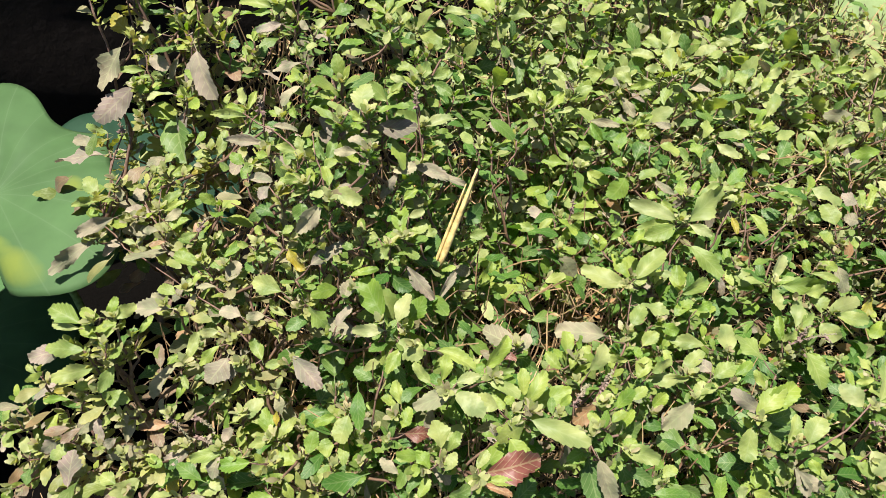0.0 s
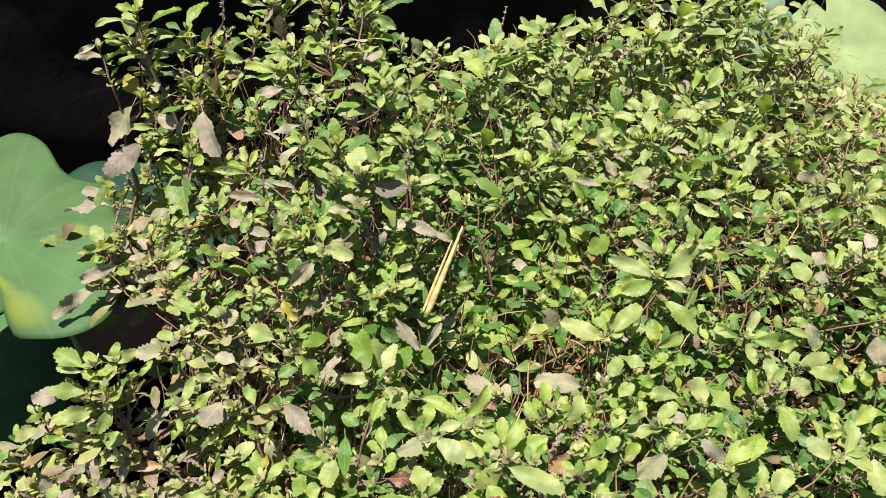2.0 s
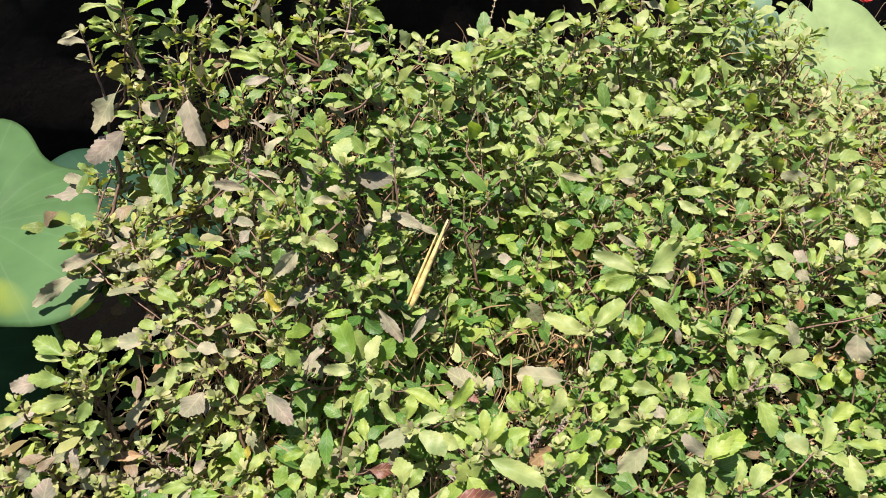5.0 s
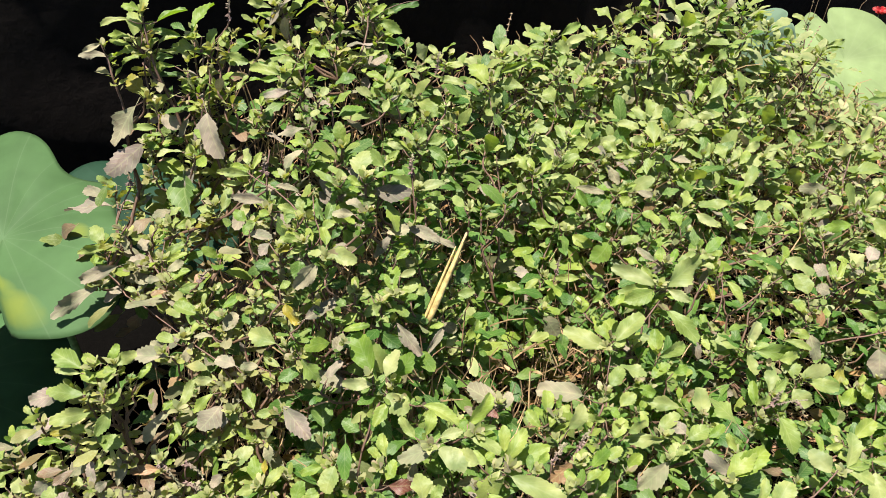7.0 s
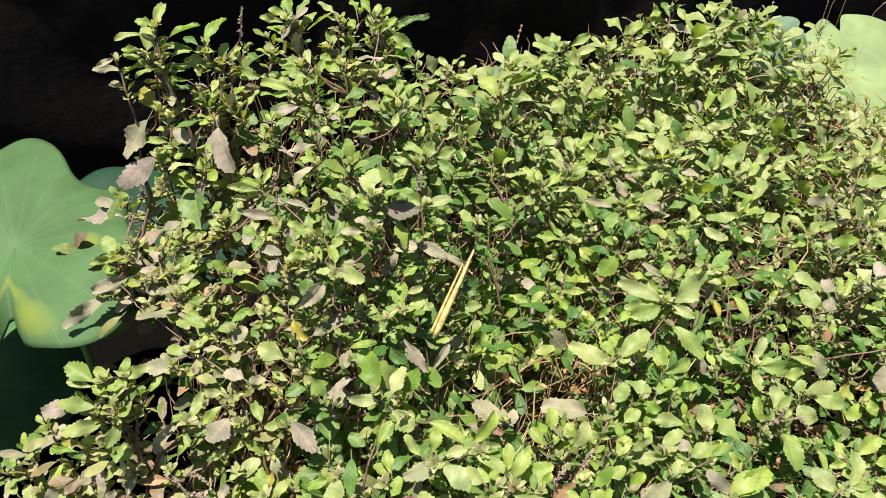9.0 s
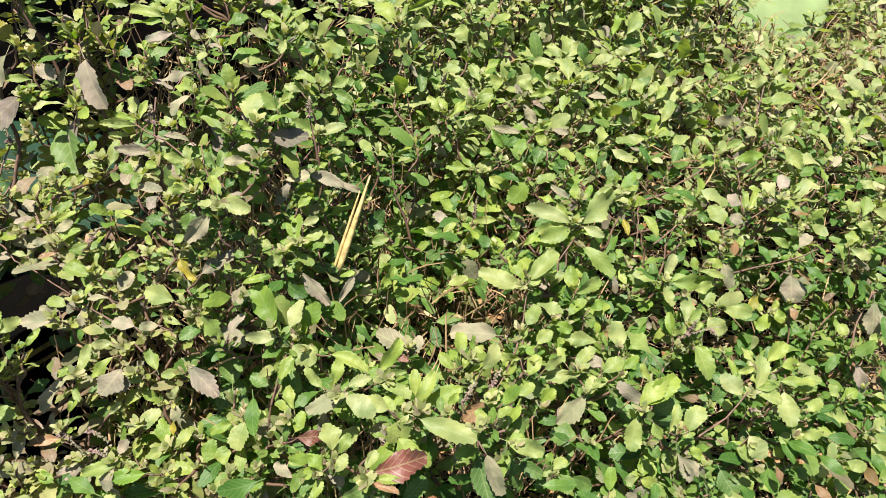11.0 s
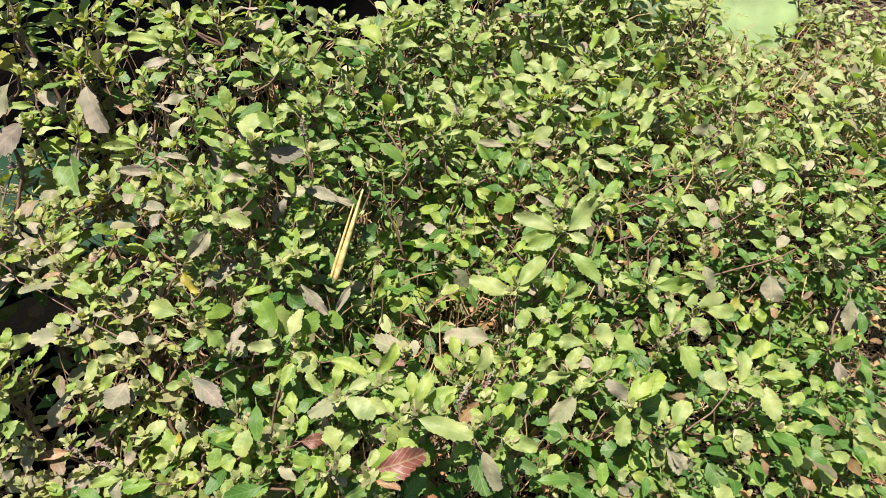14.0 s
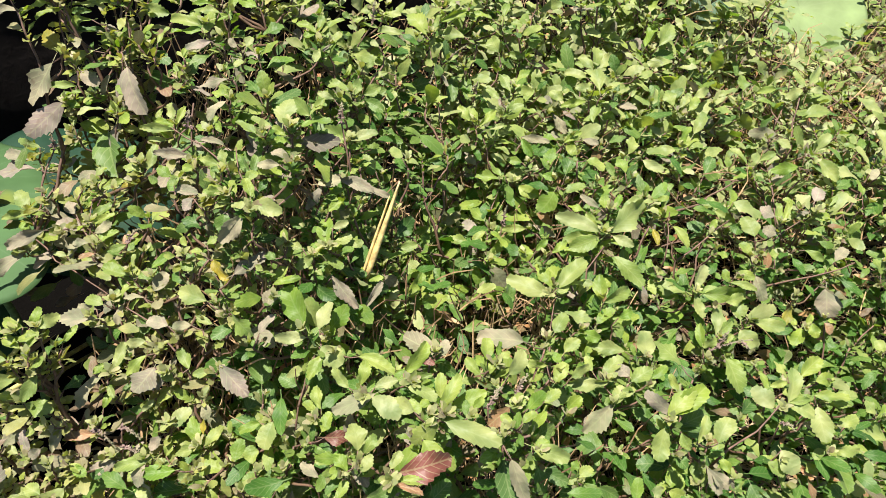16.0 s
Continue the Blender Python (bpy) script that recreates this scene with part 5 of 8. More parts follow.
leaf_at((-0.413, 0.841, 0.810), (-0.444, 0.863, 0.821), 0.56, "yellow")
leaf_at((-0.340, 0.876, 0.887), (-0.321, 0.918, 0.912), 0.30, "fresh")
leaf_at((-0.368, 0.917, 0.872), (-0.392, 0.927, 0.877), 0.41, "green")
leaf_at((-0.319, 0.876, 0.855), (-0.330, 0.911, 0.878), 0.44, "mint")
leaf_at((-0.331, 0.870, 0.861), (-0.373, 0.878, 0.866), 0.33, "mint")
leaf_at((-0.327, 0.874, 0.884), (-0.347, 0.873, 0.884), 0.51, "fresh")
leaf_at((-0.309, 0.884, 0.873), (-0.297, 0.899, 0.882), 0.43, "fresh")
leaf_at((-0.306, 0.885, 0.852), (-0.270, 0.879, 0.848), 0.48, "mint")
leaf_at((-0.324, 0.872, 0.859), (-0.337, 0.875, 0.861), 0.73, "fresh")
leaf_at((-0.293, 0.894, 0.874), (-0.285, 0.912, 0.883), 0.46, "yellow")
leaf_at((-0.303, 0.939, 0.855), (-0.285, 0.926, 0.849), 0.50, "green")
leaf_at((-0.275, 0.836, 0.825), (-0.264, 0.857, 0.837), 0.38, "fresh")
leaf_at((-0.306, 0.871, 0.798), (-0.274, 0.857, 0.789), 0.49, "green")
leaf_at((-0.349, 0.864, 0.790), (-0.361, 0.886, 0.801), 0.48, "green")
leaf_at((-0.356, 0.853, 0.778), (-0.376, 0.868, 0.787), 0.55, "green")
leaf_at((-0.258, 0.902, 0.868), (-0.279, 0.912, 0.873), 0.41, "fresh")
leaf_at((-0.258, 0.903, 0.869), (-0.265, 0.925, 0.879), 0.45, "mint")
leaf_at((-0.256, 0.903, 0.868), (-0.242, 0.914, 0.874), 0.51, "fresh")
leaf_at((-0.217, 0.862, 0.839), (-0.262, 0.870, 0.844), 0.34, "mint")
leaf_at((-0.219, 0.856, 0.835), (-0.259, 0.853, 0.833), 0.30, "fresh")
leaf_at((-0.248, 0.950, 0.901), (-0.282, 0.955, 0.905), 0.31, "mint")
leaf_at((-0.230, 0.978, 0.858), (-0.219, 0.984, 0.862), 0.53, "green")
leaf_at((-0.210, 0.906, 0.852), (-0.254, 0.917, 0.858), 0.40, "mint")
leaf_at((-0.213, 0.900, 0.853), (-0.241, 0.900, 0.853), 0.28, "fresh")
leaf_at((-0.204, 0.916, 0.855), (-0.216, 0.936, 0.865), 0.45, "mint")
leaf_at((-0.192, 0.891, 0.844), (-0.188, 0.919, 0.860), 0.32, "fresh")
leaf_at((-0.202, 0.886, 0.848), (-0.227, 0.889, 0.850), 0.44, "mint")
leaf_at((-0.191, 0.889, 0.843), (-0.213, 0.882, 0.838), 0.49, "fresh")
leaf_at((-0.217, 0.862, 0.839), (-0.236, 0.878, 0.850), 0.46, "mint")
leaf_at((-0.215, 0.852, 0.833), (-0.211, 0.878, 0.851), 0.45, "fresh")
leaf_at((-0.185, 0.976, 0.859), (-0.193, 1.000, 0.871), 0.63, "mint")
leaf_at((-0.186, 0.974, 0.858), (-0.199, 0.968, 0.855), 0.59, "mint")
leaf_at((-0.167, 0.941, 0.835), (-0.198, 0.953, 0.842), 0.54, "fresh")
leaf_at((-0.163, 0.962, 0.835), (-0.178, 0.975, 0.842), 0.56, "mint")
leaf_at((-0.181, 0.953, 0.846), (-0.199, 0.958, 0.850), 0.63, "mint")
leaf_at((-0.168, 1.020, 0.865), (-0.162, 1.040, 0.876), 0.56, "fresh")
leaf_at((-0.132, 1.061, 0.847), (-0.154, 1.085, 0.861), 0.41, "fresh")
leaf_at((-0.129, 1.066, 0.846), (-0.109, 1.093, 0.864), 0.31, "fresh")
leaf_at((-0.118, 1.135, 0.835), (-0.062, 1.154, 0.845), 0.25, "green")
leaf_at((-0.113, 1.079, 0.841), (-0.077, 1.065, 0.834), 0.47, "mint")
leaf_at((-0.106, 1.063, 0.827), (-0.084, 1.067, 0.830), 0.47, "fresh")
leaf_at((-0.112, 1.069, 0.831), (-0.124, 1.088, 0.842), 0.51, "fresh")
leaf_at((-0.128, 0.987, 0.817), (-0.097, 1.001, 0.826), 0.34, "mint")
leaf_at((-0.102, 1.076, 0.781), (-0.076, 1.082, 0.784), 0.49, "green")
leaf_at((-0.081, 1.061, 0.810), (-0.103, 1.067, 0.814), 0.56, "fresh")
leaf_at((-0.153, 0.903, 0.808), (-0.125, 0.916, 0.815), 0.59, "green")
leaf_at((-0.155, 0.829, 0.826), (-0.149, 0.842, 0.833), 0.69, "mint")
leaf_at((-0.200, 0.827, 0.833), (-0.230, 0.819, 0.827), 0.39, "dull")
leaf_at((-0.164, 0.820, 0.830), (-0.177, 0.828, 0.834), 0.64, "pale")
leaf_at((-0.239, 0.821, 0.811), (-0.249, 0.829, 0.816), 0.49, "fresh")
leaf_at((-0.239, 0.822, 0.813), (-0.241, 0.834, 0.819), 0.44, "fresh")
leaf_at((-0.238, 0.822, 0.811), (-0.233, 0.829, 0.816), 0.61, "fresh")
leaf_at((-0.085, 0.946, 0.796), (-0.113, 0.961, 0.806), 0.39, "fresh")
leaf_at((-0.086, 0.966, 0.791), (-0.082, 0.987, 0.805), 0.48, "mint")
leaf_at((-0.082, 0.979, 0.786), (-0.053, 0.994, 0.796), 0.41, "fresh")
leaf_at((-0.088, 0.948, 0.795), (-0.102, 0.940, 0.791), 0.68, "fresh")
leaf_at((-0.075, 0.959, 0.772), (-0.055, 0.976, 0.783), 0.48, "mint")
leaf_at((-0.077, 0.916, 0.787), (-0.071, 0.903, 0.780), 0.58, "fresh")
leaf_at((-0.075, 0.906, 0.788), (-0.083, 0.891, 0.780), 0.62, "mint")
leaf_at((-0.056, 1.003, 0.726), (-0.067, 1.016, 0.734), 0.85, "green")
leaf_at((-0.158, 0.780, 0.821), (-0.152, 0.790, 0.827), 0.77, "mint")
leaf_at((-0.020, 1.121, 0.771), (-0.041, 1.134, 0.779), 0.48, "mint")
leaf_at((-0.016, 1.131, 0.772), (0.005, 1.148, 0.783), 0.46, "mint")
leaf_at((-0.020, 1.117, 0.767), (-0.047, 1.112, 0.763), 0.49, "mint")
leaf_at((-0.012, 1.117, 0.757), (0.020, 1.113, 0.755), 0.49, "mint")
leaf_at((-0.037, 1.091, 0.762), (-0.052, 1.082, 0.757), 0.67, "mint")
leaf_at((0.026, 1.095, 0.732), (-0.014, 1.101, 0.736), 0.39, "mint")
leaf_at((0.026, 1.114, 0.686), (-0.006, 1.122, 0.691), 0.62, "green")
leaf_at((-0.062, 1.101, 0.755), (-0.074, 1.113, 0.761), 0.60, "green")
leaf_at((-0.009, 1.051, 0.730), (-0.024, 1.056, 0.733), 0.67, "mint")
leaf_at((-0.024, 0.972, 0.731), (-0.009, 0.980, 0.735), 0.55, "mint")
leaf_at((-0.417, 0.818, 0.801), (-0.445, 0.787, 0.759), 0.45, "dull")
leaf_at((-0.405, 0.789, 0.758), (-0.447, 0.762, 0.721), 0.49, "dull")
leaf_at((-0.386, 0.803, 0.776), (-0.422, 0.806, 0.777), 0.30, "mint")
leaf_at((-0.378, 0.814, 0.792), (-0.359, 0.803, 0.777), 0.72, "pale")
leaf_at((-0.309, 0.804, 0.805), (-0.287, 0.769, 0.759), 0.50, "pale")
leaf_at((-0.307, 0.845, 0.778), (-0.253, 0.819, 0.762), 0.44, "green")
leaf_at((-0.380, 0.786, 0.754), (-0.400, 0.791, 0.757), 0.50, "fresh")
leaf_at((-0.408, 0.791, 0.763), (-0.382, 0.800, 0.769), 0.34, "mint")
leaf_at((-0.345, 0.779, 0.756), (-0.377, 0.773, 0.753), 0.35, "mint")
leaf_at((-0.398, 0.785, 0.725), (-0.403, 0.798, 0.732), 0.64, "mint")
leaf_at((-0.363, 0.807, 0.713), (-0.338, 0.745, 0.676), 0.50, "green")
leaf_at((-0.463, 0.791, 0.685), (-0.495, 0.797, 0.689), 0.36, "mint")
leaf_at((-0.461, 0.786, 0.679), (-0.479, 0.775, 0.672), 0.42, "yellow")
leaf_at((-0.477, 0.776, 0.674), (-0.509, 0.786, 0.680), 0.48, "pale")
leaf_at((-0.468, 0.769, 0.663), (-0.529, 0.760, 0.657), 0.38, "dull")
leaf_at((-0.433, 0.785, 0.676), (-0.449, 0.794, 0.681), 0.63, "fresh")
leaf_at((-0.428, 0.785, 0.681), (-0.411, 0.799, 0.688), 0.47, "fresh")
leaf_at((-0.362, 0.728, 0.676), (-0.347, 0.742, 0.686), 0.51, "mint")
leaf_at((-0.377, 0.724, 0.668), (-0.362, 0.730, 0.672), 0.63, "mint")
leaf_at((-0.353, 0.723, 0.665), (-0.328, 0.736, 0.672), 0.41, "fresh")
leaf_at((-0.316, 0.709, 0.680), (-0.295, 0.720, 0.686), 0.38, "yellow")
leaf_at((-0.288, 0.719, 0.697), (-0.313, 0.725, 0.701), 0.47, "mint")
leaf_at((-0.281, 0.723, 0.699), (-0.271, 0.751, 0.718), 0.39, "mint")
leaf_at((-0.223, 0.667, 0.729), (-0.241, 0.676, 0.735), 0.62, "fresh")
leaf_at((-0.233, 0.735, 0.753), (-0.279, 0.737, 0.754), 0.25, "mint")
leaf_at((-0.238, 0.741, 0.758), (-0.261, 0.744, 0.759), 0.38, "fresh")
leaf_at((-0.241, 0.752, 0.760), (-0.250, 0.772, 0.771), 0.55, "mint")
leaf_at((-0.232, 0.741, 0.759), (-0.229, 0.764, 0.771), 0.34, "fresh")
leaf_at((-0.195, 0.682, 0.747), (-0.244, 0.686, 0.750), 0.25, "dull")
leaf_at((-0.249, 0.732, 0.741), (-0.272, 0.732, 0.741), 0.39, "mint")
leaf_at((-0.309, 0.731, 0.711), (-0.298, 0.745, 0.719), 0.63, "fresh")
leaf_at((-0.163, 0.762, 0.814), (-0.194, 0.750, 0.807), 0.30, "pale")
leaf_at((-0.152, 0.729, 0.804), (-0.176, 0.735, 0.808), 0.45, "fresh")
leaf_at((-0.157, 0.724, 0.803), (-0.180, 0.713, 0.787), 0.46, "pale")
leaf_at((-0.130, 0.770, 0.790), (-0.144, 0.785, 0.799), 0.77, "green")
leaf_at((-0.180, 0.714, 0.763), (-0.200, 0.722, 0.768), 0.44, "fresh")
leaf_at((-0.160, 0.700, 0.774), (-0.169, 0.711, 0.781), 0.58, "fresh")
leaf_at((-0.181, 0.726, 0.768), (-0.177, 0.739, 0.774), 0.46, "fresh")
leaf_at((-0.079, 0.685, 0.798), (-0.080, 0.714, 0.812), 0.75, "mint")
leaf_at((-0.052, 0.711, 0.794), (-0.073, 0.733, 0.806), 0.56, "mint")
leaf_at((-0.093, 0.681, 0.796), (-0.117, 0.690, 0.801), 0.41, "mint")
leaf_at((-0.109, 0.672, 0.790), (-0.132, 0.685, 0.799), 0.42, "mint")
leaf_at((-0.052, 0.712, 0.795), (-0.037, 0.731, 0.806), 0.32, "fresh")
leaf_at((-0.061, 0.695, 0.789), (-0.028, 0.705, 0.795), 0.33, "fresh")
leaf_at((-0.075, 0.676, 0.787), (-0.092, 0.686, 0.792), 0.48, "fresh")
leaf_at((-0.068, 0.733, 0.742), (-0.089, 0.738, 0.745), 0.47, "green")
leaf_at((-0.015, 0.774, 0.719), (-0.053, 0.791, 0.729), 0.48, "mint")
leaf_at((-0.015, 0.774, 0.719), (0.015, 0.788, 0.729), 0.45, "mint")
leaf_at((-0.018, 0.767, 0.714), (-0.005, 0.771, 0.716), 0.62, "fresh")
leaf_at((-0.026, 0.767, 0.721), (-0.038, 0.775, 0.726), 0.64, "mint")
leaf_at((-0.193, 0.705, 0.758), (-0.163, 0.702, 0.757), 0.29, "dull")
leaf_at((0.045, 0.836, 0.656), (0.027, 0.848, 0.663), 0.76, "mint")
leaf_at((0.012, 0.781, 0.672), (-0.002, 0.799, 0.683), 0.51, "mint")
leaf_at((-0.143, 0.632, 0.770), (-0.168, 0.639, 0.775), 0.38, "mint")
leaf_at((-0.136, 0.631, 0.771), (-0.146, 0.648, 0.781), 0.49, "mint")
leaf_at((-0.145, 0.669, 0.744), (-0.170, 0.668, 0.743), 0.40, "green")
leaf_at((-0.120, 0.655, 0.745), (-0.134, 0.673, 0.757), 0.44, "green")
leaf_at((-0.117, 0.655, 0.745), (-0.110, 0.680, 0.758), 0.44, "green")
leaf_at((-0.080, 0.648, 0.764), (-0.105, 0.649, 0.764), 0.44, "pale")
leaf_at((-0.073, 0.658, 0.766), (-0.088, 0.667, 0.772), 0.83, "pale")
leaf_at((-0.107, 0.607, 0.768), (-0.102, 0.620, 0.774), 0.77, "fresh")
leaf_at((-0.006, 0.760, 0.690), (-0.019, 0.767, 0.695), 0.48, "fresh")
leaf_at((-0.006, 0.760, 0.690), (-0.011, 0.773, 0.699), 0.44, "fresh")
leaf_at((-0.004, 0.760, 0.689), (0.009, 0.766, 0.692), 0.49, "fresh")
leaf_at((-0.006, 0.757, 0.688), (-0.017, 0.751, 0.685), 0.54, "fresh")
leaf_at((-0.033, 0.892, 0.730), (-0.068, 0.909, 0.738), 0.41, "mint")
leaf_at((-0.030, 0.905, 0.720), (-0.024, 0.926, 0.733), 0.54, "mint")
leaf_at((-0.019, 0.920, 0.712), (0.004, 0.933, 0.719), 0.63, "mint")
leaf_at((-0.024, 0.957, 0.680), (0.007, 0.948, 0.675), 0.57, "green")
leaf_at((-0.041, 0.805, 0.767), (-0.062, 0.812, 0.771), 0.43, "mint")
leaf_at((0.007, 1.028, 0.696), (-0.016, 1.017, 0.690), 0.44, "mint")
leaf_at((0.074, 1.209, 0.743), (0.053, 1.231, 0.755), 0.52, "mint")
leaf_at((0.084, 1.225, 0.742), (0.097, 1.248, 0.756), 0.50, "mint")
leaf_at((0.065, 1.103, 0.730), (0.038, 1.141, 0.749), 0.55, "fresh")
leaf_at((0.086, 1.136, 0.738), (0.127, 1.161, 0.750), 0.25, "fresh")
leaf_at((0.079, 1.124, 0.732), (0.088, 1.152, 0.746), 0.43, "mint")
leaf_at((0.061, 1.094, 0.724), (0.030, 1.107, 0.732), 0.52, "mint")
leaf_at((0.180, 1.353, 0.727), (0.162, 1.377, 0.743), 0.54, "mint")
leaf_at((0.172, 1.342, 0.722), (0.129, 1.353, 0.728), 0.40, "mint")
leaf_at((0.172, 1.315, 0.719), (0.143, 1.317, 0.719), 0.46, "mint")
leaf_at((0.180, 1.341, 0.723), (0.194, 1.358, 0.734), 0.41, "fresh")
leaf_at((0.203, 1.363, 0.725), (0.240, 1.390, 0.740), 0.38, "mint")
leaf_at((0.210, 1.344, 0.709), (0.249, 1.369, 0.724), 0.37, "mint")
leaf_at((0.220, 1.319, 0.704), (0.200, 1.346, 0.720), 0.58, "mint")
leaf_at((0.268, 1.367, 0.722), (0.243, 1.386, 0.734), 0.47, "mint")
leaf_at((0.273, 1.371, 0.715), (0.296, 1.395, 0.730), 0.50, "mint")
leaf_at((0.270, 1.368, 0.710), (0.254, 1.376, 0.715), 0.69, "mint")
leaf_at((0.311, 1.437, 0.733), (0.276, 1.459, 0.748), 0.48, "mint")
leaf_at((0.320, 1.465, 0.717), (0.359, 1.494, 0.733), 0.43, "mint")
leaf_at((0.331, 1.486, 0.710), (0.380, 1.501, 0.719), 0.28, "fresh")
leaf_at((0.355, 1.509, 0.690), (0.387, 1.531, 0.703), 0.31, "mint")
leaf_at((0.371, 1.550, 0.656), (0.342, 1.562, 0.663), 0.51, "mint")
leaf_at((0.375, 1.542, 0.652), (0.384, 1.565, 0.668), 0.57, "fresh")
leaf_at((0.375, 1.538, 0.651), (0.410, 1.558, 0.661), 0.40, "mint")
leaf_at((0.276, 1.381, 0.656), (0.258, 1.407, 0.673), 0.49, "mint")
leaf_at((0.281, 1.384, 0.662), (0.323, 1.405, 0.673), 0.44, "mint")
leaf_at((0.287, 1.383, 0.659), (0.325, 1.392, 0.664), 0.36, "mint")
leaf_at((0.269, 1.372, 0.656), (0.246, 1.382, 0.661), 0.55, "mint")
leaf_at((0.203, 1.274, 0.694), (0.210, 1.299, 0.709), 0.51, "mint")
leaf_at((0.181, 1.269, 0.692), (0.142, 1.278, 0.697), 0.38, "fresh")
leaf_at((0.130, 1.136, 0.713), (0.087, 1.144, 0.718), 0.44, "mint")
leaf_at((0.172, 1.272, 0.663), (0.150, 1.277, 0.666), 0.58, "green")
leaf_at((0.240, 1.295, 0.672), (0.211, 1.302, 0.676), 0.50, "mint")
leaf_at((0.194, 1.211, 0.652), (0.182, 1.240, 0.667), 0.75, "mint")
leaf_at((0.320, 1.440, 0.590), (0.282, 1.449, 0.594), 0.49, "mint")
leaf_at((0.392, 1.552, 0.531), (0.379, 1.600, 0.557), 0.53, "green")
leaf_at((0.390, 1.448, 0.545), (0.404, 1.471, 0.560), 0.68, "mint")
leaf_at((0.393, 1.594, 0.594), (0.360, 1.574, 0.580), 0.45, "dry")
leaf_at((0.470, 1.594, 0.540), (0.451, 1.575, 0.516), 0.50, "red")
leaf_at((0.428, 1.570, 0.641), (0.474, 1.589, 0.652), 0.49, "mint")
leaf_at((0.482, 1.586, 0.612), (0.490, 1.618, 0.628), 0.48, "mint")
leaf_at((0.521, 1.566, 0.595), (0.476, 1.575, 0.600), 0.68, "mint")
leaf_at((0.514, 1.543, 0.577), (0.483, 1.515, 0.560), 0.47, "mint")
leaf_at((0.484, 1.427, 0.567), (0.435, 1.456, 0.585), 0.51, "fresh")
leaf_at((0.384, 1.271, 0.594), (0.362, 1.296, 0.608), 0.57, "mint")
leaf_at((0.396, 1.313, 0.576), (0.407, 1.357, 0.597), 0.47, "mint")
leaf_at((0.402, 1.318, 0.574), (0.435, 1.342, 0.589), 0.51, "mint")
leaf_at((0.389, 1.324, 0.574), (0.359, 1.328, 0.577), 0.52, "mint")
leaf_at((0.248, 1.251, 0.623), (0.215, 1.259, 0.627), 0.42, "mint")
leaf_at((0.531, 1.550, 0.711), (0.494, 1.552, 0.712), 0.34, "mint")
leaf_at((0.534, 1.545, 0.703), (0.569, 1.576, 0.719), 0.33, "mint")
leaf_at((0.540, 1.543, 0.692), (0.495, 1.523, 0.681), 0.32, "mint")
leaf_at((0.623, 1.586, 0.675), (0.584, 1.584, 0.674), 0.44, "mint")
leaf_at((0.513, 1.537, 0.641), (0.520, 1.561, 0.658), 0.58, "mint")
leaf_at((0.525, 1.540, 0.617), (0.499, 1.549, 0.622), 0.77, "mint")
leaf_at((0.540, 1.520, 0.615), (0.557, 1.562, 0.636), 0.49, "fresh")
leaf_at((0.556, 1.494, 0.634), (0.583, 1.524, 0.653), 0.40, "mint")
leaf_at((0.591, 1.506, 0.603), (0.554, 1.514, 0.608), 0.43, "green")
leaf_at((0.521, 1.432, 0.571), (0.550, 1.484, 0.598), 0.38, "fresh")
leaf_at((0.549, 1.427, 0.577), (0.576, 1.469, 0.606), 0.58, "mint")
leaf_at((0.539, 1.432, 0.547), (0.585, 1.441, 0.552), 0.50, "green")
leaf_at((0.576, 1.407, 0.551), (0.526, 1.401, 0.548), 0.40, "mint")
leaf_at((0.631, 1.402, 0.546), (0.602, 1.418, 0.557), 0.49, "fresh")
leaf_at((0.901, 1.932, 0.586), (0.872, 1.943, 0.593), 0.53, "mint")
leaf_at((0.998, 1.976, 0.486), (0.962, 1.978, 0.487), 0.44, "mint")
leaf_at((1.028, 2.043, 0.470), (1.008, 2.081, 0.494), 0.31, "green")
leaf_at((1.008, 1.986, 0.497), (1.058, 2.004, 0.509), 0.33, "mint")
leaf_at((1.011, 1.986, 0.489), (1.059, 1.988, 0.490), 0.30, "mint")
leaf_at((0.831, 1.801, 0.567), (0.861, 1.813, 0.575), 0.40, "mint")
leaf_at((0.880, 1.839, 0.530), (0.839, 1.842, 0.531), 0.37, "mint")
leaf_at((0.833, 1.788, 0.548), (0.824, 1.768, 0.535), 0.69, "mint")
leaf_at((0.889, 1.822, 0.470), (0.855, 1.833, 0.477), 0.47, "green")
leaf_at((0.737, 1.631, 0.560), (0.684, 1.639, 0.564), 0.30, "mint")
leaf_at((1.154, 1.953, 0.345), (1.218, 1.967, 0.354), 0.28, "green")
leaf_at((0.216, 1.133, 0.613), (0.205, 1.160, 0.631), 0.64, "mint")
leaf_at((0.227, 1.158, 0.615), (0.254, 1.179, 0.630), 0.38, "fresh")
leaf_at((0.227, 1.145, 0.610), (0.256, 1.141, 0.608), 0.59, "mint")
leaf_at((0.195, 1.085, 0.623), (0.172, 1.101, 0.632), 0.44, "mint")
leaf_at((0.147, 1.026, 0.611), (0.124, 1.051, 0.623), 0.44, "fresh")
leaf_at((0.156, 1.023, 0.604), (0.145, 1.050, 0.619), 0.42, "fresh")
leaf_at((0.160, 1.024, 0.603), (0.187, 1.051, 0.619), 0.32, "fresh")
leaf_at((0.178, 1.027, 0.595), (0.203, 1.033, 0.598), 0.39, "mint")
leaf_at((0.135, 1.135, 0.641), (0.139, 1.094, 0.617), 0.39, "green")
leaf_at((0.114, 1.129, 0.643), (0.106, 1.086, 0.619), 0.42, "green")
leaf_at((0.095, 0.935, 0.614), (0.066, 0.945, 0.620), 0.54, "dull")
leaf_at((0.109, 0.945, 0.579), (0.110, 0.971, 0.594), 0.42, "yellow")
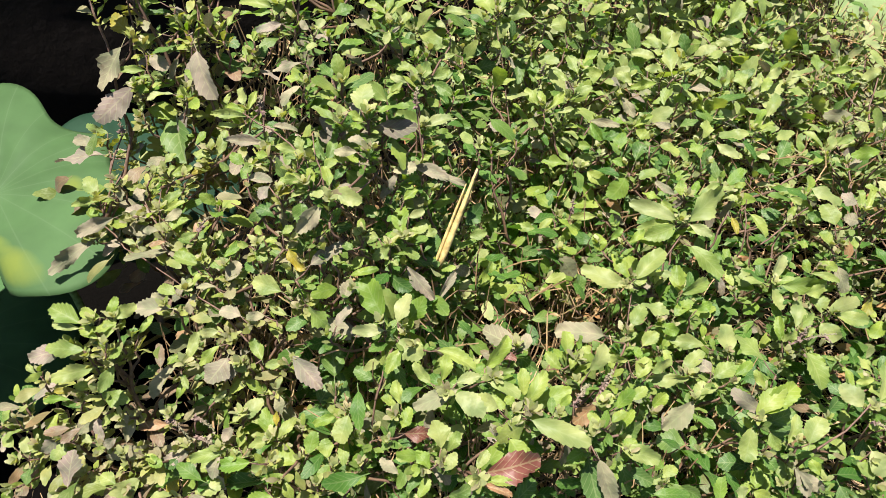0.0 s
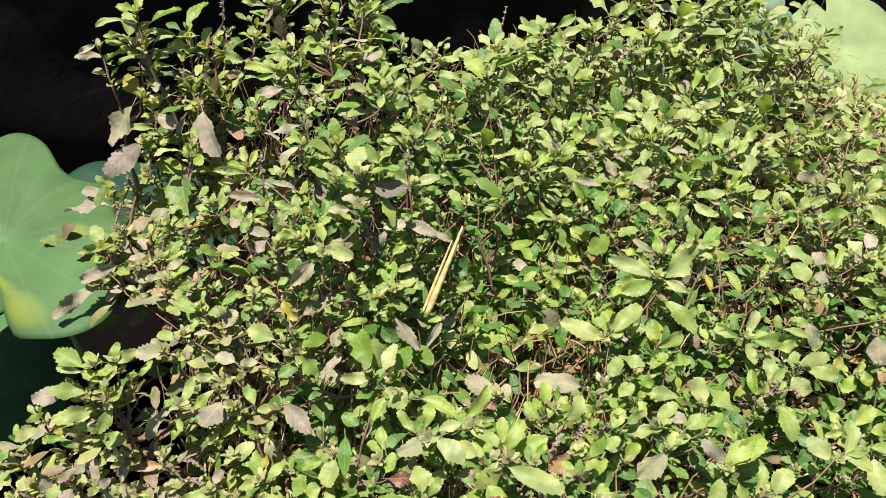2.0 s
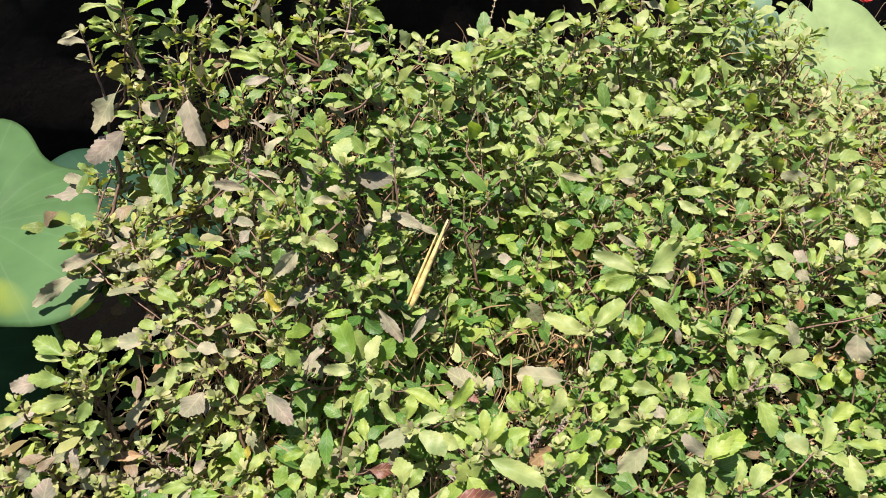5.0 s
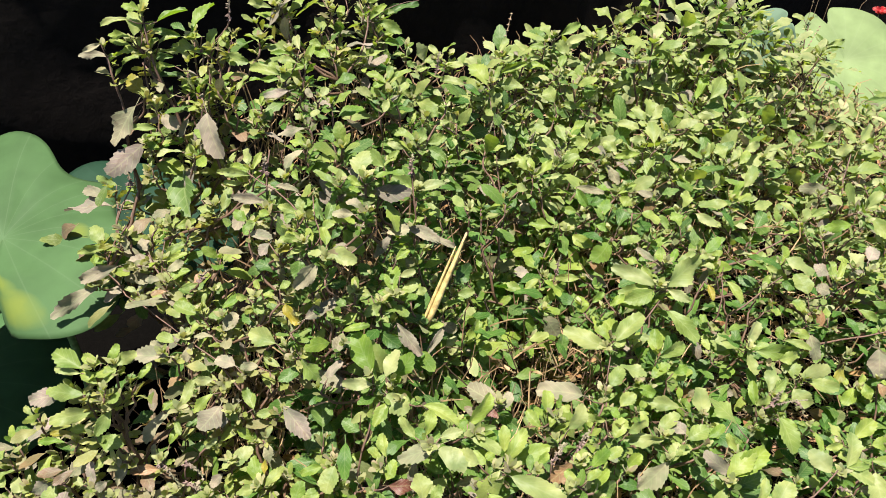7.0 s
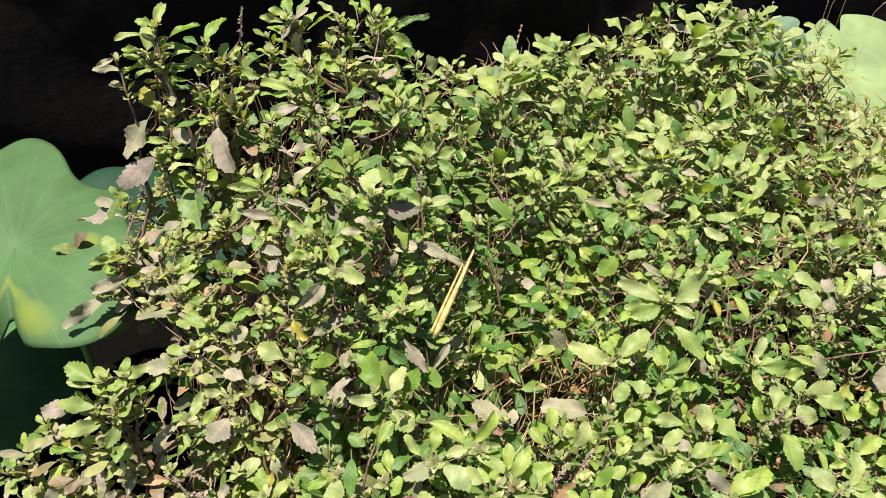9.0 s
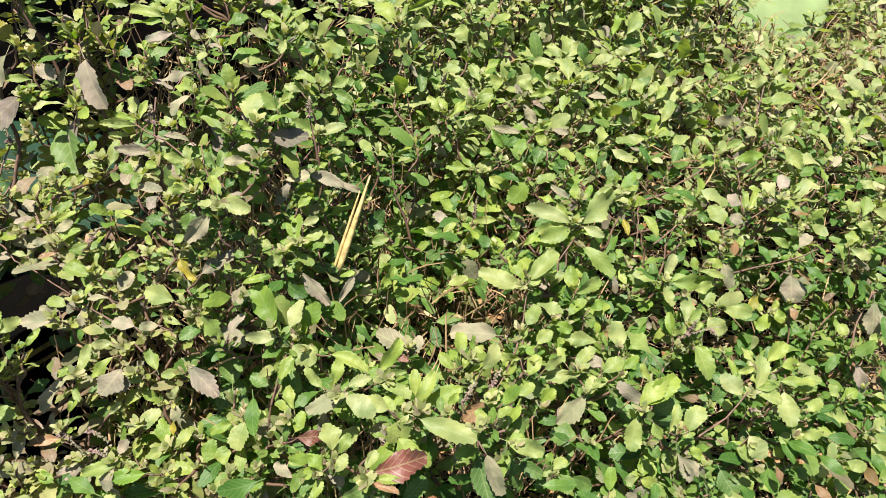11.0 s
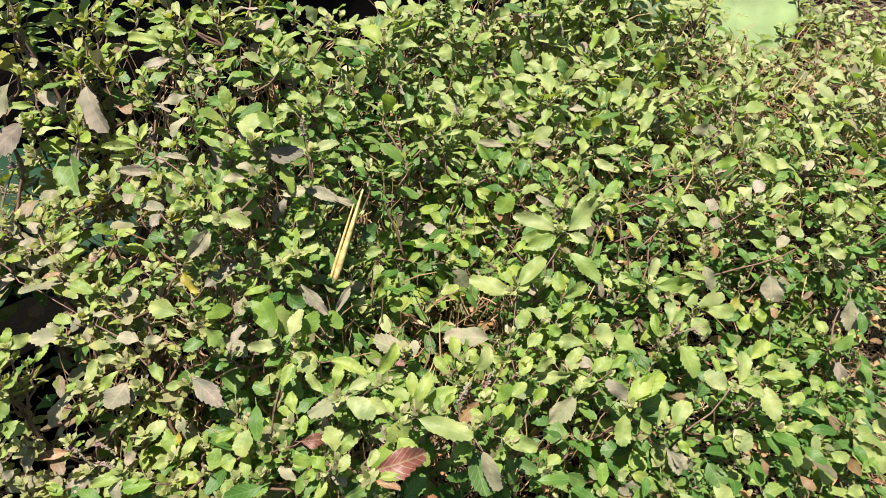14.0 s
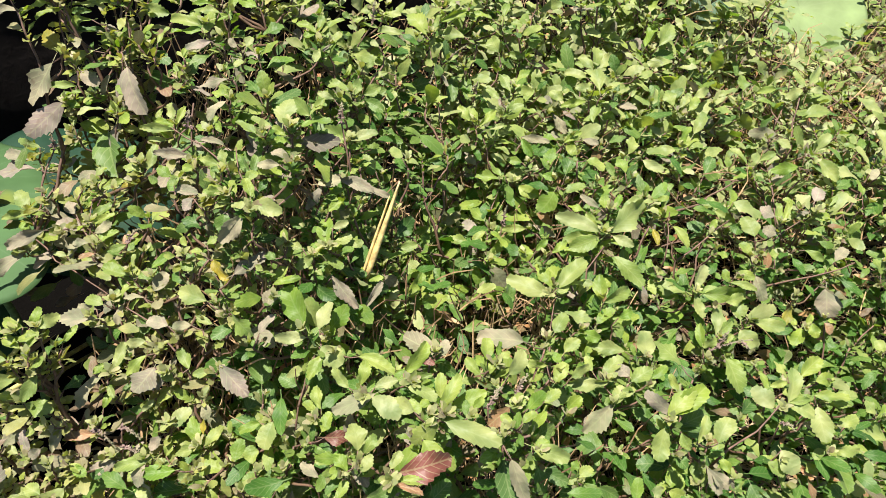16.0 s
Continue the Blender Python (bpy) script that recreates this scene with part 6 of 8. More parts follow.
leaf_at((0.158, 1.007, 0.534), (0.140, 1.021, 0.541), 0.60, "pale")
leaf_at((0.236, 1.040, 0.574), (0.281, 1.028, 0.569), 0.30, "dull")
leaf_at((0.302, 1.067, 0.552), (0.268, 1.072, 0.555), 0.48, "fresh")
leaf_at((0.268, 1.052, 0.529), (0.300, 1.069, 0.538), 0.51, "green")
leaf_at((0.236, 1.036, 0.572), (0.257, 1.014, 0.557), 0.46, "fresh")
leaf_at((0.298, 1.131, 0.570), (0.322, 1.111, 0.543), 0.40, "dull")
leaf_at((0.314, 1.055, 0.555), (0.342, 1.076, 0.567), 0.36, "fresh")
leaf_at((0.316, 1.047, 0.554), (0.338, 1.034, 0.547), 0.67, "fresh")
leaf_at((0.282, 0.995, 0.544), (0.287, 1.025, 0.560), 0.60, "fresh")
leaf_at((0.343, 0.977, 0.570), (0.371, 0.964, 0.562), 0.84, "fresh")
leaf_at((0.316, 1.004, 0.521), (0.331, 1.032, 0.540), 0.61, "green")
leaf_at((0.272, 0.983, 0.534), (0.294, 0.977, 0.530), 0.62, "fresh")
leaf_at((0.202, 0.992, 0.522), (0.178, 1.015, 0.534), 0.44, "mint")
leaf_at((0.209, 0.988, 0.526), (0.244, 0.999, 0.533), 0.41, "mint")
leaf_at((0.200, 0.993, 0.515), (0.159, 0.996, 0.517), 0.40, "fresh")
leaf_at((0.209, 0.988, 0.520), (0.239, 0.987, 0.520), 0.44, "mint")
leaf_at((0.155, 1.005, 0.510), (0.132, 1.014, 0.515), 0.49, "dull")
leaf_at((0.236, 0.993, 0.552), (0.211, 0.996, 0.554), 0.56, "fresh")
leaf_at((0.357, 1.142, 0.592), (0.314, 1.132, 0.586), 0.32, "fresh")
leaf_at((0.268, 1.128, 0.574), (0.241, 1.134, 0.577), 0.54, "mint")
leaf_at((0.320, 1.171, 0.576), (0.298, 1.188, 0.587), 0.60, "mint")
leaf_at((0.378, 1.137, 0.617), (0.375, 1.177, 0.637), 0.56, "mint")
leaf_at((0.389, 1.135, 0.613), (0.415, 1.153, 0.625), 0.40, "mint")
leaf_at((0.371, 1.153, 0.610), (0.339, 1.158, 0.613), 0.46, "mint")
leaf_at((0.371, 1.110, 0.566), (0.382, 1.144, 0.587), 0.48, "mint")
leaf_at((0.417, 1.141, 0.556), (0.396, 1.154, 0.562), 0.69, "fresh")
leaf_at((0.421, 1.017, 0.560), (0.433, 1.046, 0.574), 0.56, "fresh")
leaf_at((0.401, 1.088, 0.538), (0.428, 1.101, 0.546), 0.62, "green")
leaf_at((0.346, 1.055, 0.563), (0.371, 1.046, 0.558), 0.49, "dull")
leaf_at((0.370, 1.244, 0.589), (0.331, 1.254, 0.594), 0.50, "mint")
leaf_at((0.411, 0.973, 0.550), (0.402, 0.997, 0.562), 0.65, "fresh")
leaf_at((0.532, 1.110, 0.513), (0.481, 1.104, 0.509), 0.46, "mint")
leaf_at((0.549, 1.130, 0.506), (0.564, 1.170, 0.527), 0.37, "fresh")
leaf_at((0.551, 1.128, 0.505), (0.583, 1.146, 0.514), 0.38, "fresh")
leaf_at((0.456, 1.042, 0.532), (0.485, 1.019, 0.521), 0.46, "mint")
leaf_at((0.606, 1.126, 0.452), (0.626, 1.155, 0.467), 0.64, "green")
leaf_at((0.564, 1.281, 0.513), (0.548, 1.308, 0.530), 0.72, "mint")
leaf_at((0.576, 1.277, 0.510), (0.594, 1.299, 0.525), 0.50, "mint")
leaf_at((0.596, 1.281, 0.501), (0.622, 1.307, 0.515), 0.49, "fresh")
leaf_at((0.612, 1.315, 0.516), (0.643, 1.329, 0.524), 0.55, "mint")
leaf_at((0.495, 1.210, 0.551), (0.468, 1.227, 0.559), 0.45, "mint")
leaf_at((0.500, 1.217, 0.547), (0.513, 1.245, 0.564), 0.42, "mint")
leaf_at((0.604, 1.235, 0.475), (0.630, 1.274, 0.500), 0.42, "mint")
leaf_at((0.659, 1.322, 0.490), (0.685, 1.359, 0.510), 0.44, "mint")
leaf_at((0.670, 1.343, 0.504), (0.714, 1.358, 0.512), 0.34, "mint")
leaf_at((0.664, 1.323, 0.487), (0.699, 1.319, 0.484), 0.51, "mint")
leaf_at((0.674, 1.334, 0.438), (0.718, 1.343, 0.442), 0.33, "green")
leaf_at((0.747, 1.403, 0.488), (0.750, 1.435, 0.507), 0.65, "mint")
leaf_at((0.782, 1.421, 0.473), (0.828, 1.433, 0.479), 0.35, "fresh")
leaf_at((0.786, 1.409, 0.461), (0.817, 1.406, 0.459), 0.61, "mint")
leaf_at((0.790, 1.276, 0.456), (0.735, 1.278, 0.457), 0.43, "dull")
leaf_at((0.777, 1.241, 0.461), (0.804, 1.230, 0.455), 0.64, "mint")
leaf_at((0.877, 1.407, 0.493), (0.838, 1.391, 0.483), 0.50, "mint")
leaf_at((0.881, 1.408, 0.500), (0.861, 1.440, 0.517), 0.46, "mint")
leaf_at((0.888, 1.414, 0.497), (0.924, 1.458, 0.518), 0.33, "mint")
leaf_at((0.884, 1.395, 0.496), (0.914, 1.394, 0.495), 0.53, "mint")
leaf_at((0.864, 1.340, 0.460), (0.921, 1.355, 0.469), 0.50, "mint")
leaf_at((0.712, 1.195, 0.431), (0.680, 1.222, 0.446), 0.40, "mint")
leaf_at((0.714, 1.192, 0.430), (0.739, 1.212, 0.443), 0.61, "mint")
leaf_at((0.727, 1.178, 0.451), (0.757, 1.196, 0.462), 0.44, "mint")
leaf_at((0.771, 1.113, 0.482), (0.722, 1.106, 0.478), 0.44, "fresh")
leaf_at((0.839, 1.174, 0.461), (0.873, 1.142, 0.440), 0.53, "mint")
leaf_at((0.703, 1.155, 0.431), (0.674, 1.148, 0.427), 0.50, "fresh")
leaf_at((-0.324, 0.421, 0.478), (-0.309, 0.413, 0.473), 0.65, "fresh")
leaf_at((-0.303, 0.441, 0.439), (-0.312, 0.430, 0.432), 0.85, "green")
leaf_at((-0.236, 0.426, 0.474), (-0.247, 0.411, 0.455), 0.62, "dull")
leaf_at((-0.199, 0.423, 0.471), (-0.235, 0.415, 0.466), 0.51, "fresh")
leaf_at((-0.154, 0.447, 0.436), (-0.186, 0.457, 0.442), 0.78, "fresh")
leaf_at((-0.135, 0.447, 0.459), (-0.134, 0.470, 0.470), 0.67, "fresh")
leaf_at((-0.130, 0.421, 0.440), (-0.121, 0.438, 0.451), 0.71, "mint")
leaf_at((-0.229, 0.436, 0.477), (-0.271, 0.425, 0.470), 0.34, "mint")
leaf_at((0.081, 0.363, 0.583), (0.131, 0.374, 0.589), 0.54, "red")
leaf_at((0.080, 0.355, 0.582), (0.107, 0.353, 0.581), 0.38, "fresh")
leaf_at((0.077, 0.350, 0.579), (0.105, 0.345, 0.577), 0.31, "dry")
leaf_at((0.108, 0.366, 0.518), (0.132, 0.385, 0.531), 0.53, "green")
leaf_at((0.073, 0.371, 0.583), (0.077, 0.383, 0.591), 0.68, "mint")
leaf_at((0.038, 0.375, 0.561), (0.049, 0.389, 0.570), 0.61, "mint")
leaf_at((0.014, 0.395, 0.555), (-0.014, 0.393, 0.553), 0.45, "fresh")
leaf_at((0.010, 0.390, 0.546), (0.001, 0.381, 0.541), 0.80, "fresh")
leaf_at((-0.077, 0.411, 0.454), (-0.059, 0.425, 0.462), 0.71, "fresh")
leaf_at((-0.114, 0.415, 0.446), (-0.112, 0.434, 0.456), 0.82, "mint")
leaf_at((-0.016, 0.394, 0.517), (-0.036, 0.405, 0.524), 0.49, "pale")
leaf_at((-0.038, 0.438, 0.520), (-0.008, 0.440, 0.522), 0.43, "red")
leaf_at((-0.047, 0.459, 0.471), (-0.012, 0.461, 0.473), 0.38, "green")
leaf_at((0.041, 0.374, 0.512), (0.066, 0.381, 0.517), 0.55, "green")
leaf_at((0.199, 0.404, 0.551), (0.218, 0.378, 0.516), 0.46, "pale")
leaf_at((0.192, 0.423, 0.524), (0.197, 0.383, 0.496), 0.59, "green")
leaf_at((0.223, 0.422, 0.551), (0.261, 0.411, 0.544), 0.45, "mint")
leaf_at((0.243, 0.449, 0.464), (0.273, 0.436, 0.457), 0.52, "green")
leaf_at((0.291, 0.457, 0.436), (0.307, 0.470, 0.443), 0.66, "fresh")
leaf_at((0.280, 0.452, 0.458), (0.288, 0.464, 0.465), 0.59, "fresh")
leaf_at((0.327, 0.477, 0.384), (0.354, 0.471, 0.379), 0.78, "green")
leaf_at((0.336, 0.462, 0.351), (0.354, 0.479, 0.360), 0.80, "green")
leaf_at((0.377, 0.464, 0.375), (0.379, 0.488, 0.391), 0.60, "fresh")
leaf_at((0.421, 0.480, 0.383), (0.431, 0.501, 0.396), 0.59, "fresh")
leaf_at((0.415, 0.479, 0.384), (0.397, 0.475, 0.382), 0.85, "mint")
leaf_at((0.421, 0.479, 0.381), (0.439, 0.473, 0.377), 0.85, "fresh")
leaf_at((0.427, 0.479, 0.377), (0.452, 0.462, 0.368), 0.42, "mint")
leaf_at((0.432, 0.475, 0.369), (0.412, 0.462, 0.352), 0.85, "pale")
leaf_at((0.463, 0.488, 0.382), (0.464, 0.515, 0.398), 0.70, "mint")
leaf_at((0.425, 0.518, 0.374), (0.389, 0.525, 0.378), 0.70, "green")
leaf_at((0.589, 0.546, 0.384), (0.606, 0.522, 0.368), 0.85, "mint")
leaf_at((0.587, 0.529, 0.353), (0.574, 0.550, 0.365), 0.84, "fresh")
leaf_at((0.687, 0.593, 0.322), (0.669, 0.584, 0.316), 0.72, "mint")
leaf_at((0.697, 0.592, 0.313), (0.715, 0.545, 0.290), 0.55, "mint")
leaf_at((0.810, 0.641, 0.229), (0.785, 0.592, 0.202), 0.45, "mint")
leaf_at((0.693, 0.596, 0.319), (0.739, 0.595, 0.318), 0.33, "mint")
leaf_at((0.810, 0.644, 0.233), (0.788, 0.660, 0.243), 0.54, "fresh")
leaf_at((0.846, 0.674, 0.239), (0.789, 0.699, 0.255), 0.49, "mint")
leaf_at((0.824, 0.691, 0.280), (0.852, 0.703, 0.287), 0.63, "fresh")
leaf_at((0.796, 0.562, 0.198), (0.812, 0.594, 0.218), 0.83, "mint")
leaf_at((0.885, 0.669, 0.212), (0.921, 0.689, 0.224), 0.51, "mint")
leaf_at((0.925, 0.664, 0.208), (0.964, 0.677, 0.215), 0.77, "mint")
leaf_at((0.888, 0.649, 0.206), (0.932, 0.601, 0.174), 0.46, "mint")
leaf_at((0.862, 0.553, 0.177), (0.816, 0.561, 0.182), 0.44, "mint")
leaf_at((0.744, 0.544, 0.188), (0.753, 0.572, 0.202), 0.81, "mint")
leaf_at((0.731, 0.555, 0.212), (0.687, 0.549, 0.208), 0.52, "mint")
leaf_at((0.626, 0.528, 0.261), (0.612, 0.546, 0.272), 0.82, "fresh")
leaf_at((0.684, 0.557, 0.211), (0.666, 0.584, 0.227), 0.51, "fresh")
leaf_at((0.467, 0.495, 0.413), (0.488, 0.476, 0.387), 0.41, "pale")
leaf_at((0.499, 0.490, 0.407), (0.489, 0.506, 0.417), 0.59, "fresh")
leaf_at((0.894, 0.780, 0.265), (0.906, 0.745, 0.219), 0.35, "dull")
leaf_at((0.969, 1.177, 0.467), (0.962, 1.226, 0.497), 0.45, "mint")
leaf_at((0.999, 1.212, 0.480), (1.035, 1.238, 0.495), 0.38, "fresh")
leaf_at((0.974, 1.172, 0.464), (1.022, 1.161, 0.456), 0.49, "mint")
leaf_at((1.002, 1.202, 0.473), (1.040, 1.182, 0.463), 0.36, "pale")
leaf_at((0.950, 1.153, 0.455), (0.930, 1.139, 0.446), 0.62, "pale")
leaf_at((0.935, 1.006, 0.427), (0.914, 1.026, 0.439), 0.72, "mint")
leaf_at((0.941, 1.003, 0.422), (0.954, 1.036, 0.442), 0.56, "mint")
leaf_at((0.965, 1.015, 0.427), (1.000, 1.010, 0.423), 0.66, "mint")
leaf_at((0.985, 1.033, 0.433), (1.015, 1.015, 0.422), 0.48, "fresh")
leaf_at((1.027, 1.096, 0.458), (1.056, 1.128, 0.474), 0.44, "mint")
leaf_at((0.989, 1.068, 0.436), (0.964, 1.084, 0.446), 0.54, "mint")
leaf_at((1.014, 1.077, 0.443), (1.073, 1.088, 0.449), 0.28, "mint")
leaf_at((0.884, 1.065, 0.453), (0.878, 1.090, 0.469), 0.51, "fresh")
leaf_at((1.164, 1.365, 0.475), (1.144, 1.393, 0.492), 0.65, "pale")
leaf_at((1.094, 1.368, 0.462), (1.061, 1.387, 0.473), 0.52, "mint")
leaf_at((1.002, 1.408, 0.477), (1.050, 1.382, 0.461), 0.35, "mint")
leaf_at((0.919, 0.969, 0.379), (0.926, 0.993, 0.395), 0.70, "fresh")
leaf_at((0.923, 0.967, 0.373), (0.955, 0.951, 0.365), 0.56, "mint")
leaf_at((0.906, 0.949, 0.360), (0.902, 0.973, 0.376), 0.68, "mint")
leaf_at((0.958, 0.980, 0.407), (0.934, 0.994, 0.415), 0.60, "mint")
leaf_at((0.967, 0.978, 0.410), (1.002, 0.981, 0.411), 0.41, "mint")
leaf_at((1.009, 0.921, 0.361), (0.989, 0.931, 0.367), 0.85, "fresh")
leaf_at((0.957, 0.889, 0.311), (0.953, 0.854, 0.265), 0.69, "dull")
leaf_at((0.908, 0.849, 0.260), (0.903, 0.869, 0.270), 0.85, "fresh")
leaf_at((0.936, 0.823, 0.271), (0.956, 0.837, 0.279), 0.58, "fresh")
leaf_at((0.807, 0.929, 0.339), (0.807, 0.899, 0.299), 0.85, "pale")
leaf_at((-0.420, 0.393, 0.443), (-0.424, 0.429, 0.461), 0.67, "dull")
leaf_at((-0.321, 0.420, 0.476), (-0.304, 0.411, 0.471), 0.61, "fresh")
leaf_at((-0.305, 0.403, 0.415), (-0.302, 0.420, 0.425), 0.75, "yellow")
leaf_at((-0.277, 0.412, 0.415), (-0.242, 0.420, 0.419), 0.49, "mint")
leaf_at((0.071, 0.367, 0.582), (0.079, 0.381, 0.590), 0.58, "mint")
leaf_at((0.021, 0.383, 0.548), (0.005, 0.397, 0.557), 0.57, "fresh")
leaf_at((0.005, 0.393, 0.547), (-0.014, 0.397, 0.550), 0.60, "mint")
leaf_at((0.010, 0.363, 0.525), (0.021, 0.379, 0.533), 0.58, "fresh")
leaf_at((0.468, 0.488, 0.377), (0.474, 0.512, 0.391), 0.81, "mint")
leaf_at((0.473, 0.493, 0.410), (0.499, 0.478, 0.391), 0.48, "pale")
leaf_at((0.436, 0.478, 0.369), (0.437, 0.505, 0.384), 0.42, "fresh")
leaf_at((0.408, 0.472, 0.376), (0.415, 0.490, 0.384), 0.59, "fresh")
leaf_at((0.570, 0.535, 0.370), (0.590, 0.520, 0.362), 0.85, "mint")
leaf_at((-0.394, 0.856, 0.921), (-0.397, 0.892, 0.939), 0.32, "fresh")
leaf_at((-0.244, 0.962, 0.904), (-0.274, 0.975, 0.911), 0.32, "fresh")
leaf_at((-0.240, 0.972, 0.903), (-0.258, 0.996, 0.918), 0.49, "fresh")
leaf_at((-0.236, 0.979, 0.904), (-0.222, 1.001, 0.916), 0.47, "mint")
leaf_at((-0.226, 0.953, 0.893), (-0.210, 0.981, 0.907), 0.35, "fresh")
leaf_at((-0.190, 1.018, 0.893), (-0.215, 1.033, 0.903), 0.39, "mint")
leaf_at((-0.182, 1.016, 0.881), (-0.208, 1.024, 0.885), 0.38, "mint")
leaf_at((-0.116, 1.089, 0.852), (-0.093, 1.090, 0.853), 0.40, "mint")
leaf_at((-0.136, 1.074, 0.871), (-0.136, 1.094, 0.884), 0.50, "mint")
leaf_at((-0.145, 1.072, 0.876), (-0.161, 1.091, 0.889), 0.44, "fresh")
leaf_at((-0.133, 1.080, 0.870), (-0.114, 1.091, 0.877), 0.44, "fresh")
leaf_at((0.410, 1.487, 0.734), (0.450, 1.469, 0.725), 0.32, "pale")
leaf_at((0.426, 1.490, 0.770), (0.437, 1.467, 0.756), 0.52, "mint")
leaf_at((0.377, 1.516, 0.740), (0.398, 1.528, 0.747), 0.61, "fresh")
leaf_at((0.554, 1.630, 0.741), (0.510, 1.608, 0.727), 0.35, "mint")
leaf_at((0.563, 1.602, 0.733), (0.545, 1.616, 0.742), 0.56, "fresh")
leaf_at((0.421, 1.530, 0.737), (0.410, 1.563, 0.756), 0.37, "green")
leaf_at((-0.162, 1.050, 0.887), (-0.172, 1.067, 0.898), 0.54, "fresh")
leaf_at((0.022, 0.803, 0.554), (0.010, 0.789, 0.545), 0.69, "green")
leaf_at((0.001, 0.731, 0.598), (-0.010, 0.734, 0.599), 0.70, "fresh")
leaf_at((-0.000, 0.684, 0.576), (-0.007, 0.709, 0.590), 0.71, "green")
leaf_at((-0.057, 0.610, 0.669), (-0.072, 0.614, 0.671), 0.64, "mint")
leaf_at((0.036, 0.796, 0.538), (0.060, 0.822, 0.553), 0.59, "green")
leaf_at((0.042, 0.782, 0.528), (0.068, 0.788, 0.531), 0.59, "mint")
leaf_at((0.067, 0.735, 0.484), (0.074, 0.713, 0.471), 0.65, "green")
leaf_at((0.010, 0.627, 0.552), (0.027, 0.659, 0.571), 0.25, "dull")
leaf_at((0.043, 0.686, 0.491), (0.028, 0.703, 0.501), 0.47, "fresh")
leaf_at((-0.032, 0.663, 0.685), (-0.019, 0.676, 0.693), 0.58, "fresh")
leaf_at((0.054, 0.756, 0.512), (0.070, 0.765, 0.517), 0.71, "mint")
leaf_at((0.034, 0.691, 0.503), (0.045, 0.706, 0.512), 0.55, "mint")
leaf_at((-0.033, 0.596, 0.638), (-0.049, 0.605, 0.643), 0.54, "mint")
leaf_at((-0.071, 0.591, 0.668), (-0.083, 0.600, 0.673), 0.72, "mint")
leaf_at((0.710, 0.698, 0.362), (0.747, 0.686, 0.355), 0.38, "mint")
leaf_at((0.692, 0.640, 0.388), (0.728, 0.639, 0.388), 0.45, "mint")
leaf_at((0.880, 0.664, 0.219), (0.941, 0.624, 0.195), 0.39, "mint")
leaf_at((0.406, 0.519, 0.487), (0.437, 0.550, 0.506), 0.47, "fresh")
leaf_at((0.543, 0.478, 0.354), (0.564, 0.454, 0.340), 0.69, "mint")
leaf_at((0.482, 0.450, 0.374), (0.497, 0.428, 0.361), 0.66, "mint")
leaf_at((0.537, 0.499, 0.371), (0.550, 0.472, 0.355), 0.81, "green")
leaf_at((0.836, 0.552, 0.191), (0.862, 0.556, 0.193), 0.78, "mint")
leaf_at((0.881, 0.593, 0.188), (0.911, 0.608, 0.197), 0.57, "mint")
leaf_at((0.901, 0.609, 0.183), (0.881, 0.626, 0.193), 0.69, "mint")
leaf_at((0.813, 0.685, 0.293), (0.797, 0.698, 0.301), 0.85, "mint")
leaf_at((0.918, 0.733, 0.237), (0.946, 0.723, 0.231), 0.60, "mint")
leaf_at((0.830, 0.616, 0.211), (0.856, 0.603, 0.203), 0.71, "mint")
leaf_at((0.686, 0.577, 0.277), (0.676, 0.592, 0.286), 0.85, "mint")
leaf_at((0.732, 0.561, 0.242), (0.717, 0.577, 0.251), 0.78, "green")
leaf_at((0.418, 0.492, 0.443), (0.431, 0.478, 0.435), 0.75, "green")
leaf_at((0.297, 0.449, 0.437), (0.314, 0.433, 0.428), 0.85, "green")
leaf_at((-0.339, 0.489, 0.630), (-0.369, 0.479, 0.624), 0.47, "fresh")
leaf_at((-0.442, 0.483, 0.491), (-0.475, 0.481, 0.490), 0.26, "fresh")
leaf_at((-0.489, 0.505, 0.511), (-0.504, 0.515, 0.516), 0.37, "mint")
leaf_at((-0.467, 0.480, 0.462), (-0.477, 0.461, 0.451), 0.66, "fresh")
leaf_at((-0.463, 0.460, 0.429), (-0.469, 0.441, 0.418), 0.84, "mint")
leaf_at((-0.512, 0.459, 0.410), (-0.533, 0.464, 0.413), 0.82, "mint")
leaf_at((-0.534, 0.456, 0.418), (-0.549, 0.468, 0.424), 0.85, "mint")
leaf_at((-0.525, 0.473, 0.432), (-0.545, 0.463, 0.426), 0.44, "mint")
leaf_at((-0.540, 0.488, 0.453), (-0.547, 0.475, 0.446), 0.85, "mint")
leaf_at((-0.347, 0.417, 0.429), (-0.370, 0.393, 0.415), 0.65, "mint")
leaf_at((-0.451, 0.410, 0.405), (-0.466, 0.401, 0.400), 0.85, "pale")
leaf_at((-0.504, 0.434, 0.405), (-0.507, 0.418, 0.396), 0.85, "green")
leaf_at((-0.516, 0.406, 0.403), (-0.520, 0.394, 0.396), 0.85, "fresh")
leaf_at((-0.372, 0.408, 0.428), (-0.392, 0.416, 0.432), 0.77, "mint")
leaf_at((-0.409, 0.420, 0.422), (-0.387, 0.407, 0.414), 0.64, "mint")
leaf_at((-0.351, 0.457, 0.503), (-0.362, 0.448, 0.497), 0.85, "pale")
leaf_at((-0.290, 0.449, 0.443), (-0.317, 0.438, 0.437), 0.57, "dull")
leaf_at((-0.243, 0.524, 0.538), (-0.255, 0.496, 0.522), 0.85, "dull")
leaf_at((-0.300, 0.483, 0.506), (-0.294, 0.502, 0.517), 0.44, "fresh")
leaf_at((-0.230, 0.491, 0.467), (-0.203, 0.502, 0.474), 0.71, "mint")
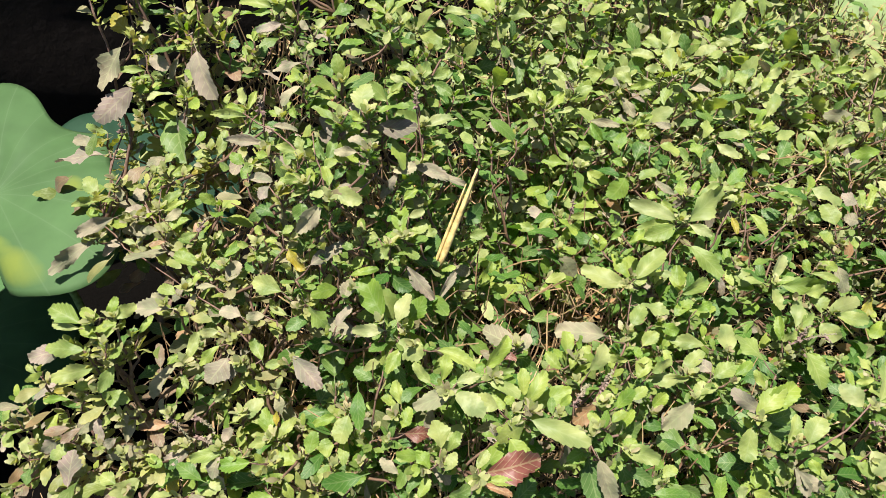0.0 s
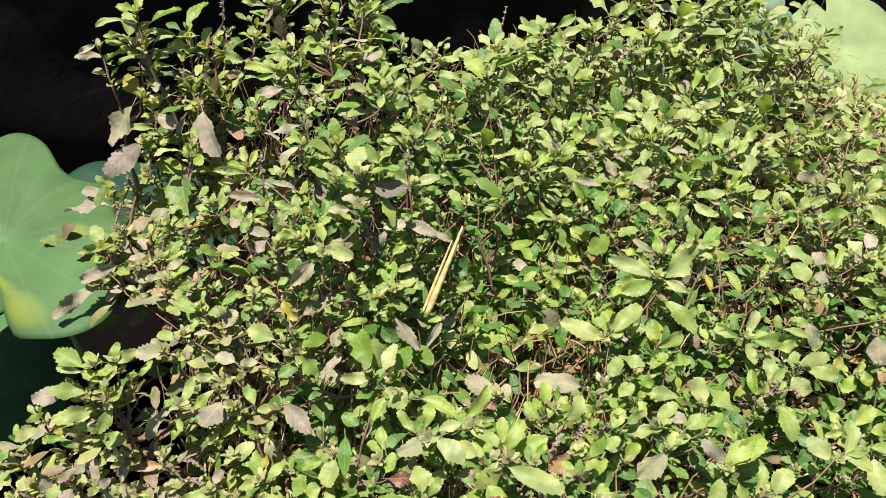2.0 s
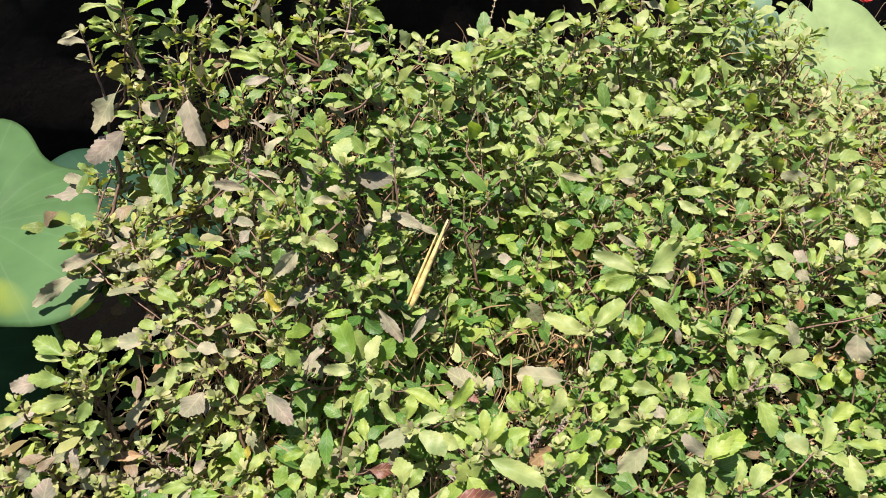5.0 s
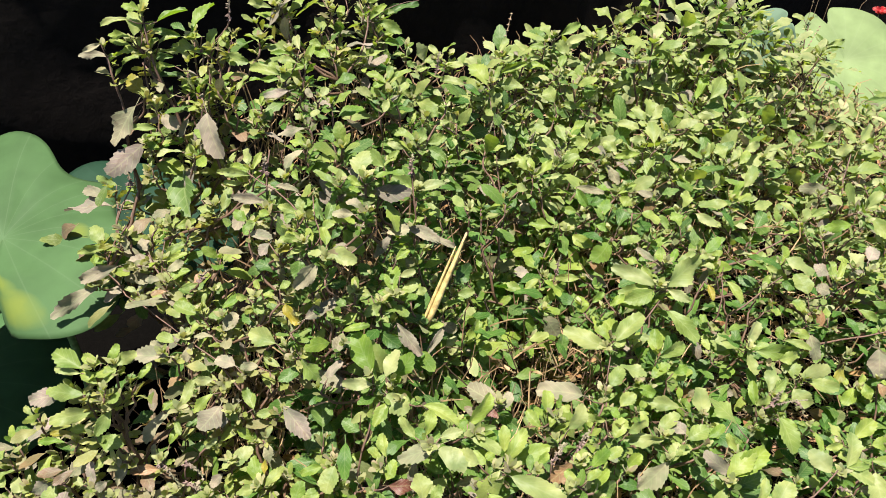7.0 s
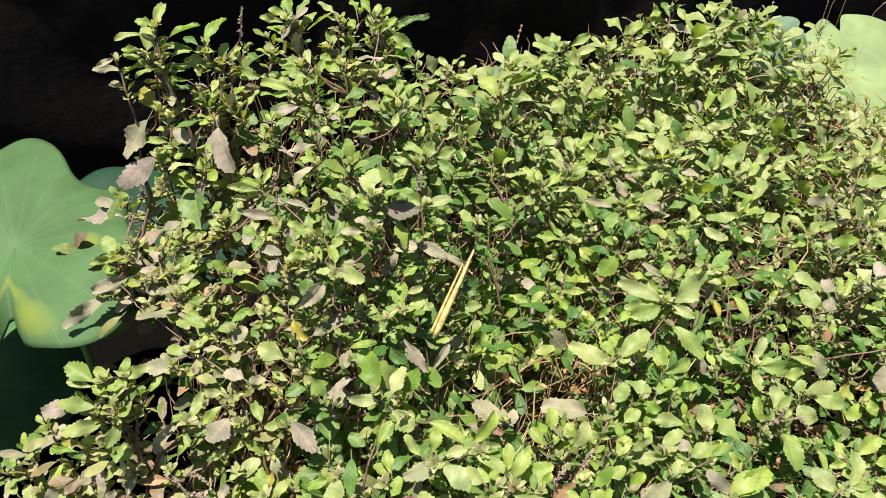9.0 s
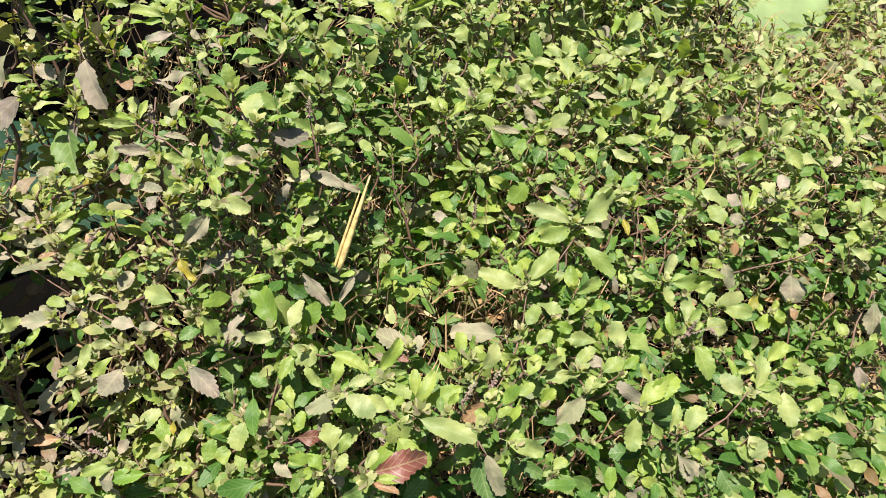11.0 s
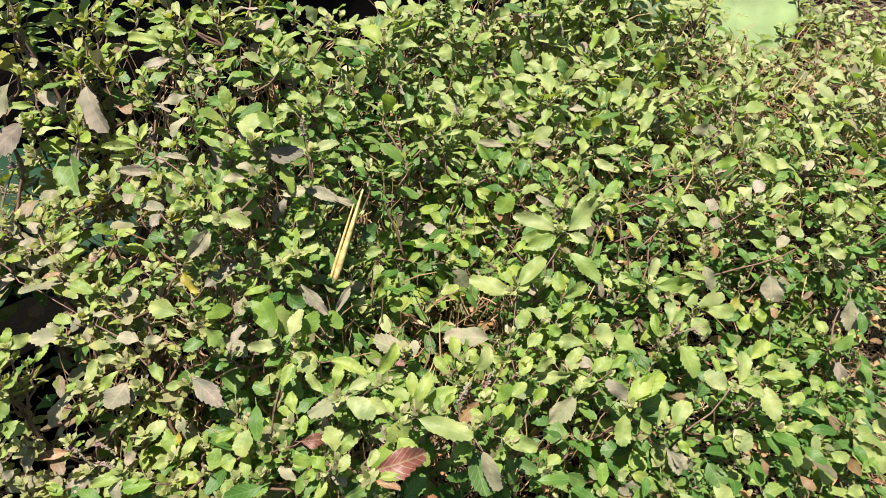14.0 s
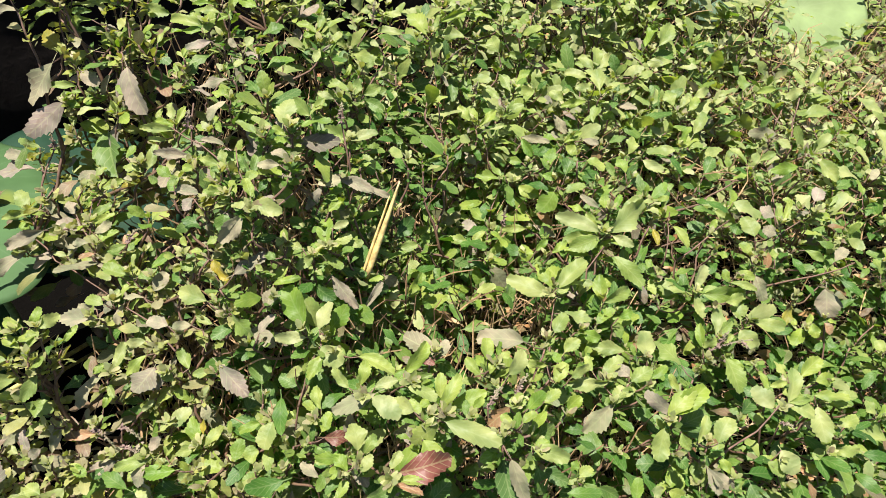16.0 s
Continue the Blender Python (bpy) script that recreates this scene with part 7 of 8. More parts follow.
leaf_at((-0.221, 0.452, 0.434), (-0.273, 0.440, 0.427), 0.39, "mint")
leaf_at((-0.253, 0.434, 0.427), (-0.239, 0.418, 0.417), 0.85, "dull")
leaf_at((-0.189, 0.429, 0.420), (-0.237, 0.420, 0.414), 0.42, "green")
leaf_at((-0.177, 0.409, 0.416), (-0.211, 0.404, 0.413), 0.51, "fresh")
leaf_at((-0.211, 0.438, 0.427), (-0.185, 0.451, 0.435), 0.78, "mint")
leaf_at((-0.262, 0.406, 0.409), (-0.285, 0.398, 0.405), 0.83, "dull")
leaf_at((-0.371, 0.442, 0.475), (-0.383, 0.434, 0.471), 0.85, "dull")
leaf_at((-0.147, 0.617, 0.755), (-0.128, 0.604, 0.747), 0.49, "fresh")
leaf_at((-0.136, 0.594, 0.731), (-0.136, 0.574, 0.719), 0.85, "green")
leaf_at((-0.072, 0.591, 0.701), (-0.077, 0.582, 0.696), 0.85, "mint")
leaf_at((-0.046, 0.680, 0.715), (-0.019, 0.685, 0.717), 0.60, "pale")
leaf_at((-0.034, 0.687, 0.698), (-0.017, 0.691, 0.700), 0.47, "fresh")
leaf_at((-0.024, 0.717, 0.696), (0.019, 0.708, 0.690), 0.38, "dull")
leaf_at((-0.166, 0.593, 0.684), (-0.154, 0.600, 0.688), 0.72, "mint")
leaf_at((-0.212, 0.599, 0.659), (-0.226, 0.601, 0.660), 0.65, "fresh")
leaf_at((-0.203, 0.591, 0.658), (-0.188, 0.582, 0.653), 0.67, "mint")
leaf_at((-0.080, 0.573, 0.683), (-0.091, 0.578, 0.686), 0.85, "green")
leaf_at((-0.023, 0.638, 0.656), (-0.002, 0.642, 0.658), 0.79, "mint")
leaf_at((-0.225, 0.655, 0.715), (-0.217, 0.668, 0.722), 0.85, "fresh")
leaf_at((-0.206, 0.653, 0.738), (-0.218, 0.647, 0.734), 0.85, "mint")
leaf_at((-0.188, 0.656, 0.749), (-0.201, 0.658, 0.750), 0.74, "fresh")
leaf_at((-0.214, 0.648, 0.721), (-0.187, 0.649, 0.722), 0.49, "dull")
leaf_at((-0.100, 0.583, 0.726), (-0.091, 0.586, 0.728), 0.76, "fresh")
leaf_at((-0.102, 0.566, 0.679), (-0.093, 0.561, 0.676), 0.73, "fresh")


TWIGS, SPIKES = [], []


def twig_at(radius, *points):
    """A stretch of bare branch, from its lower end upwards."""
    TWIGS.append((radius, [Vector(p) for p in points]))


def spike_at(low, high):
    """A flower spike, from its foot to its tip."""
    SPIKES.append((Vector(low), Vector(high)))


twig_at(0.0023, (0.505, 0.891, 0.426), (0.559, 0.930, 0.442), (0.611, 0.972, 0.457))
twig_at(0.0029, (0.508, 0.998, 0.448), (0.581, 1.049, 0.433), (0.624, 1.072, 0.452), (0.656, 1.098, 0.458))
twig_at(0.0017, (0.473, 0.855, 0.458), (0.479, 0.887, 0.493), (0.489, 0.933, 0.499))
twig_at(0.0025, (0.661, 0.895, 0.366), (0.736, 0.930, 0.355), (0.808, 0.943, 0.367), (0.844, 0.943, 0.392))
twig_at(0.0024, (0.650, 0.920, 0.411), (0.688, 0.950, 0.428), (0.738, 0.978, 0.455))
twig_at(0.0023, (0.504, 0.526, 0.410), (0.554, 0.561, 0.404), (0.583, 0.584, 0.434))
twig_at(0.0023, (0.326, 0.759, 0.517), (0.357, 0.806, 0.524))
twig_at(0.0017, (0.259, 0.596, 0.490), (0.266, 0.655, 0.493), (0.273, 0.694, 0.512))
twig_at(0.0018, (-0.054, 0.454, 0.516), (-0.043, 0.486, 0.564), (-0.041, 0.518, 0.588))
twig_at(0.0023, (-0.196, 0.501, 0.481), (-0.206, 0.533, 0.515), (-0.221, 0.549, 0.534), (-0.260, 0.574, 0.569), (-0.299, 0.587, 0.586))
twig_at(0.0015, (-0.457, 0.695, 0.599), (-0.427, 0.677, 0.573), (-0.358, 0.633, 0.576), (-0.329, 0.621, 0.563))
twig_at(0.0022, (-0.341, 0.656, 0.588), (-0.362, 0.676, 0.601), (-0.397, 0.713, 0.620), (-0.433, 0.738, 0.649))
twig_at(0.0014, (-0.365, 0.664, 0.600), (-0.365, 0.685, 0.624), (-0.368, 0.717, 0.649))
twig_at(0.0017, (-0.243, 0.580, 0.569), (-0.272, 0.598, 0.591), (-0.313, 0.619, 0.614))
twig_at(0.0021, (-0.263, 0.466, 0.410), (-0.294, 0.479, 0.432), (-0.345, 0.478, 0.466), (-0.411, 0.479, 0.475))
twig_at(0.0017, (0.104, 0.984, 0.503), (0.100, 0.984, 0.588), (0.085, 1.058, 0.657), (0.065, 1.111, 0.732))
twig_at(0.0014, (-0.113, 0.610, 0.748), (-0.123, 0.630, 0.766), (-0.130, 0.655, 0.782))
twig_at(0.0016, (-0.147, 0.661, 0.743), (-0.194, 0.706, 0.752), (-0.235, 0.726, 0.763))
twig_at(0.0018, (-0.115, 0.596, 0.707), (-0.077, 0.624, 0.727), (-0.055, 0.665, 0.733))
twig_at(0.0023, (-0.209, 0.715, 0.745), (-0.212, 0.757, 0.781))
twig_at(0.0016, (-0.195, 0.752, 0.782), (-0.174, 0.774, 0.807))
twig_at(0.0029, (0.815, 1.244, 0.440), (0.843, 1.331, 0.450), (0.855, 1.364, 0.495))
twig_at(0.0025, (0.830, 1.379, 0.419), (0.859, 1.425, 0.453), (0.884, 1.499, 0.480))
twig_at(0.0018, (-0.405, 0.822, 0.778), (-0.410, 0.852, 0.815), (-0.410, 0.866, 0.860), (-0.407, 0.871, 0.906))
twig_at(0.0018, (-0.317, 0.831, 0.804), (-0.321, 0.863, 0.840), (-0.324, 0.873, 0.852))
twig_at(0.0016, (-0.046, 0.714, 0.702), (-0.025, 0.757, 0.709))
twig_at(0.0023, (-0.150, 0.946, 0.802), (-0.135, 1.009, 0.812), (-0.128, 1.046, 0.844), (-0.126, 1.064, 0.865))
twig_at(0.0019, (-0.159, 0.939, 0.823), (-0.175, 0.980, 0.840), (-0.182, 0.982, 0.857))
twig_at(0.0022, (-0.217, 0.930, 0.850), (-0.226, 0.942, 0.871), (-0.235, 0.956, 0.894))
twig_at(0.0021, (0.182, 0.898, 0.461), (0.187, 0.960, 0.476), (0.200, 0.988, 0.512))
twig_at(0.0022, (-0.223, 0.933, 0.850), (-0.236, 0.957, 0.882), (-0.246, 0.977, 0.908))
twig_at(0.0012, (-0.123, 1.098, 0.846), (-0.092, 1.112, 0.857), (-0.055, 1.120, 0.864))
twig_at(0.0022, (0.412, 1.470, 0.704), (0.416, 1.497, 0.737), (0.417, 1.516, 0.776))
spike_at((0.541, 0.734, 0.376), (0.595, 0.733, 0.404))
spike_at((0.595, 0.749, 0.378), (0.603, 0.735, 0.370))
spike_at((0.589, 0.574, 0.408), (0.604, 0.562, 0.408))
spike_at((0.172, 0.452, 0.578), (0.188, 0.469, 0.593))
spike_at((0.207, 0.491, 0.556), (0.220, 0.507, 0.570))
spike_at((-0.307, 0.464, 0.490), (-0.282, 0.451, 0.469))
spike_at((-0.280, 0.460, 0.459), (-0.248, 0.452, 0.441))
spike_at((-0.296, 0.646, 0.637), (-0.279, 0.664, 0.647))
spike_at((-0.023, 0.753, 0.759), (-0.023, 0.767, 0.781))
spike_at((0.813, 1.354, 0.445), (0.828, 1.337, 0.430))
spike_at((-0.281, 0.474, 0.479), (-0.259, 0.468, 0.466))
spike_at((0.205, 0.903, 0.484), (0.211, 0.922, 0.508))
spike_at((-0.438, 0.783, 0.687), (-0.440, 0.796, 0.708))
spike_at((-0.214, 0.729, 0.763), (-0.213, 0.739, 0.778))
spike_at((-0.021, 1.081, 0.757), (-0.018, 1.094, 0.787))
spike_at((0.553, 0.739, 0.385), (0.565, 0.750, 0.401))
spike_at((-0.292, 0.896, 0.901), (-0.290, 0.909, 0.934))


ALL_TIPS = np.array([t for p in PLANTS for t in p[2]])


def canopy(x, y):
    """The height of the bed's top at a place, from the shoots around it."""
    d = (ALL_TIPS[:, 0] - x) ** 2 + (ALL_TIPS[:, 1] - y) ** 2 + 0.0016
    w = d ** -1.5
    z = float((w * ALL_TIPS[:, 2]).sum() / w.sum())
    near = math.sqrt(float(d.min()))
    return z - max(0.0, near - 0.10) * 0.25


def branch_curve(foot, tip, r, n=9):
    """Out and then up, from where it leaves the main stem."""
    d = tip - foot
    q, h = r.uniform(0.5, 0.85), r.uniform(0.25, 0.5)
    mid = foot + Vector((d.x * q, d.y * q, d.z * h)) + Vector((r.uniform(-1, 1), r.uniform(-1, 1), 0)) * 0.015
    ph = r.uniform(0, 6)
    pts = []
    for i in range(n):
        s = i / (n - 1)
        p = foot * (1 - s) ** 2 + mid * (2 * s * (1 - s)) + tip * s * s
        w = 0.004 * math.sin(s * math.pi)
        pts.append(p + Vector((math.sin(s * 9 + ph), math.cos(s * 8 + ph), 0)) * w)
    return pts


ELEV = (64, 38, 20, 8, -2, -8, -14, -18)
STEP = (0.0, 0.005, 0.011, 0.018, 0.026, 0.030, 0.032, 0.032)
GROW = (0.36, 0.74, 1.02, 1.12, 1.05, 0.92, 0.82, 0.72)


TOP_ELEV = (60, 36, 18, 3, -12, -18)
TOP_STEP = (0.0, 0.004, 0.009, 0.016, 0.034, 0.036)
TOP_GROW = (0.42, 0.85, 1.12, 1.16, 0.9, 0.8)


def shoot_leaves(pts, size, r, nodes, top=False):
    """Leaf poses in crossed pairs down a shoot: (pose, node)."""
    tip, d = pts[-1], (pts[-1] - pts[-2]).normalized()
    spin = r.uniform(0, math.pi)
    down, made = 0.0, []
    for q in range(6):
        an = spin + q * 2.1 + (q > 2)
        o = d + Vector((math.cos(an), math.sin(an), 0)) * (0.5 if q < 3 else 1.1)
        made.append((leaf_pose(tip, o, d - o * 0.4, size * r.uniform(0.16, 0.34), 0), -1))
    length = [0.0]
    for a, b in zip(pts[::-1], pts[-2::-1]):
        length.append(length[-1] + (a - b).length)
    elev, step, grow = (TOP_ELEV, TOP_STEP, TOP_GROW) if top else (ELEV, STEP, GROW)
    for i in range(nodes):
        down += step[i] * size / 0.04
        k = next((j for j in range(1, len(length)) if length[j] >= down), len(length) - 1)
        f = (down - length[k - 1]) / max(1e-6, length[k] - length[k - 1])
        at = pts[-k].lerp(pts[-k - 1], min(1, f))
        ax = (pts[-k] - pts[-k - 1]).normalized()
        e1 = ax.cross(Vector((math.cos(spin), math.sin(spin), 0.13))).normalized()
        e2 = ax.cross(e1)
        for s in (0, 1):
            if i >= 3 and r.random() < 0.13:
                continue
            an = i * math.pi / 2 + s * math.pi + r.uniform(-0.35, 0.35)
            side = e1 * math.cos(an) + e2 * math.sin(an)
            el = radians(elev[i] + r.uniform(-16, 16))
            axis = ax * 0.6 + Vector((0, 0, 0.4))
            out = side * math.cos(el) + axis * math.sin(el)
            up = axis - side * 0.25 * r.random() + Vector((r.uniform(-0.2, 0.2), r.uniform(-0.6, 0.0), 0))
            sz = size * grow[i] * r.uniform(0.75, 1.12)
            made.append((leaf_pose(at + out.normalized() * sz * 0.24, out, up, sz, r.uniform(-0.22, 0.22)), i))
            if i >= 2 and r.random() < 0.88:
                o2 = side * 0.5 + axis * 0.8
                for q in (-1, 1):
                    o3 = o2 + side.cross(axis) * q * 0.6
                    made.append((leaf_pose(at + o3.normalized() * size * 0.14, o3, axis, size * r.uniform(0.2, 0.52), r.uniform(-0.4, 0.4)), -1))
    return made


def leaf_kind(node, worn, r, deep=False):
    q = r.random()
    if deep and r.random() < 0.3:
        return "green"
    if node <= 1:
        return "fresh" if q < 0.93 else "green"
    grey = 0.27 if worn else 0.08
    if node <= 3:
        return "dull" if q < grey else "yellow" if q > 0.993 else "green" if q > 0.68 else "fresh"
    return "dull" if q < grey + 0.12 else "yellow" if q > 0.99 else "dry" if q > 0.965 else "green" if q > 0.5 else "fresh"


def spike_shape(pts, r, grow=1.0):
    """A flower spike: an axis with whorls of small bracts."""
    j = Joined()
    v, f, uv = tube(pts, [0.0012] * len(pts), 4)
    j.add(v, f, uv)
    n = 11
    for i in range(n):
        s = i / (n - 1)
        k = min(len(pts) - 2, int(s * (len(pts) - 1)))
        at = pts[k].lerp(pts[k + 1], s * (len(pts) - 1) - k)
        for q in range(r.randint(2, 5)):
            an = r.uniform(0, 6.3)
            o = Vector((math.cos(an), math.sin(an), r.uniform(-0.3, 0.9)))
            m = leaf_pose(at, o, (0, 0, 1), 0.0048 * grow * (1.15 - 0.6 * s) * r.uniform(0.5, 1.3), r.uniform(-1, 1))
            vv = [(0, 0, 0), (0.4, 0.3, 0.12), (0.4, -0.3, 0.12), (1, 0, 0), (0.45, 0, -0.25), (0.45, 0, 0.32)]
            ff = [(0, 1, 5), (0, 5, 2), (5, 1, 3), (5, 3, 2), (0, 4, 1), (0, 2, 4), (4, 3, 1), (4, 2, 3)]
            j.add(vv, ff, [(s, 0)] * 6, m)
    return j


# the room above the single leaves, towards the open side of the bed, stays free
OPEN_SIDE = Vector((0.1, 0.0, 1.25))
CENTRES = []
for b, t, w, k in SINGLES:
    mid = (b + t) * 0.5
    CENTRES += [mid + (OPEN_SIDE - mid).normalized() * h for h in (0.002, 0.018, 0.034, 0.052)]
CLEAR = np.array([tuple(c) for c in CENTRES])
WIDE = np.repeat(np.array([(t - b).length * (0.15 if k == "green" else 0.26 + 0.22 * w) for b, t, w, k in SINGLES]), 4)


def crowded(p):
    """Whether a small leaf there would lie in or upon one of the single leaves."""
    return bool((((CLEAR - np.array(tuple(p))) ** 2).sum(1) < (WIDE + 0.009) ** 2).any())


def nearest_plant(p):
    return min((k for k, q in enumerate(PLANTS) if q[2]), key=lambda k: (PLANTS[k][0] - p.x) ** 2 + (PLANTS[k][1] - p.y) ** 2)


OWNER, TWIG_OWNER, SPIKE_OWNER = {}, {}, {}
for tr, tp in TWIGS:
    TWIG_OWNER.setdefault(nearest_plant(tp[0]), []).append((tr, tp))
for lo, hi in SPIKES:
    SPIKE_OWNER.setdefault(nearest_plant(lo), []).append((lo, hi))
for si, (sb, st, sw, sk) in enumerate(SINGLES):
    OWNER.setdefault(nearest_plant(sb), []).append(si)


def fork(wood, tip):
    """Where a new branch leaves the wood that is there: near, and well below its tip."""
    return min(wood, key=lambda p: (p - tip).length + 3.0 * max(0.0, p.z - tip.z + 0.05))


def whorls(members):
    """The single leaves of a plant, gathered into those that spring from one place."""
    groups = []
    for si in members:
        b = SINGLES[si][0]
        for g in groups:
            if (SINGLES[g[0]][0] - b).length < 0.03:
                g.append(si)
                break
        else:
            groups.append([si])
    return groups


def build_basil(idx, x, y, tips):
    r = random.Random(500 + idx)
    foot = Vector((x, y, ground_height(x, y) - 0.015))
    top = new("basil_plant")
    top.location = foot
    far = y > 1.55 or x > 1.15 or (not tips and y > 0.6)
    high = max((t[2] for t in tips), default=0.0)
    if x < -0.1 and high > 0.62:
        label = "tall holy basil plant with drooping grey-mauve older leaves on brown stems"
    elif y > 1.3:
        label = "pale green holy basil plant growing in front of the dark wall"
    elif not tips:
        label = "low leafy holy basil plant among dry straw and twigs"
    elif x > 0.2 and y < 1.0:
        label = "yellow-green holy basil plant with whorls of toothed leaves in full sun"
    else:
        label = "bushy green holy basil plant, toothed leaves on purple-brown stems"
    tagged(top, label, "basil plant", "basil plants in the bed")
    shoots = [(Vector(t) - Vector((0, 0, 0.03)), True) for t in tips]
    count = (14 if far else 4 if x < -0.2 else 10) if tips else (17 if far else 7)
    reach = 0.15 if far else 0.12
    for k in range(count):
        a, q = r.uniform(0, 2 * math.pi), reach * math.sqrt(r.random())
        sx, sy = x + q * math.cos(a), y + q * math.sin(a)
        if tips and not far and min((sx - t[0]) ** 2 + (sy - t[1]) ** 2 for t in ALL_TIPS) > 0.0042:
            continue
        z = canopy(sx, sy) - (0.045 if tips or far else 0.09) - (0.34 if y > 0.9 else 0.24) * r.random()
        shoots.append((Vector((sx, sy, max(0.14, z))), False))
    crown, under, stalks, buds = Joined(), Joined(), Joined(), Joined()
    mean = sum((s[0] for s in shoots), Vector()) / len(shoots) - foot
    stem_top = Vector((mean.x * 0.5, mean.y * 0.5, mean.z * 0.62))
    bow = Vector((r.uniform(-1, 1), r.uniform(-1, 1), 0)) * 0.02
    trunk = [stem_top * (k / 6) + bow * math.sin(k / 6 * math.pi) for k in range(7)]
    v, f, uv = tube(trunk, [0.009 - 0.005 * k / 6 for k in range(7)], 7, 0, 0.3)
    part("stem", mesh_of("stem", v, f, uv, STEM), top)
    wood = trunk[2:]
    for rad, line in TWIG_OWNER.get(idx, ()):
        seen = [p - foot for p in line]
        low = branch_curve(fork(wood, seen[0]), seen[0], r, 6)
        pts = low[:-1] + [seen[0]]
        for a, b in zip(seen, seen[1:]):
            pts += [a.lerp(b, 0.5) + Vector((r.uniform(-1, 1), r.uniform(-1, 1), r.uniform(-1, 1))) * 0.0025, b]
        n = len(pts)
        part("branch", mesh_of("branch", *tube(pts, [rad * (1.15 - 0.8 * i / n) for i in range(n)], 6), STEM), top)
        wood += pts[3:]
    for lo, hi in SPIKE_OWNER.get(idx, ()):
        lo, hi = lo - foot, hi - foot
        sp = [lo.lerp(hi, q) + Vector((0, 0, 0.006 * math.sin(q * 3))) for q in (0, 0.33, 0.66, 1)]
        stalk = branch_curve(fork(wood, lo), lo, r, 6)
        br = part("branch", mesh_of("branch", *tube(stalk, [0.0016, 0.0015, 0.0014, 0.0013, 0.0012, 0.0011], 5), STEM), top)
        part("flower_spike", spike_shape(sp, r, 1.15).mesh("flower_spike", FLOWER, False), br, "dusky purple flower spike")
    number = 0
    for tip, hero in shoots:
        local = tip - foot
        pts = branch_curve(fork(wood, local), local, r)
        thick = min(0.0034, 0.0014 + 0.009 * (pts[-1] - pts[0]).length)
        v, f, uv = tube(pts, [thick + (0.0016 - thick) * (i / (len(pts) - 1)) ** 0.8 for i in range(len(pts))], 5)
        size = r.uniform(0.023, 0.043) * (1.04 if hero else 0.86) * (1 + (0.32 if hero else 0.14) * min(1.0, max(0.0, (tip.y - 0.8) / 0.5)))
        if hero and (tip.y < 0.6 or (tip.x < 0.2 and tip.z > 0.72) or 1.2 < tip.y < 1.8):
            size *= 1.08
        nodes = r.choice((4, 4, 5, 5, 6)) if hero else r.randint(4, 6)
        if hero and x < -0.1 and r.random() < 0.4:
            continue
        every = shoot_leaves(pts, size, r, nodes, hero)
        poses = [(m, i) for m, i in every if not crowded(foot + m @ Vector((0.5, 0, 0)))]
        if len(poses) < 0.55 * len(every):
            continue
        wood += pts[2:6]
        if far:
            stalks.add(v, f, uv)
            for m, i in poses:
                cv, cf, cu = COARSE[r.randrange(len(COARSE))]
                crown.add(cv, cf, cu, m)
            continue
        br = part("branch", mesh_of("branch", v, f, uv, STEM), top)
        if not hero and y > 0.45:
            for m, i in poses:
                crown.add(*COARSE[r.randrange(len(COARSE))], m)
            continue
        for k, (m, i) in enumerate(poses):
            if i < 0:
                (buds if k < 6 else crown).add(*COARSE[r.randrange(len(COARSE))], m)
            elif number < 250:
                kind = leaf_kind(i, tip.x < -0.05, r, tip.x > 0.25 and tip.y < 0.95)
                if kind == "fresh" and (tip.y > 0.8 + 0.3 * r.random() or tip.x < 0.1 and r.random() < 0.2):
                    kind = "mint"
                part("leaf", leaf_mesh(kind, r.randrange(len(SHAPES))), br, m=m)
                number += 1
        if r.random() < ((0.07 if tip.x < 0.15 else 0.03) if hero else 0.0):
            d = (pts[-1] - pts[-2]).normalized()
            ln = r.uniform(0.02, 0.05)
            sp = [pts[-1] + d * ln * s + Vector((0.006, -0.004, 0)) * s * s for s in (0, 0.33, 0.66, 1)]
            part("flower_spike", spike_shape(sp, r).mesh("flower_spike", FLOWER, False), br, "dusky purple flower spike")
    for group in whorls(OWNER.get(idx, ())):
        bases = [SINGLES[si][0] - foot for si in group]
        hub = sum(bases, Vector()) / len(bases)
        if len(group) == 1:
            b, t = SINGLES[group[0]][:2]
            hub = hub - (t - b) * 0.5
        hub.z -= 0.010
        pts = branch_curve(fork(wood, hub), hub, r)
        wood += pts[2:7]
        thick = min(0.0034, 0.0013 + 0.009 * (pts[-1] - pts[0]).length)
        twig = Joined()
        twig.add(*tube(pts, [thick + (0.0014 - thick) * (i / (len(pts) - 1)) ** 0.8 for i in range(len(pts))], 5))
        for b in bases:
            bow_in = hub.lerp(b, 0.5) - Vector((0, 0, 0.12 * (b - hub).length))
            twig.add(*tube([hub, bow_in, b], [0.0012, 0.001, 0.0007], 4, 0.6, 1.0))
        br = part("branch", twig.mesh("branch", STEM), top)
        for si in group:
            b, t, wide, kind = SINGLES[si]
            d = t - b
            size = d.length * 1.06
            face = (r.uniform(-0.2, 0.2), -0.8, 0.6) if d.z < -0.3 * size else (r.uniform(-0.25, 0.25), r.uniform(-0.7, -0.3), 0.85)
            m = leaf_pose(b - foot, d, face, size, r.uniform(-0.5, 0.5)) @ Matrix.Diagonal((1, wide * 1.02 / 0.6, 1, 1))
            part("leaf", leaf_mesh(kind, len(SHAPES) + (si * 5 + idx) % len(SINGLE)), br, m=m)
        # buds at the tip and a lower pair
        ax = (pts[-1] - pts[-2]).normalized()
        spin = r.uniform(0, 6.3)
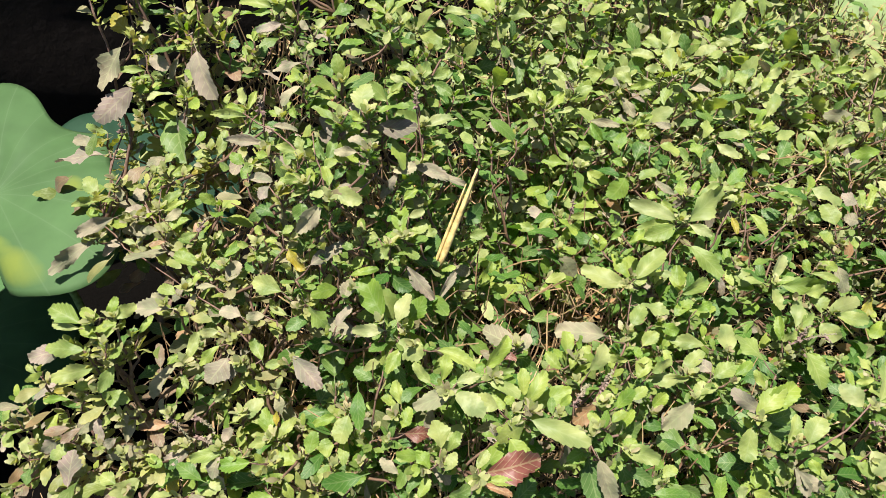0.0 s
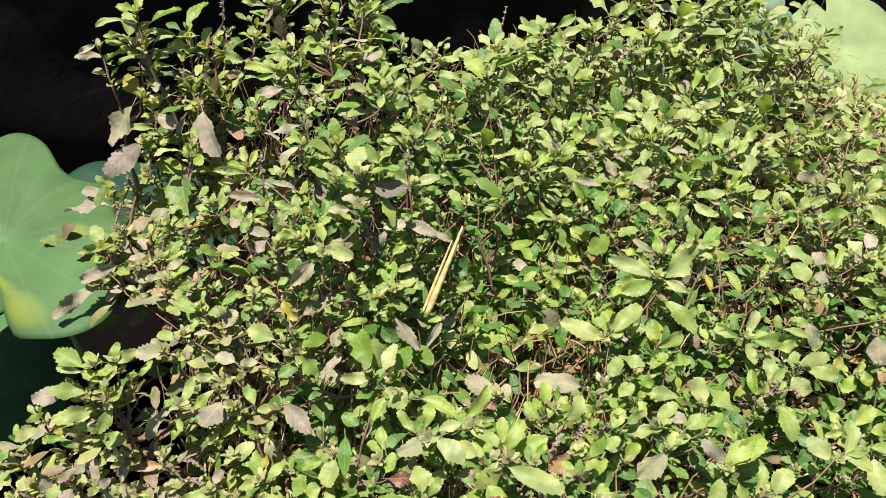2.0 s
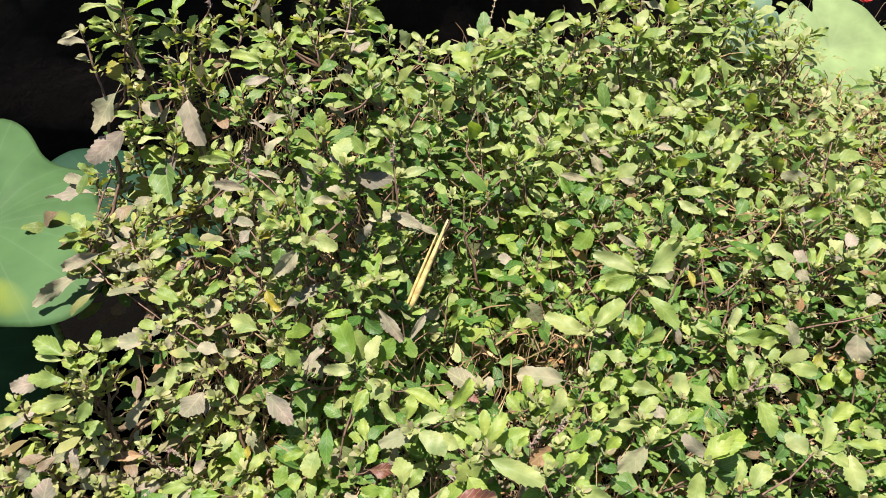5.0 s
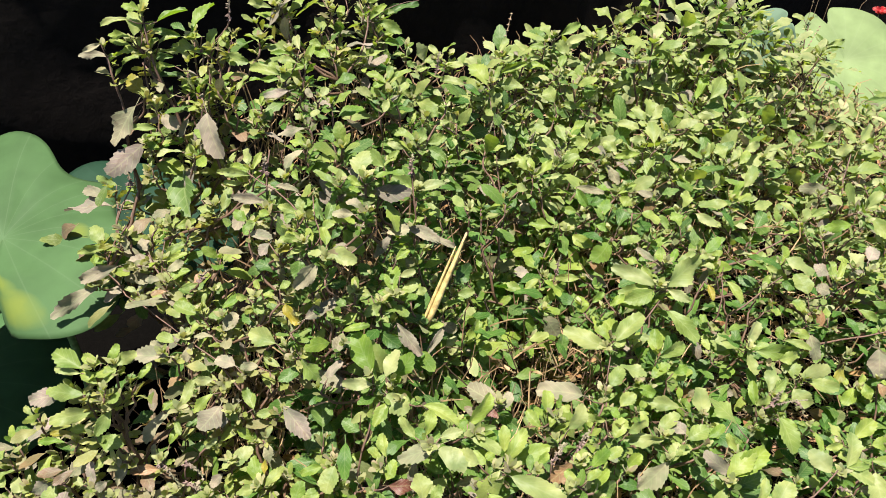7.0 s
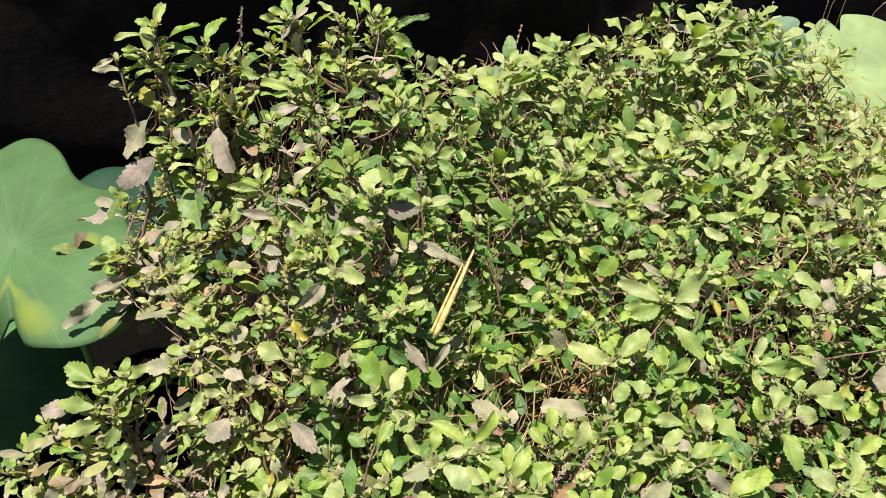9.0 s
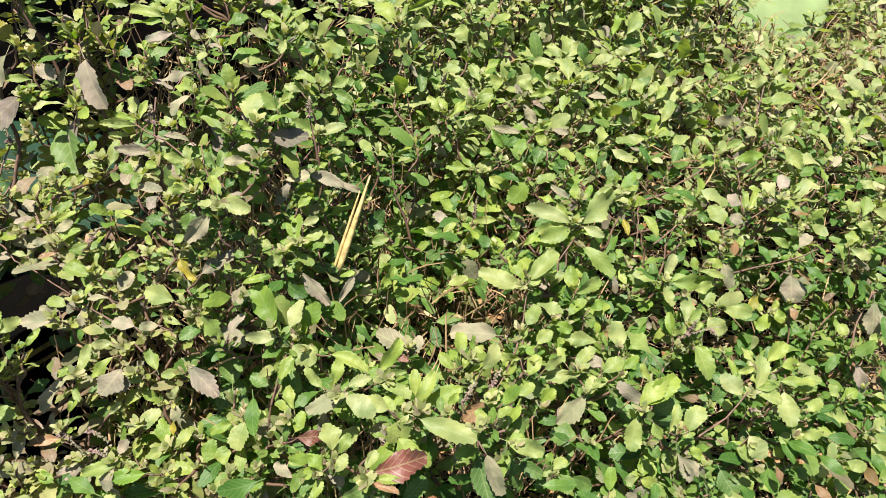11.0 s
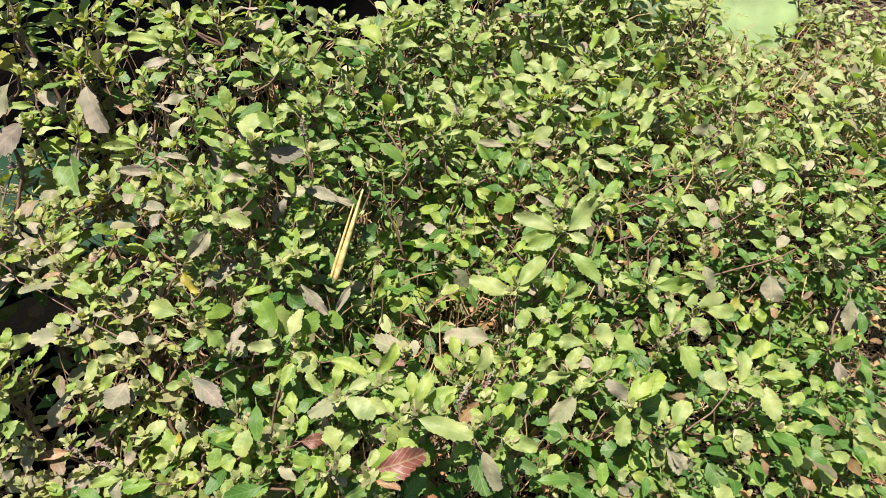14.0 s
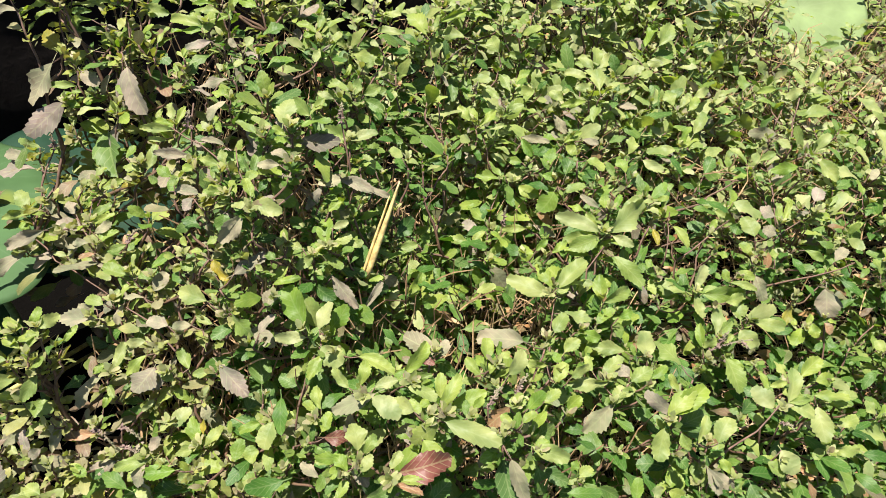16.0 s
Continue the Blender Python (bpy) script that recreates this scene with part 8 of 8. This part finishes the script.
        for q in range(12 if len(group) > 2 else 6):
            an = spin + q * 2.3
            o = ax * 1.1 + Vector((math.cos(an), math.sin(an), 0)) * (0.4 + 0.12 * q)
            buds.add(*COARSE[r.randrange(len(COARSE))], leaf_pose(hub + ax * 0.012, o, ax - o * 0.4, r.uniform(0.007, 0.018), 0))
        for q in range(10):
            at = pts[-1].lerp(pts[-3], r.random())
            an = r.uniform(0, 6.3)
            o = ax * r.uniform(0.0, 1.2) + Vector((math.cos(an), math.sin(an), 0))
            crown.add(*COARSE[r.randrange(len(COARSE))], leaf_pose(at + o * 0.003, o, ax, r.uniform(0.008, 0.02), r.uniform(-0.5, 0.5)))
        for q in range(2 if len(group) > 1 else 0):
            an = spin + 1 + q * 3.1
            o = Vector((math.cos(an), math.sin(an), r.uniform(-0.3, 0.3)))
            at = hub - ax * r.uniform(0.018, 0.03)
            if not crowded(foot + at + o * 0.02):
                crown.add(*COARSE[r.randrange(len(COARSE))], leaf_pose(at + o * 0.006, o, (0, -0.3, 1), r.uniform(0.022, 0.034), r.uniform(-0.3, 0.3)))
    # older leaves low inside the plant, some darkened in colour for shade
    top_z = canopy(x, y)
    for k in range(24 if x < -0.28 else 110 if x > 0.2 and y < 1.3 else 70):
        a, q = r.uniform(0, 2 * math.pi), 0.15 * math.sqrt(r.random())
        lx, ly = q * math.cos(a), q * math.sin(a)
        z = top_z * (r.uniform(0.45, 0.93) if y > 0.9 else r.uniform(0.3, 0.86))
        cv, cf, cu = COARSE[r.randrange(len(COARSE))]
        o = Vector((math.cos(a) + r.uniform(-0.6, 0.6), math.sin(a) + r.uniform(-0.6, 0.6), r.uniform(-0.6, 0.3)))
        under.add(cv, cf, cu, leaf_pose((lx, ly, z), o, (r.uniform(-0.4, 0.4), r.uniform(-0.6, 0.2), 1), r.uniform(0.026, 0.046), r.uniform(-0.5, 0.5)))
    if stalks.n:
        tagged(part("branchwork", stalks.mesh("branchwork", STEM), top), kind="stuff")
    if buds.n:
        tagged(part("bud_growth", buds.mesh("bud_growth", LEAF["bud"]), top, "cream-green young leaf buds"), kind="stuff")
    if crown.n:
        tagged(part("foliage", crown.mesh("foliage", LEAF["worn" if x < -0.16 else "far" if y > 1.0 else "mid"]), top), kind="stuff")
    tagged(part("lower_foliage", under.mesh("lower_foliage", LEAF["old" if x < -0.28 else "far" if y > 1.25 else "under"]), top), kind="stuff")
    return top


for idx, (bx, by, bt) in enumerate(PLANTS):
    build_basil(idx, bx, by, bt)


# ---- litter and dead twigs ----
def past_bed(x, y):
    """Behind the wall, or far out from the plants."""
    return y > 0.44 + (x + 1.9) * 0.714 or ((ALL_TIPS[:, :2] - (x, y)) ** 2).sum(1).min() > 0.35


def build_litter():
    r = random.Random(77)
    j = Joined()
    for k in range(12500):
        px, py, _ = PLANTS[r.randrange(len(PLANTS))]
        x, y = px + r.gauss(0.06, 0.17), py + r.gauss(-0.03, 0.17)
        if k >= 9000:
            x, y = r.gauss(1.18, 0.24), r.gauss(0.84, 0.22)
        if past_bed(x, y) or x < -0.25 and r.random() < 0.8:
            continue
        g = ground_height(x, y)
        ln = r.uniform(0.02, 0.12)
        a = r.uniform(0, math.pi)
        t = r.uniform(-0.25, 0.25)
        d = Vector((math.cos(a), math.sin(a), t))
        p = Vector((x, y, g + 0.004 + abs(t) * ln * 0.5 + r.uniform(0, 0.02)))
        v, f, uv = tube([p - d * ln * 0.5, p + Vector((0, 0, r.uniform(-0.003, 0.006))), p + d * ln * 0.5], [r.uniform(0.0005, 0.0013)] * 3, 3)
        j.add(v, f, uv)
    ob = new("straw_litter", j.mesh("straw_litter", STRAW, False))
    tagged(ob, "dry straw and grass litter strewn over the soil", "litter", kind="stuff")
    j = Joined()
    tips = ALL_TIPS[:, :2]
    for k in range(8000):
        x, y = r.uniform(-0.3, 1.7), r.uniform(0.3, 2.1)
        if past_bed(x, y):
            continue
        if x > 0.05 and (y < 0.6 or x > 0.3 and y < 1.0) and r.random() < 0.88:
            continue
        if y < 1.5 and ((tips - (x, y)) ** 2).sum(1).min() > 0.006:
            continue
        z = max(0.03, canopy(x, y) * r.uniform(0.2, 0.86))
        a = r.uniform(0, 2 * math.pi)
        d = Vector((math.cos(a), math.sin(a), r.uniform(-0.3, 2.6))).normalized()
        ln = r.uniform(0.03, 0.095)
        p = Vector((x, y, z))
        bend = Vector((r.uniform(-1, 1), r.uniform(-1, 1), r.uniform(-1, 1))) * 0.012
        v, f, uv = tube([p, p + d * ln * 0.35 + bend * 0.7, p + d * ln * 0.7 + bend, p + d * ln], [0.0015, 0.0013, 0.0012, 0.0008], 3)
        j.add(v, f, uv)
    for k in range(2600):
        x, y = r.uniform(-0.35, 0.45), r.uniform(0.42, 1.15)
        z = canopy(x, y) * r.uniform(0.35, 0.9)
        d = Vector((r.gauss(0.05, 0.35), r.gauss(0.0, 0.35), 1.0)).normalized()
        ln = r.uniform(0.05, 0.14)
        p = Vector((x, y, z - ln * 0.6))
        bend = Vector((r.uniform(-1, 1), r.uniform(-1, 1), 0)) * 0.014
        if crowded(p + d * ln) or crowded(p + d * ln * 0.6):
            continue
        j.add(*tube([p, p + d * ln * 0.35 + bend * 0.7, p + d * ln * 0.7 + bend, p + d * ln], [0.0012, 0.0011, 0.0009, 0.0006], 3))
    ob = new("dead_twigs", j.mesh("dead_twigs", DEADWOOD, False))
    tagged(ob, "thin dry brown twigs tangled inside the basil", "twigs", kind="stuff")
    j = Joined()
    for k in range(3400):
        x, y = r.uniform(-0.3, 1.8), r.uniform(0.2, 2.2)
        low = r.random() < 0.4
        if past_bed(x, y):
            continue
        z = ground_height(x, y) + 0.012 if low else canopy(x, y) * r.uniform(0.2, 0.78)
        cv, cf, cu = COARSE[r.randrange(len(COARSE))]
        a = r.uniform(0, 2 * math.pi)
        o = Vector((math.cos(a), math.sin(a), 0.1 if low else r.uniform(-1, 0.4)))
        cv = cv * np.array((1, 0.7, 2.2))
        j.add(cv, cf, cu, leaf_pose((x, y, z), o, (r.uniform(-0.4, 0.4), r.uniform(-0.5, 0.3), 1), r.uniform(0.018, 0.036), r.uniform(-0.6, 0.6)))
    ob = new("fallen_leaves", j.mesh("fallen_leaves", FALLEN))
    tagged(ob, "curled reddish-brown fallen leaves lying under the basil", "fallen leaves", kind="stuff")


FALLEN = leaf_material("fallen_leaf", [(0.0, (0.30, 0.14, 0.06)), (0.5, (0.38, 0.22, 0.10)), (0.8, (0.22, 0.09, 0.045)), (1.0, (0.42, 0.29, 0.15))], single=False, shine=0.25, warm=(1, 0.8, 0.5))
build_litter()


def build_dry_stem():
    """A split straw-yellow stalk that leans among the basil."""
    foot = Vector((-0.06, 0.72, ground_height(-0.06, 0.72) - 0.01))
    top = new("dry_stalk")
    top.location = foot
    tagged(top, "split straw-yellow dry stalk leaning among the leaves", "dry stalk")
    end = Vector((0.0554, 0.697, 0.712)) - foot
    low = Vector((0.006, 0.672, 0.565)) - foot
    pts = [Vector((0, 0, 0)), low * 0.5, low, low.lerp(end, 0.5), end]
    v, f, uv = tube(pts, [0.004, 0.004, 0.0036, 0.0024, 0.0012], 7)
    part("stalk", mesh_of("stalk", v, f, uv, DRY), top)
    for off, wd, cut in ((0.001, 0.010, 1.0), (-0.0062, 0.005, 0.84)):
        d = (end - low).normalized()
        side = d.cross(Vector((-0.45, -0.8, 0.4))).normalized()
        verts, faces, uvs = [], [], []
        for i in range(10):
            s = i / 9
            c = low.lerp(low + (end - low) * cut, s) + side * off + Vector((0, -0.004, 0.002))
            w = wd * 0.5 * (1 - s) ** 0.5 * (0.6 + 0.4 * min(1, s * 4)) + 0.0006
            verts += [tuple(c - side * w), tuple(c + Vector((0, -0.002, 0.001))), tuple(c + side * w)]
            uvs += [(0.9, 0)] * 3
        for i in range(9):
            a = 3 * i
            faces += [(a, a + 1, a + 4, a + 3), (a + 1, a + 2, a + 5, a + 4)]
        ob = part("sheath", mesh_of("sheath", verts, faces, uvs, SHEATH), top, "papery yellow sheath")
        so = ob.modifiers.new("thickness", "SOLIDIFY")
        so.thickness = 0.0008


def lying_stalk(label, radius, points):
    """A dry stalk fallen from the dark ground against the basil."""
    foot = Vector(points[0])
    foot.z = ground_height(foot.x, foot.y) - 0.005
    top = new("fallen_stalk")
    top.location = foot
    tagged(top, label, "dry stalk", "fallen stalks")
    pts = [Vector((0, 0, 0))] + [Vector(p) - foot for p in points[1:]]
    part("stalk", mesh_of("stalk", *tube(pts, [radius] * len(pts), 8), PALESTALK), top)
    for k in range(1, len(pts)):
        d = (pts[k] - pts[k - 1]).normalized() * 0.0015
        part("node", mesh_of("node", *tube([pts[k] - d, pts[k] + d], [radius * 1.15] * 2, 8), PALESTALK), top)


PALESTALK = stalk_material("pale_stalk", (0.20, 0.16, 0.06), (0.36, 0.33, 0.11))
lying_stalk("pale yellow-green dry stalk leaning out of the dark", 0.0042, ((-0.478, 1.30, 0), (-0.528, 0.912, 0.20), (-0.553, 0.710, 0.30), (-0.562, 0.630, 0.337)))
lying_stalk("thin brownish dry stalk leaning beside a paler one", 0.0034, ((-0.515, 1.15, 0), (-0.548, 0.837, 0.20), (-0.561, 0.713, 0.27), (-0.567, 0.640, 0.308)))

SHEATH = stalk_material("papery_sheath", (0.55, 0.38, 0.13), (0.66, 0.49, 0.20))
build_dry_stem()


# ---- dry stalks, brushwood and a red flower at the far side ----
def dry_spike(points, seed):
    """A dried flower stalk with the husks of its whorls."""
    r = random.Random(seed)
    foot = Vector((points[0][0], points[0][1], ground_height(points[0][0], points[0][1]) - 0.01))
    top = new("dry_flower_stalk")
    top.location = foot
    tagged(top, "thin brown dried flower stalk with beady seed husks", "dry stalk", "dried flower stalks")
    pts = [Vector((0, 0, 0))] + [Vector(p) - foot for p in points[1:]]
    v, f, uv = tube(pts, [0.0018, 0.0013, 0.001, 0.0006][: len(pts)], 5)
    part("stalk", mesh_of("stalk", v, f, uv, DRY), top)
    j = Joined()
    a, b = pts[-2], pts[-1]
    n = 9
    for i in range(n):
        at = a.lerp(b, 0.25 + 0.75 * i / (n - 1))
        for q in range(4):
            an = q * 1.57 + i * 0.8
            m = leaf_pose(at, (math.cos(an), math.sin(an), 0.4), (0, 0, 1), r.uniform(0.003, 0.005))
            j.add([(0, 0, 0), (0.5, 0.3, 0.1), (0.5, -0.3, 0.1), (1, 0, 0), (0.5, 0, -0.25), (0.5, 0, 0.3)],
                  [(0, 1, 5), (0, 5, 2), (5, 1, 3), (5, 3, 2), (0, 4, 1), (0, 2, 4), (4, 3, 1), (4, 2, 3)], [(0.9, 0)] * 6, m)
    part("seed_head", j.mesh("seed_head", DRY, False), top, "tiny beady seed husks")


for k, (x0, y0, x1, y1, z1, lean) in enumerate(((1.10, 2.40, 1.09, 2.36, 0.46, 0.0), (1.16, 2.45, 1.12, 2.40, 0.50, 0.03), (1.2, 2.5, 1.18, 2.45, 0.50, 0.05),
                                               (1.28, 2.5, 1.30, 2.48, 0.46, 0.08), (1.36, 2.5, 1.42, 2.45, 0.44, 0.1), (0.74, 1.95, 0.73, 1.86, 0.58, 0.02),
                                               (0.86, 1.98, 0.88, 1.9, 0.42, 0.02), (0.10, 1.36, 0.08, 1.25, 0.69, 0.02), (0.92, 2.0, 0.93, 1.95, 0.45, 0.03))):
    dry_spike(((x0, y0, 0), (x0 * 0.4 + x1 * 0.6, y0 * 0.5 + y1 * 0.5, z1 * 0.55), (x1, y1, z1), (x1 + lean, y1 + 0.01, z1 + 0.11)), 60 + k)


def build_brushwood():
    r = random.Random(12)
    j = Joined()
    for k in range(900):
        x, y = r.gauss(1.95, 0.32), r.gauss(2.5, 0.22)
        z = max(0.01, r.uniform(0, 0.26) * (1 - abs(x - 1.95)))
        a = r.uniform(0, 2 * math.pi)
        d = Vector((math.cos(a), math.sin(a) * 0.6, r.uniform(-0.1, 0.55)))
        ln = r.uniform(0.1, 0.3)
        p = Vector((x, y, z + ground_height(x, y)))
        bend = Vector((r.uniform(-1, 1), r.uniform(-1, 1), r.uniform(0, 1))) * 0.02
        v, f, uv = tube([p, p + d * ln * 0.4 + bend, p + d * ln * 0.75 + bend, p + d * ln], [0.0018, 0.0015, 0.0012, 0.0007], 4)
        j.add(v, f, uv)
    ob = new("brushwood", j.mesh("brushwood", BRUSH, False))
    tagged(ob, "heap of dry brown twigs and grass behind the bed", "brushwood", kind="stuff")


build_brushwood()


def build_red_flower():
    foot = Vector((1.50, 2.72, ground_height(1.5, 2.72) - 0.01))
    top = new("red_flower")
    top.location = foot
    tagged(top, "small bright red flower on a thin green stalk", "flower")
    head = Vector((1.467, 2.676, 0.37)) - foot
    v, f, uv = tube([Vector((0, 0, 0)), head * 0.5 + Vector((0.02, 0, 0)), head], [0.003, 0.0025, 0.002], 6)
    part("stalk", mesh_of("stalk", v, f, uv, GREENSTALK), top)
    for k in range(6):
        an = k * math.pi / 3
        v, f, uv = SINGLE[k % 3]
        m = leaf_pose(head, (math.cos(an), math.sin(an) - 0.5, 0.55), (0, -0.6, 0.8), 0.03) @ Matrix.Diagonal((1, 1.4, 1.6, 1))
        part("petal", mesh_of("petal", v.tolist(), f, uv, PETAL), top, m=m)


PETAL = leaf_material("red_petal", [(0.0, (0.45, 0.015, 0.02)), (1.0, (0.38, 0.01, 0.02))], shine=0.25, warm=(1, 0.4, 0.4))
build_red_flower()
